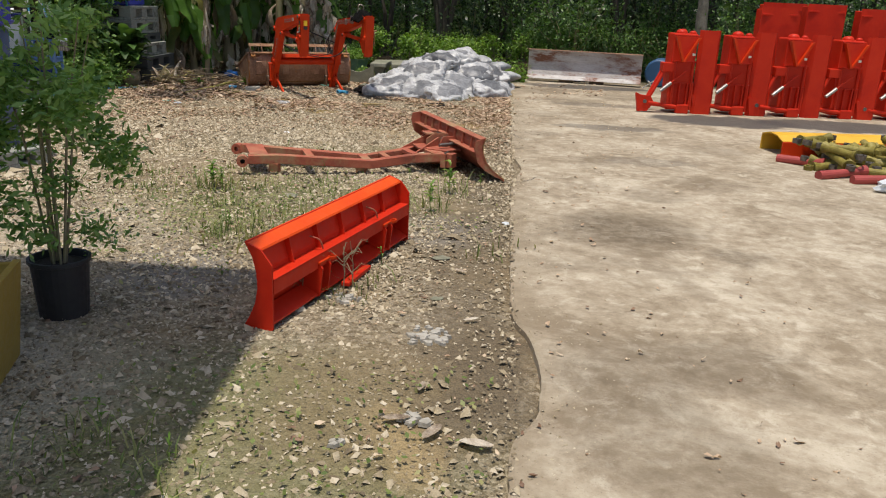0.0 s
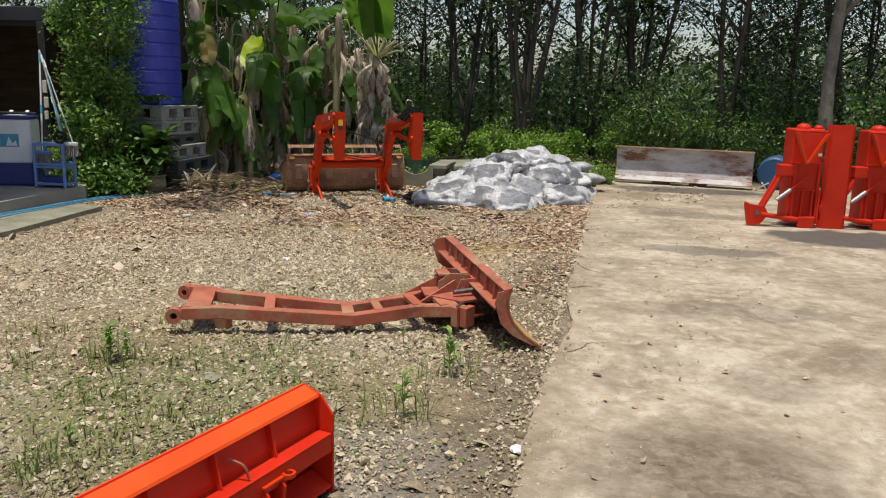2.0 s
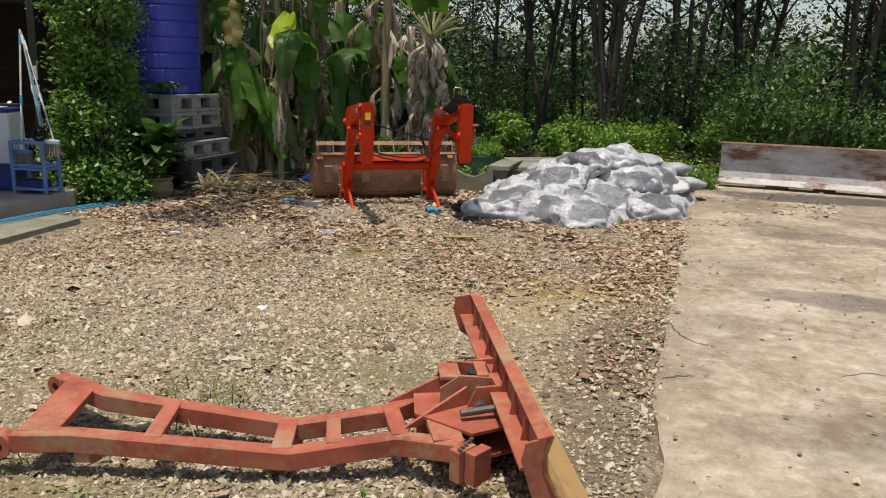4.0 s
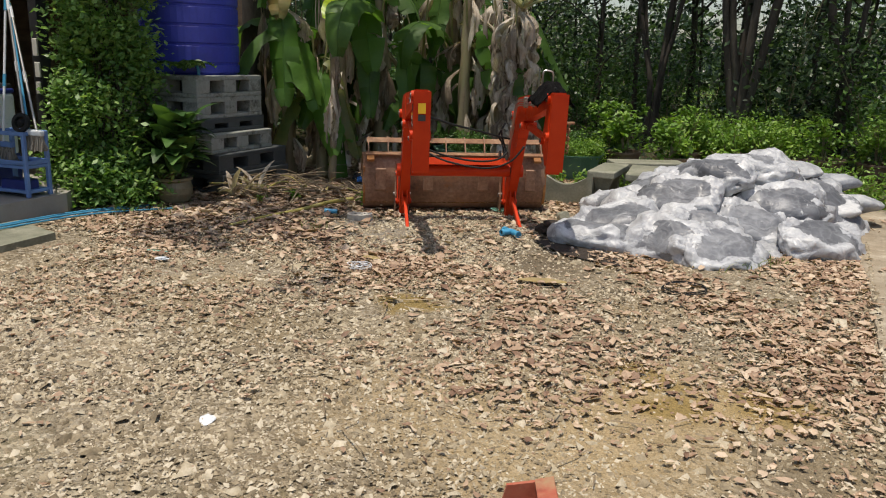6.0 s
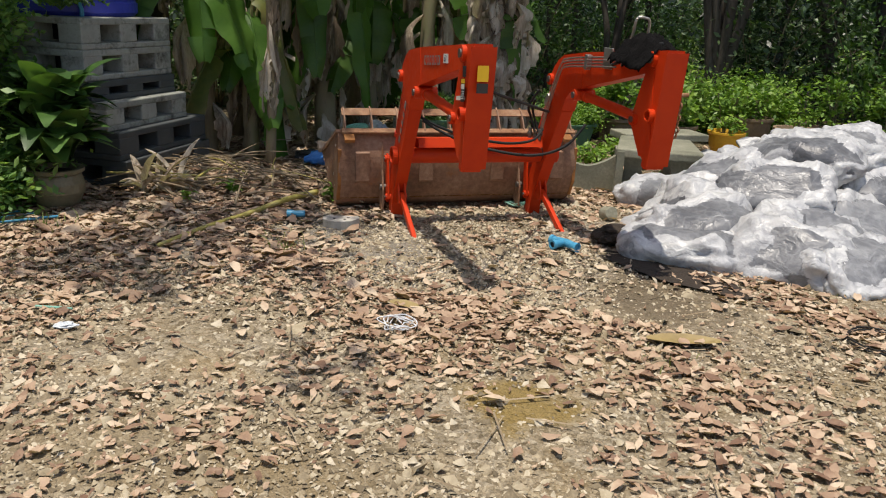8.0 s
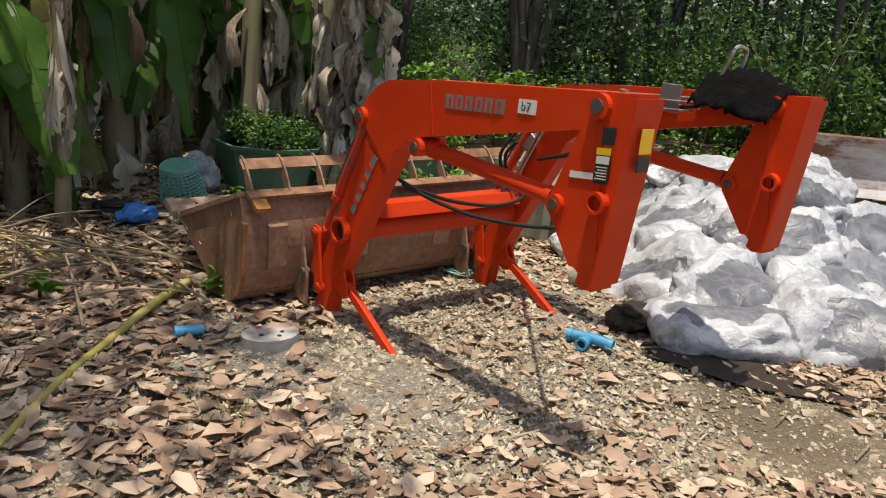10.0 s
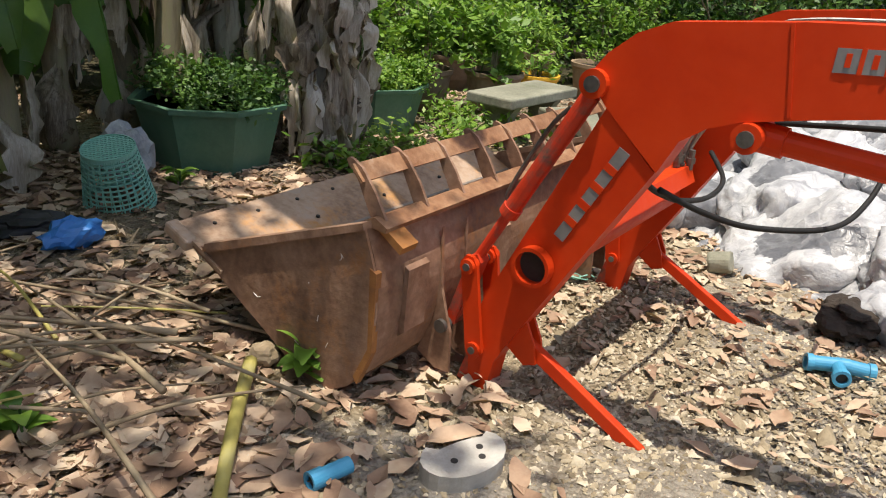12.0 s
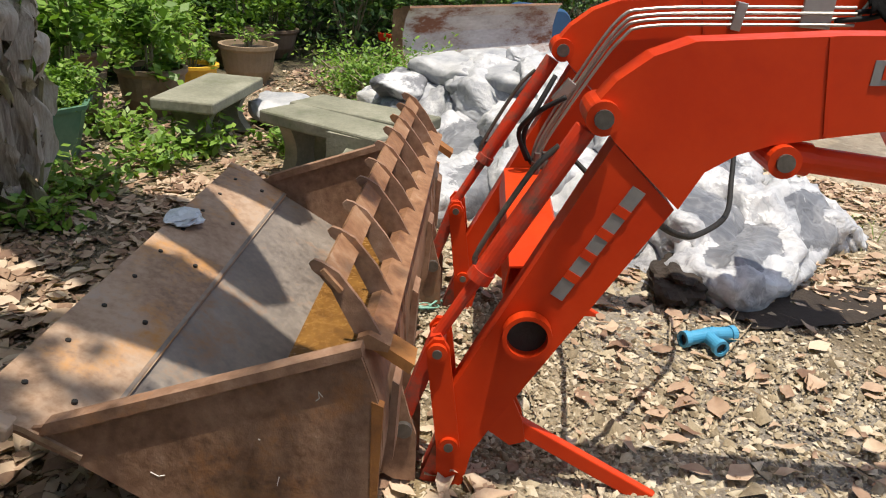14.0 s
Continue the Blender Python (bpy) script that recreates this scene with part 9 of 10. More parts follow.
def tree_mesh(seed, H, r0, leaf, count, low):
    """Trunk mesh and crown corners of a slim forest tree."""
    rng = random.Random(seed)
    nrng = np.random.default_rng(seed)
    bm = B()
    lean = Vector((rng.uniform(-0.06, 0.06), rng.uniform(-0.06, 0.06), 1)).normalized()
    pts = []
    for i in range(8):
        t = i / 7
        pts.append(lean * (H * t) + Vector((0.12 * noise.noise(Vector((t * 3, seed, 0))), 0.12 * noise.noise(Vector((seed, t * 3, 1))), 0)))
    pts[0] = Vector((0, 0, -0.15))
    pipe(bm, smooth_line(pts, 2), r0, 9, r0 * 0.25)
    tips = []
    for k in range(15):
        t = rng.uniform(0.25, 0.95)
        i = int(t * 7)
        b = pts[i].lerp(pts[min(7, i + 1)], t * 7 - i)
        a = rng.uniform(0, 6.28)
        L = H * rng.uniform(0.14, 0.28) * (1.2 - t * 0.6)
        e = b + Vector((math.cos(a) * L, math.sin(a) * L, L * rng.uniform(0.3, 0.9)))
        mid = b.lerp(e, 0.5) + Vector((0, 0, 0.1 * L))
        pipe(bm, [b, mid, e], r0 * (0.45 - 0.3 * t), 6, 0.012)
        tips += [b.lerp(e, f) for f in (0.45, 0.7, 0.9, 1.0)]
    for k in range(16):
        t = rng.uniform(low, 1.0)
        i = min(6, int(t * 7))
        b = pts[i].lerp(pts[i + 1], t * 7 - i)
        a = rng.uniform(0, 6.28)
        q = rng.uniform(0.4, 1.5)
        tips.append(b + Vector((math.cos(a) * q, math.sin(a) * q, rng.uniform(-0.3, 0.3))))
    c = np.array([tuple(p) for p in tips])
    crown = leaf_cloud(clumps(c, 1.05, count // len(c), nrng, 0.7), leaf, nrng, 0.35, 0.45)
    # unseen dense upper crown, added to keep the wood dark
    top = np.array(tuple(pts[6])) + nrng.normal(size=(22, 3)) * np.array((1.25, 1.25, 0.5))
    top[:, 2] = np.maximum(top[:, 2], 6.2)
    high = leaf_cloud(clumps(top, 0.7, 26, nrng, 0.6), 0.24, nrng, 0.6, 0.5)
    return bm, np.concatenate([crown, high])


def tree_thing(seed, H, r0, leaf, count, low):
    t = thing("tree", pose(0, 0, 0), "slim forest tree with grey bark and dark leaves", "tree", "trees of the wood")
    bm, crown = tree_mesh(seed, H, r0, leaf, count, low)
    part("trunk", bm, M_BARK, t, smooth=True)
    quads("crown", crown, M_LEAF_DARK, 4, t)
    return t


tree_rng = random.Random(33)
kinds = [tree_thing(70 + k, h, r, lf, n, lo) for k, (h, r, lf, n, lo) in enumerate(((8.5, 0.065, 0.125, 2800, 0.35), (10.0, 0.085, 0.13, 2800, 0.5), (7.0, 0.05, 0.11, 2900, 0.2), (9.0, 0.06, 0.125, 2500, 0.5), (6.0, 0.042, 0.10, 2800, 0.15)))]
spots = []
for row in range(5):
    y = 20.6 + row * 2.4
    x = -24 - row * 1.0
    while x < 26 + row * 1.5:
        sx, sy = x + tree_rng.uniform(-0.9, 0.9), y + tree_rng.uniform(-0.9, 0.9)
        # a gap in the stand lets the sky through
        if not (abs(sx - 1.6 + 0.085 * (sy - 1.5)) < 0.055 * sy and tree_rng.random() < 0.52):
            spots.append((sx, sy))
        x += tree_rng.uniform(1.7, 3.4) + row * 0.15
# unseen trees round the other sides, added for reflections
for x in range(-30, 31, 6):
    spots.append((x + tree_rng.uniform(-1, 1), -14 + tree_rng.uniform(-2, 2)))
for y in range(-8, 18, 5):
    spots.append((24 + tree_rng.uniform(-1, 1), y))
    spots.append((-17 + tree_rng.uniform(-1, 1), y))
used = [False] * len(kinds)
for k, (x, y) in enumerate(spots):
    kd = tree_rng.randrange(len(kinds))
    m = pose(x, y, -0.15, 0, 0, tree_rng.uniform(0, 360))
    if not used[kd]:
        used[kd] = True
        kinds[kd].matrix_world = m
    else:
        copy_thing(kinds[kd], m)


def big_trunk(x, y, r, label, seed, stems=1, H=9.5, bark=M_BARK):
    t = thing("large_tree", pose(x, y, -0.1), label, "tree")
    rng = random.Random(seed)
    nr = np.random.default_rng(seed)
    bm = B()
    tips = []
    for j in range(stems):
        a = rng.uniform(0, 6.28) if stems > 1 else 0
        sp = rng.uniform(0.5, 1.5) if stems > 1 else 0.1
        q = Vector((math.cos(a) * sp, math.sin(a) * sp * 0.6, 0))
        rr = r if stems == 1 else r * rng.uniform(0.45, 0.8)
        f0 = rng.uniform(0.3, 1.4) if stems > 1 else 1.2
        pts = [Vector((0, 0, 0)) + q * 0.05, q * 0.08 + Vector((0.02, 0.02, f0)), q * 0.35 + Vector((-0.02, 0.05, 2.4)), q * 0.7 + Vector((0.06, 0, 5.0)), q + Vector((0.1, 0, H))]
        pipe(bm, smooth_line(pts, 4), rr, 12, rr * 0.45)
        for k in range(7):
            i = rng.choice((2, 2, 3, 3))
            b0 = pts[i].lerp(pts[min(4, i + 1)], rng.random() * 0.9)
            aa, l = rng.uniform(0, 6.28), rng.uniform(0.6, 1.7)
            e = b0 + Vector((math.cos(aa) * l * 0.6, math.sin(aa) * l * 0.5, l))
            pipe(bm, [b0, b0.lerp(e, 0.5) + Vector((math.cos(aa) * 0.12, math.sin(aa) * 0.1, -0.05)), e], rr * 0.35, 6, 0.008)
            tips += [tuple(e), tuple(b0.lerp(e, 0.7))]
    wobble(bm, 0.02, 4, seed)
    part("trunk", bm, bark, t, smooth=True)
    # unseen crowns at the slab's end, set forward to shade the undergrowth
    c = nr.normal(size=(34 if x > 2 else 14, 3)) * (np.array((1.9, 1.2, 0.7)) if x > 2 else np.array((1.2, 1.2, 1.0))) + np.array((0, 18.4 - y if x > 2 else 1.2, H - 1.1))
    quads("crown", leaf_cloud(np.concatenate([clumps(c, 0.8, 40, nr), clumps(np.array(tips), 0.35, 14, nr)]), 0.19, nr), M_LEAF_DARK, 4, t)


big_trunk(5.55, 17.8, 0.155, "thick pale-barked tree behind the implements", 3, bark=M_BARK_PALE)
big_trunk(-0.35, 19.0, 0.13, "dark tree forked into many slim stems", 4, 6)
big_trunk(1.15, 19.6, 0.12, "dark forked tree behind the weeds", 5, 4)
big_trunk(2.2, 21.0, 0.11, "slim many-stemmed tree in the wood", 8, 5)
big_trunk(3.9, 18.9, 0.10, "slim dark tree behind the scraper blade", 6, 2)
big_trunk(-1.9, 20.2, 0.11, "dark many-stemmed tree beyond the pots", 9, 4)
big_trunk(6.6, 20.2, 0.11, "dark slim tree behind the implements", 10, 3)
big_trunk(8.3, 19.0, 0.10, "slim tree at the side of the wood", 11, 3)


def shrub(seed, h, r, n, size, material, label, name="shrub", group="shrubs of the wood"):
    s = thing(name, pose(0, 0, 0), label, "shrub", group)
    rng = np.random.default_rng(seed)
    pr = random.Random(seed)
    bm = B()
    c = []
    for k in range(10):
        a = pr.uniform(0, 6.28)
        q = r * pr.uniform(0.3, 1.0)
        e = Vector((math.cos(a) * q, math.sin(a) * q, h * pr.uniform(0.5, 1.0)))
        pipe(bm, [(0, 0, -0.1), e * 0.5 + Vector((0, 0, 0.1 * h)), e], 0.012, 5, 0.004)
        c += [tuple(e * f) for f in (0.4, 0.6, 0.8, 1.0)]
    part("stem", bm, M_STEM, s)
    quads("foliage", leaf_cloud(clumps(c, r * 0.5, n // len(c), rng), size, rng, 0.4 if material is M_LEAF_DARK else 0.8, 0.5), material, 4, s)
    return s


und = [shrub(90 + k, h, r, n, sz, M_LEAF_DARK if k == 0 else M_LEAF, "leafy undergrowth shrub in the shade of the wood") for k, (h, r, n, sz) in enumerate(((2.8, 1.2, 2700, 0.108), (1.2, 0.8, 1650, 0.085), (2.0, 1.0, 2100, 0.097)))]
first_use = [False] * 3
for k in range(100):
    x, y = tree_rng.uniform(-20, 20), 18.8 + tree_rng.random() ** 1.3 * 11
    if k < 10:
        x, y = -9.5 + k * 0.55, 17.2 + tree_rng.uniform(-0.5, 1.0)
    elif k < 20:
        x, y = 2.0 + (k - 10) * 0.75, 17.7 + tree_rng.uniform(-0.3, 0.9)
    i = tree_rng.choice((0, 1, 1, 1, 2, 2))
    m = pose(x, y, -0.05, 0, 0, tree_rng.uniform(0, 360))
    if not first_use[i]:
        first_use[i] = True
        und[i].matrix_world = m
    else:
        copy_thing(und[i], m)
wd = [shrub(110 + k, h, r, n, sz, M_LEAF_BRIGHT, "sunlit bright green weeds behind the sacks", "weed_bush", "weeds behind the sacks") for k, (h, r, n, sz) in enumerate(((0.72, 0.5, 1700, 0.07), (0.55, 0.45, 1500, 0.06), (0.38, 0.4, 1200, 0.05), (0.20, 0.24, 380, 0.065)))]
wspots = [(0.9, 16.0, 2), (0.75, 15.5, 2), (1.3, 15.6, 2), (0.45, 18.0, 0), (-0.2, 17.5, 0), (0.3, 18.6, 0), (-0.45, 18.0, 0), (-0.75, 17.75, 1), (0.35, 17.9, 0),
          (-0.65, 18.5, 0), (0.1, 19.0, 0), (-1.55, 15.25, 3), (-0.72, 15.0, 3), (-1.3, 15.9, 3), (-2.45, 14.8, 3), (-1.16, 15.35, 3), (-2.08, 15.1, 3), (1.45, 16.1, 3), (1.5, 15.7, 3)]
wused = [False] * len(wd)
for x, y, i in wspots:
    m = pose(x, y, -0.03, 0, 0, tree_rng.uniform(0, 360))
    if not wused[i]:
        wused[i] = True
        wd[i].matrix_world = m
    else:
        copy_thing(wd[i], m)


def distant_woods():
    rng = np.random.default_rng(77)
    n = 46000
    a = rng.uniform(-0.95, 0.95, n)
    d = rng.uniform(46, 62, n)
    z = rng.uniform(0, 1, n) ** 1.5 * (5.4 + 1.9 * np.sin(a * 23) * np.sin(a * 9 + 1) - 2.2 * np.exp(-((a + 0.07) / 0.045) ** 2) - 2.0 * np.exp(-((a - 0.12) / 0.04) ** 2))
    p = np.stack([d * np.sin(a) - 1, d * np.cos(a) + 4, z], axis=1)
    p += rng.normal(size=p.shape) * 0.5
    ob = quads("distant_woods", leaf_cloud(p, 0.55, rng, 0.3, 0.5), M_LEAF_DARK, 4)
    tagged(ob, "dense dark green woodland in the distance", "woods", kind="stuff")
    n = 26000
    x, y = rng.uniform(-22, 22, n), 17.3 + rng.uniform(0, 1, n) ** 1.3 * 22
    p = np.stack([x, y, np.abs(rng.normal(size=n)) * 0.12], axis=1)
    ob = quads("ground_cover", leaf_cloud(p, 0.13, rng, 0.7, 0.5), M_LEAF_DARK, 4)
    tagged(ob, "low green ground cover under the trees", "ground cover", kind="stuff")
    # sunlit clearing beyond the first trees
    n = 12000
    p = np.stack([rng.uniform(-24, 24, n), rng.uniform(30, 46, n), np.abs(rng.normal(size=n)) * 0.22], axis=1)
    ob = quads("clearing_grass", leaf_cloud(p, 0.24, rng, 0.9, 0.4), M_LEAF_BRIGHT, 4)
    tagged(ob, "sunlit rough grass in a clearing behind the trees", "grass", kind="stuff")


distant_woods()


# ---- grass, weeds ----
def build_grass():
    rng = np.random.default_rng(6)
    tufts = [(-1.03, 5.18, 0.20, 60), (-0.98, 5.3, 0.16, 50), (0.78, 4.94, 0.24, 70), (0.92, 5.52, 0.2, 50), (1.28, 3.92, 0.12, 30), (0.36, 3.30, 0.10, 40), (-0.47, 3.86, 0.16, 70), (-0.55, 4.0, 0.14, 60), (-0.76, 6.71, 0.16, 40),
             (-0.5, 6.62, 0.16, 36), (-0.45, 6.2, 0.2, 20), (0.25, 3.4, 0.12, 40), (-0.35, 4.4, 0.12, 60), (-0.1, 4.55, 0.10, 50), (-0.6, 5.35, 0.10, 50), (0.1, 5.2, 0.09, 40), (-0.8, 4.7, 0.10, 60), (-0.2, 5.6, 0.10, 50),
             (-1.1, 5.8, 0.10, 40), (0.55, 12.25, 0.10, 90), (0.75, 12.35, 0.09, 80), (0.35, 12.05, 0.09, 60), (0.62, 12.1, 0.07, 60), (0.0, 1.4, 0.12, 50), (-0.2, 1.2, 0.12, 50), (0.2, 1.15, 0.10, 50), (-3.05, 11.4, 0.08, 60), (-4.5, 11.2, 0.10, 50), (-4.9, 11.1, 0.10, 60),
             (-0.7, 10.6, 0.05, 20), (0.4, 2.95, 0.08, 40), (0.6, 3.2, 0.10, 30), (-1.5, 5.0, 0.1, 50), (-1.7, 5.6, 0.1, 50)]
    v = []
    for x, y, h, n in tufts:
        for k in range(int(n * 0.7)):
            bx, by = x + rng.normal() * 0.11, y + rng.normal() * 0.11
            a, l = rng.uniform(0, 6.28), h * rng.uniform(0.12, 1.0)
            o = l * rng.uniform(0.3, 1.6)
            w = rng.uniform(0.002, 0.0045)
            sx, sy = -math.sin(a) * w, math.cos(a) * w
            mx, my = bx + math.cos(a) * o * 0.35, by + math.sin(a) * o * 0.35
            tx, ty = bx + math.cos(a) * o, by + math.sin(a) * o
            v += [(bx - sx, by - sy, -0.02), (bx + sx, by + sy, -0.02), (mx + sx, my + sy, l * 0.6), (mx - sx, my - sy, l * 0.6)]
            v += [(mx - sx, my - sy, l * 0.6), (mx + sx, my + sy, l * 0.6), (tx + sx * 0.2, ty + sy * 0.2, l * 0.95), (tx - sx * 0.2, ty - sy * 0.2, l * 0.95)]
    ob = quads("grass", v, M_GRASS, 4)
    tagged(ob, "tufts of thin green and straw-coloured grass on gravel", "grass", kind="stuff")
    # low creeping weeds in the gravel
    n = 2600
    cx = rng.normal(size=n) * 0.75 - 0.45
    cy = rng.normal(size=n) * 0.75 + 4.7
    m = (cx < 1.35) & ~((cx > -0.1) & (cy < 4.3))
    p = np.stack([cx[m], cy[m], np.abs(rng.normal(size=m.sum())) * 0.015 + 0.004], axis=1)
    q = np.stack([rng.uniform(-0.3, 1.35, 500), rng.uniform(0.8, 2.2, 500), rng.uniform(0.002, 0.02, 500)], axis=1)
    ob = quads("creeping_weed", leaf_cloud(np.concatenate([p, q]), 0.028, rng, 0.9, 0.6), M_GRASS, 4)
    tagged(ob, "small creeping weeds between the stones", "weeds", kind="stuff")


build_grass()


def dry_weed(m, label, seed):
    w = thing("dry_weed", m, label, "weed")
    rng = random.Random(seed)
    bm = B()
    pipe(bm, [(0, 0, -0.02), (0.01, 0, 0.12), (0.0, 0.015, 0.26)], 0.004, 5, 0.002)
    part("stem", bm, M_STRAW, w)
    for k in range(8):
        a, z0 = rng.uniform(0, 6.28), rng.uniform(0.05, 0.22)
        L = rng.uniform(0.06, 0.13)
        bm = B()
        pipe(bm, [(0, 0, z0), (math.cos(a) * L * 0.6, math.sin(a) * L * 0.6, z0 + L * 0.6), (math.cos(a) * L, math.sin(a) * L, z0 + L * 0.45)], 0.0028, 4, 0.001)
        part("twig", bm, M_STRAW, w)


def leafy_weed(m, h, n, seed, label):
    w = thing("leafy_weed", m, label, "weed", "leafy weeds in the gravel")
    rng = random.Random(seed)
    bm = B()
    pipe(bm, [(0, 0, -0.02), (0.01, 0.0, h * 0.5), (0.0, 0.015, h)], 0.004, 5, 0.002)
    part("stem", bm, M_GRASS, w)
    bm = B()
    for k in range(n):
        a, z0 = rng.uniform(0, 6.28), rng.uniform(0.15, 0.98) * h
        strap_leaf(bm, (0, 0, z0), a, rng.uniform(0.25, 0.5) * h, 0.11 * h, rng.uniform(0.3, 1.1), rng.uniform(0.2, 0.7))
    part("foliage", bm, M_LEAF_BRIGHT, w)


for k, (x, y, h, n) in enumerate(((-1.03, 5.18, 0.22, 26), (-0.98, 5.26, 0.15, 14), (0.9, 5.5, 0.26, 16), (0.80, 4.9, 0.2, 10), (-0.3, 4.6, 0.09, 10), (-0.55, 4.2, 0.10, 12), (0.2, 5.0, 0.08, 10), (-1.6, 5.3, 0.09, 10), (0.62, 3.6, 0.08, 8), (1.15, 5.9, 0.12, 8), (0.5, 6.0, 0.10, 8), (-0.1, 1.5, 0.10, 9), (0.25, 1.3, 0.08, 9))):
    leafy_weed(pose(x, y, 0, 0, 0, 50 * k), h, n, 300 + k, "upright yellow-green leafy weed in the gravel" if h > 0.13 else "low green weed in the gravel")
dry_weed(pose(0.50, 3.02, 0), "dry branching weed before the orange blade", 3)
dry_weed(pose(0.53, 3.14, 0, 0, 0, 80), "dry weed beside another dry weed", 4)
dry_weed(pose(0.30, 2.90, 0, 0, 0, 40), "short dry weed in the gravel", 5)


# ---- loose gravel and leaf litter ----
def tile(name, base, faces, centres, material, label, category):
    """One mesh of many loose pieces: base holds the corners of each piece."""
    k, nv = base.shape[0], base.shape[1]
    verts = (base + centres[:, None, :]).reshape(-1, 3).astype(np.float32)
    f = (faces[None, :, :] + (np.arange(k) * nv)[:, None, None]).reshape(-1)
    n = faces.shape[1]
    me = bpy.data.meshes.new(name)
    me.vertices.add(len(verts))
    me.vertices.foreach_set("co", verts.ravel())
    me.loops.add(len(f))
    me.loops.foreach_set("vertex_index", f.astype(np.int32))
    me.polygons.add(len(f) // n)
    me.polygons.foreach_set("loop_start", np.arange(0, len(f), n, dtype=np.int32))
    me.materials.append(material)
    me.update(calc_edges=True)
    return tagged(new(name, me), label, category, kind="stuff")


def turns(rng, n, tilt):
    """Rotation matrices: any heading, and a tilt from flat."""
    a, b, c = rng.uniform(0, 2 * np.pi, n), rng.normal(size=n) * tilt, rng.normal(size=n) * tilt
    ca, sa, cb, sb, cc, sc = np.cos(a), np.sin(a), np.cos(b), np.sin(b), np.cos(c), np.sin(c)
    one, zero = np.ones(n), np.zeros(n)
    rz = np.stack([ca, -sa, zero, sa, ca, zero, zero, zero, one], 1).reshape(-1, 3, 3)
    rx = np.stack([one, zero, zero, zero, cb, -sb, zero, sb, cb], 1).reshape(-1, 3, 3)
    ry = np.stack([cc, zero, sc, zero, one, zero, -sc, zero, cc], 1).reshape(-1, 3, 3)
    return rz @ rx @ ry


def build_gravel():
    rng = np.random.default_rng(15)
    x = np.concatenate([rng.uniform(-5.0, 1.45, 200000), rng.uniform(-3.6, 1.42, 80000), rng.uniform(-2.6, -0.5, 12000)])
    y = np.concatenate([rng.uniform(0.4, 13.6, 200000), rng.uniform(4.2, 9.6, 80000), rng.uniform(10.8, 13.4, 12000)])
    n = len(x)
    keep = ~((x < -4.3) & (y < 10.2))
    for gx, gy, grx, gry, tone, amount in SOILS:
        if tone is not DUST_AND_FILL and tone is not GRIT:
            keep &= rng.random(n) > (0.95 if tone in (DAMP, MUD, OCHRE) else 0.8) * (amount if gy > 2.6 else amount * 0.6) * np.exp(-(((x - gx) / grx) ** 2 + ((y - gy) / gry) ** 2) ** 1.5)
    x, y = x[keep], y[keep]
    # and a thinner spill over the slab's edge
    m = 2200
    x = np.concatenate([x, 1.42 + np.abs(rng.normal(size=m)) * 0.22])
    y = np.concatenate([y, rng.uniform(0.4, 13, m)])
    n = len(x)
    octa = np.array([(1, 0, -0.3), (-1, 0, -0.3), (0, 1, -0.3), (0, -1, -0.3), (0, 0, 1)], float)
    tri = np.array([(0, 2, 4), (2, 1, 4), (1, 3, 4), (3, 0, 4)])
    s = 0.0055 * np.exp(rng.normal(size=n) * 0.50)
    s[-m:] *= 0.45
    s[rng.random(n) < 0.005] *= 2.0
    v = octa[None] * (1 + rng.normal(size=(n, 5, 1)) * 0.25) + rng.normal(size=(n, 5, 3)) * 0.22
    v *= (s[:, None] * np.stack([np.ones(n) * 1.6, np.ones(n), rng.uniform(0.6, 1.05, n)], 1))[:, None, :]
    v = np.einsum("nij,nkj->nki", turns(rng, n, 0.35), v)
    z = np.where(x > 1.42, 0.019, -0.010) + s * 0.25
    tile("loose_gravel", v, tri, np.stack([x, y, z], 1), M_STONE, "loose crushed stone in grey, beige and white", "gravel")


build_gravel()


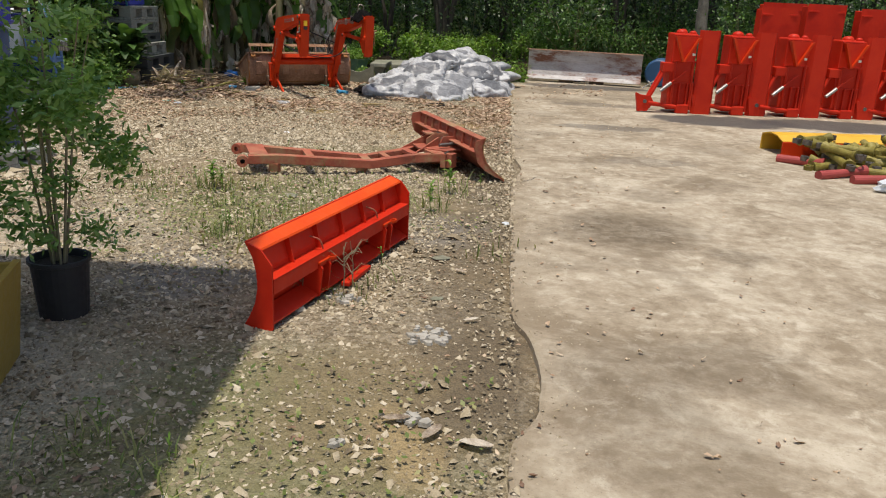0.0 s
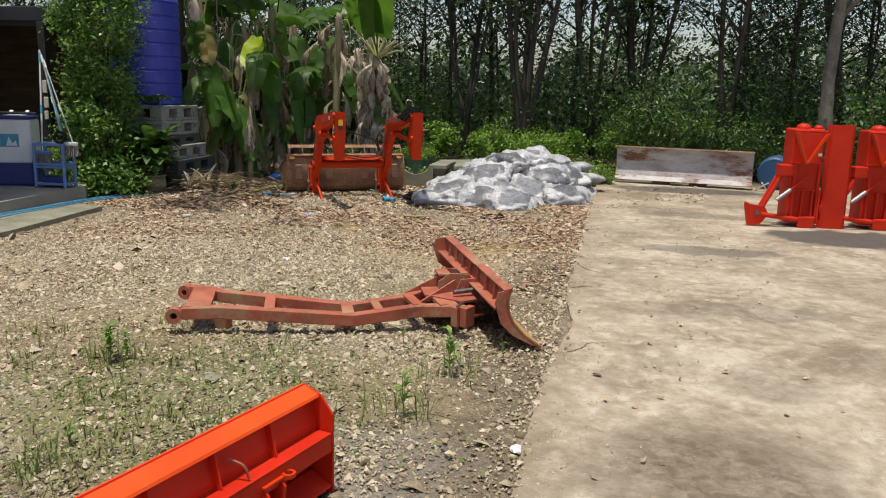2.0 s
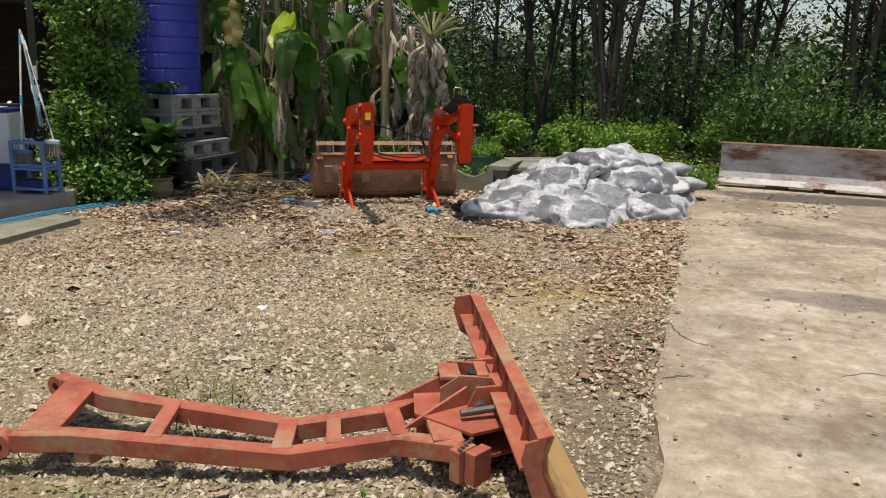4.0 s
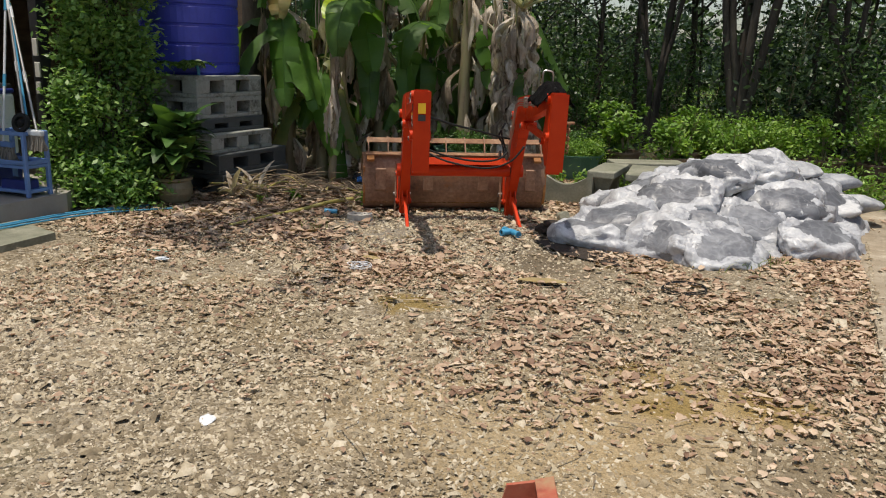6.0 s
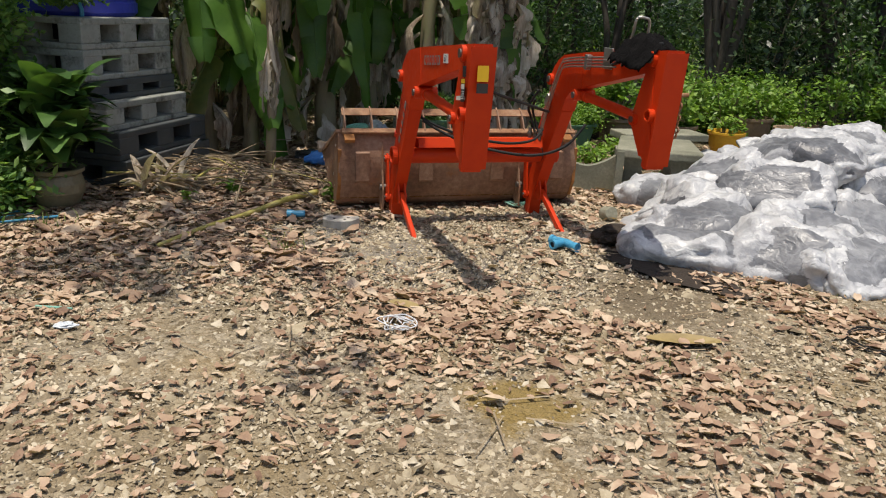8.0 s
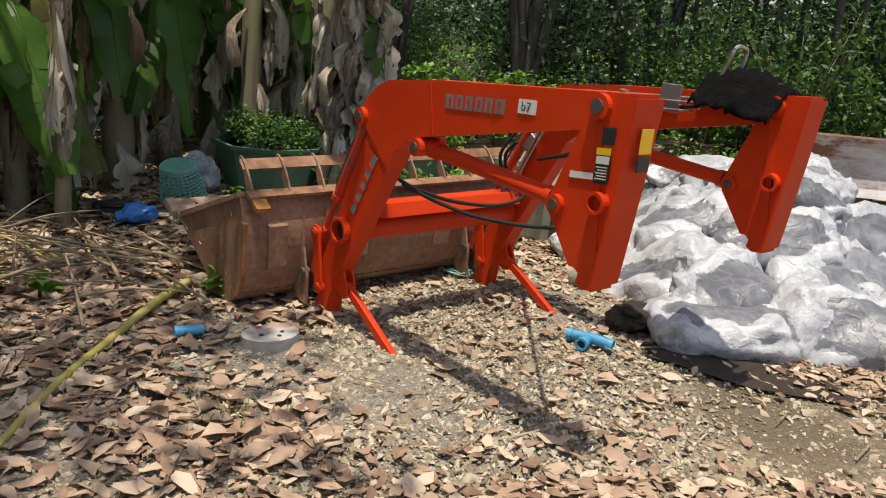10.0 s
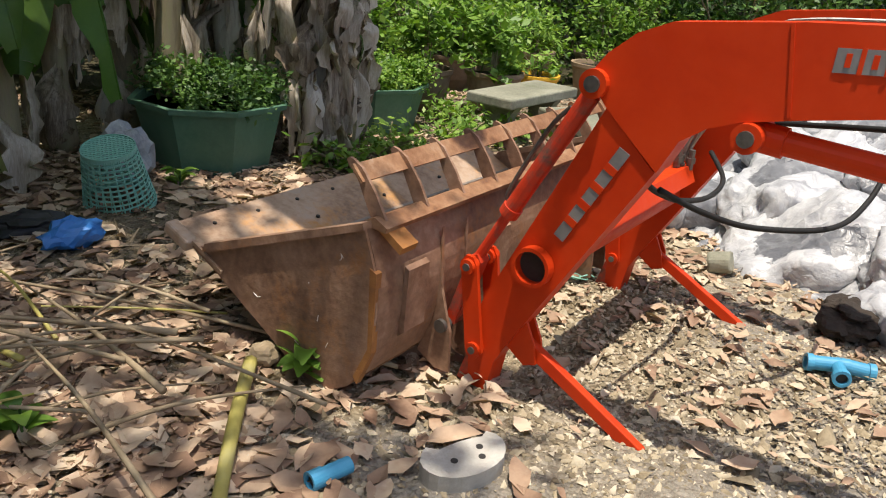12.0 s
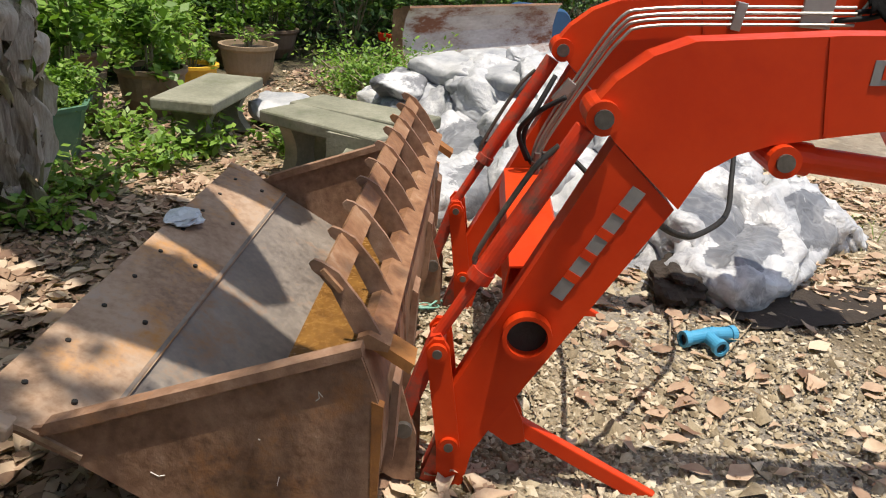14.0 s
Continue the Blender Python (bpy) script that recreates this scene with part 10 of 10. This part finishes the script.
def build_litter():
    rng = np.random.default_rng(25)
    n = 190000
    x, y = rng.uniform(-5.2, 3.2, n), rng.uniform(1.0, 17.0, n)
    w = np.where(y < 4.5, 0.022, 0.028) + 0.75 / (1 + np.exp(-(y - 9.2) * 1.4))
    w *= np.where((x > -1.2) & (x < 1.0) & (y > 6.2) & (y < 8.6), 0.3, 1.0)
    w = np.maximum(w, 0.75 * np.exp(-((x - 1.15) / 0.45) ** 2 - ((y - 9.2) / 1.8) ** 2))
    w = np.maximum(w, 0.45 * np.exp(-((x + 2.1) / 1.0) ** 2 - ((y - 9.2) / 0.35) ** 2))
    w = np.maximum(w, 0.9 * np.exp(-((x + 3.8) / 0.9) ** 2 - ((y - 12.6) / 1.4) ** 2))
    w = np.where((x > -2.6) & (x < -0.6) & (y > 11.0) & (y < 13.4), w * 0.22, w)
    w *= 1 - 0.8 * np.exp(-(((x + 3.05) / 0.48) ** 2 + ((y - 11.8) / 0.45) ** 2) ** 1.5)
    w = np.where(x > 1.42, 0.015 + 0.09 * np.exp(-(y - 14.6) ** 2 / 1.5), w)
    w = np.where((x < -4.3) & (y < 10.3), 0.02, w)
    w = np.where((y > 14.8) & (x > -1.5), w * 0.3, w)
    patch = 0.5 + 0.5 * np.sin(x * 2.3 + 1.7 * np.sin(y * 1.1)) * np.sin(y * 1.9 + 1.3 * np.sin(x * 1.7))
    keep = rng.random(n) < w * patch * 1.45
    x, y = x[keep], y[keep]
    n = len(x)
    L = np.where(((x > 1.5) & (y < 12.5)) | (y < 4.0), 0.45, 0.62 + 0.38 / (1 + np.exp(-(y - 9.8) * 2))) * (0.026 + 0.074 * rng.random(n) ** 1.9) * np.where(rng.random(n) < 0.08, 1.4, 1.0) * np.where((x < -2.6) & (y > 11.0) & (y < 14.6), 1.0 + 0.7 * rng.random(n), 1.0)
    W = L * rng.uniform(0.34, 0.66, n)
    rows = 4
    t = np.linspace(0, 1, rows)
    shape = np.array([0.12, 0.95, 0.9, 0.06])
    v = np.zeros((n, rows * 3, 3))
    fat = rng.uniform(0.45, 1.5, n)
    curl = rng.uniform(-0.2, 0.6, n)
    bend = rng.uniform(-0.25, 0.35, n)
    for i in range(rows):
        for k, sgn in enumerate((-1, 0, 1)):
            j = i * 3 + k
            wob = 1 + rng.normal(size=n) * 0.24
            v[:, j, 0] = (t[i] - 0.5) * L + rng.normal(size=n) * L * 0.05
            v[:, j, 1] = sgn * shape[i] ** fat * W * 0.5 * wob + 0.12 * L * fat * (t[i] - 0.5) ** 2
            v[:, j, 2] = abs(sgn) * shape[i] * W * 0.5 * curl + ((t[i] - 0.5) ** 2) * 2 * bend * L + rng.normal(size=n) * 0.003
    faces = []
    for i in range(rows - 1):
        for k in (0, 1):
            a = i * 3 + k
            faces.append((a, a + 1, a + 4, a + 3))
    v = np.einsum("nij,nkj->nki", turns(rng, n, 0.15), v)
    z = np.where(x > 1.42, 0.022, 0.0) - v[:, :, 2].min(axis=1) * 0.5 + rng.uniform(-0.002, 0.010, n)
    tile("leaf_litter", v, np.array(faces), np.stack([x, y, z], 1), M_LITTER, "curled dead brown leaves scattered over the gravel", "leaf litter")
    # twigs
    m = 420
    tx, ty = rng.uniform(-5, 1.3, m), rng.uniform(7.5, 14.5, m)
    l = rng.uniform(0.03, 0.16, m)
    a = rng.uniform(0, 6.28, m)
    tw = []
    for i in range(m):
        dx, dy = math.cos(a[i]) * l[i], math.sin(a[i]) * l[i]
        sx, sy = -math.sin(a[i]) * 0.003, math.cos(a[i]) * 0.003
        h = rng.uniform(0.004, 0.02)
        tw += [(tx[i] - dx - sx, ty[i] - dy - sy, h), (tx[i] + dx - sx, ty[i] + dy - sy, h + 0.004), (tx[i] + dx + sx, ty[i] + dy + sy, h + 0.006), (tx[i] - dx + sx, ty[i] - dy + sy, h + 0.004)]
    ob = quads("twigs", tw, M_STRAW, 4)
    tagged(ob, "short dry twigs among the leaves", "twigs", kind="stuff")


build_litter()
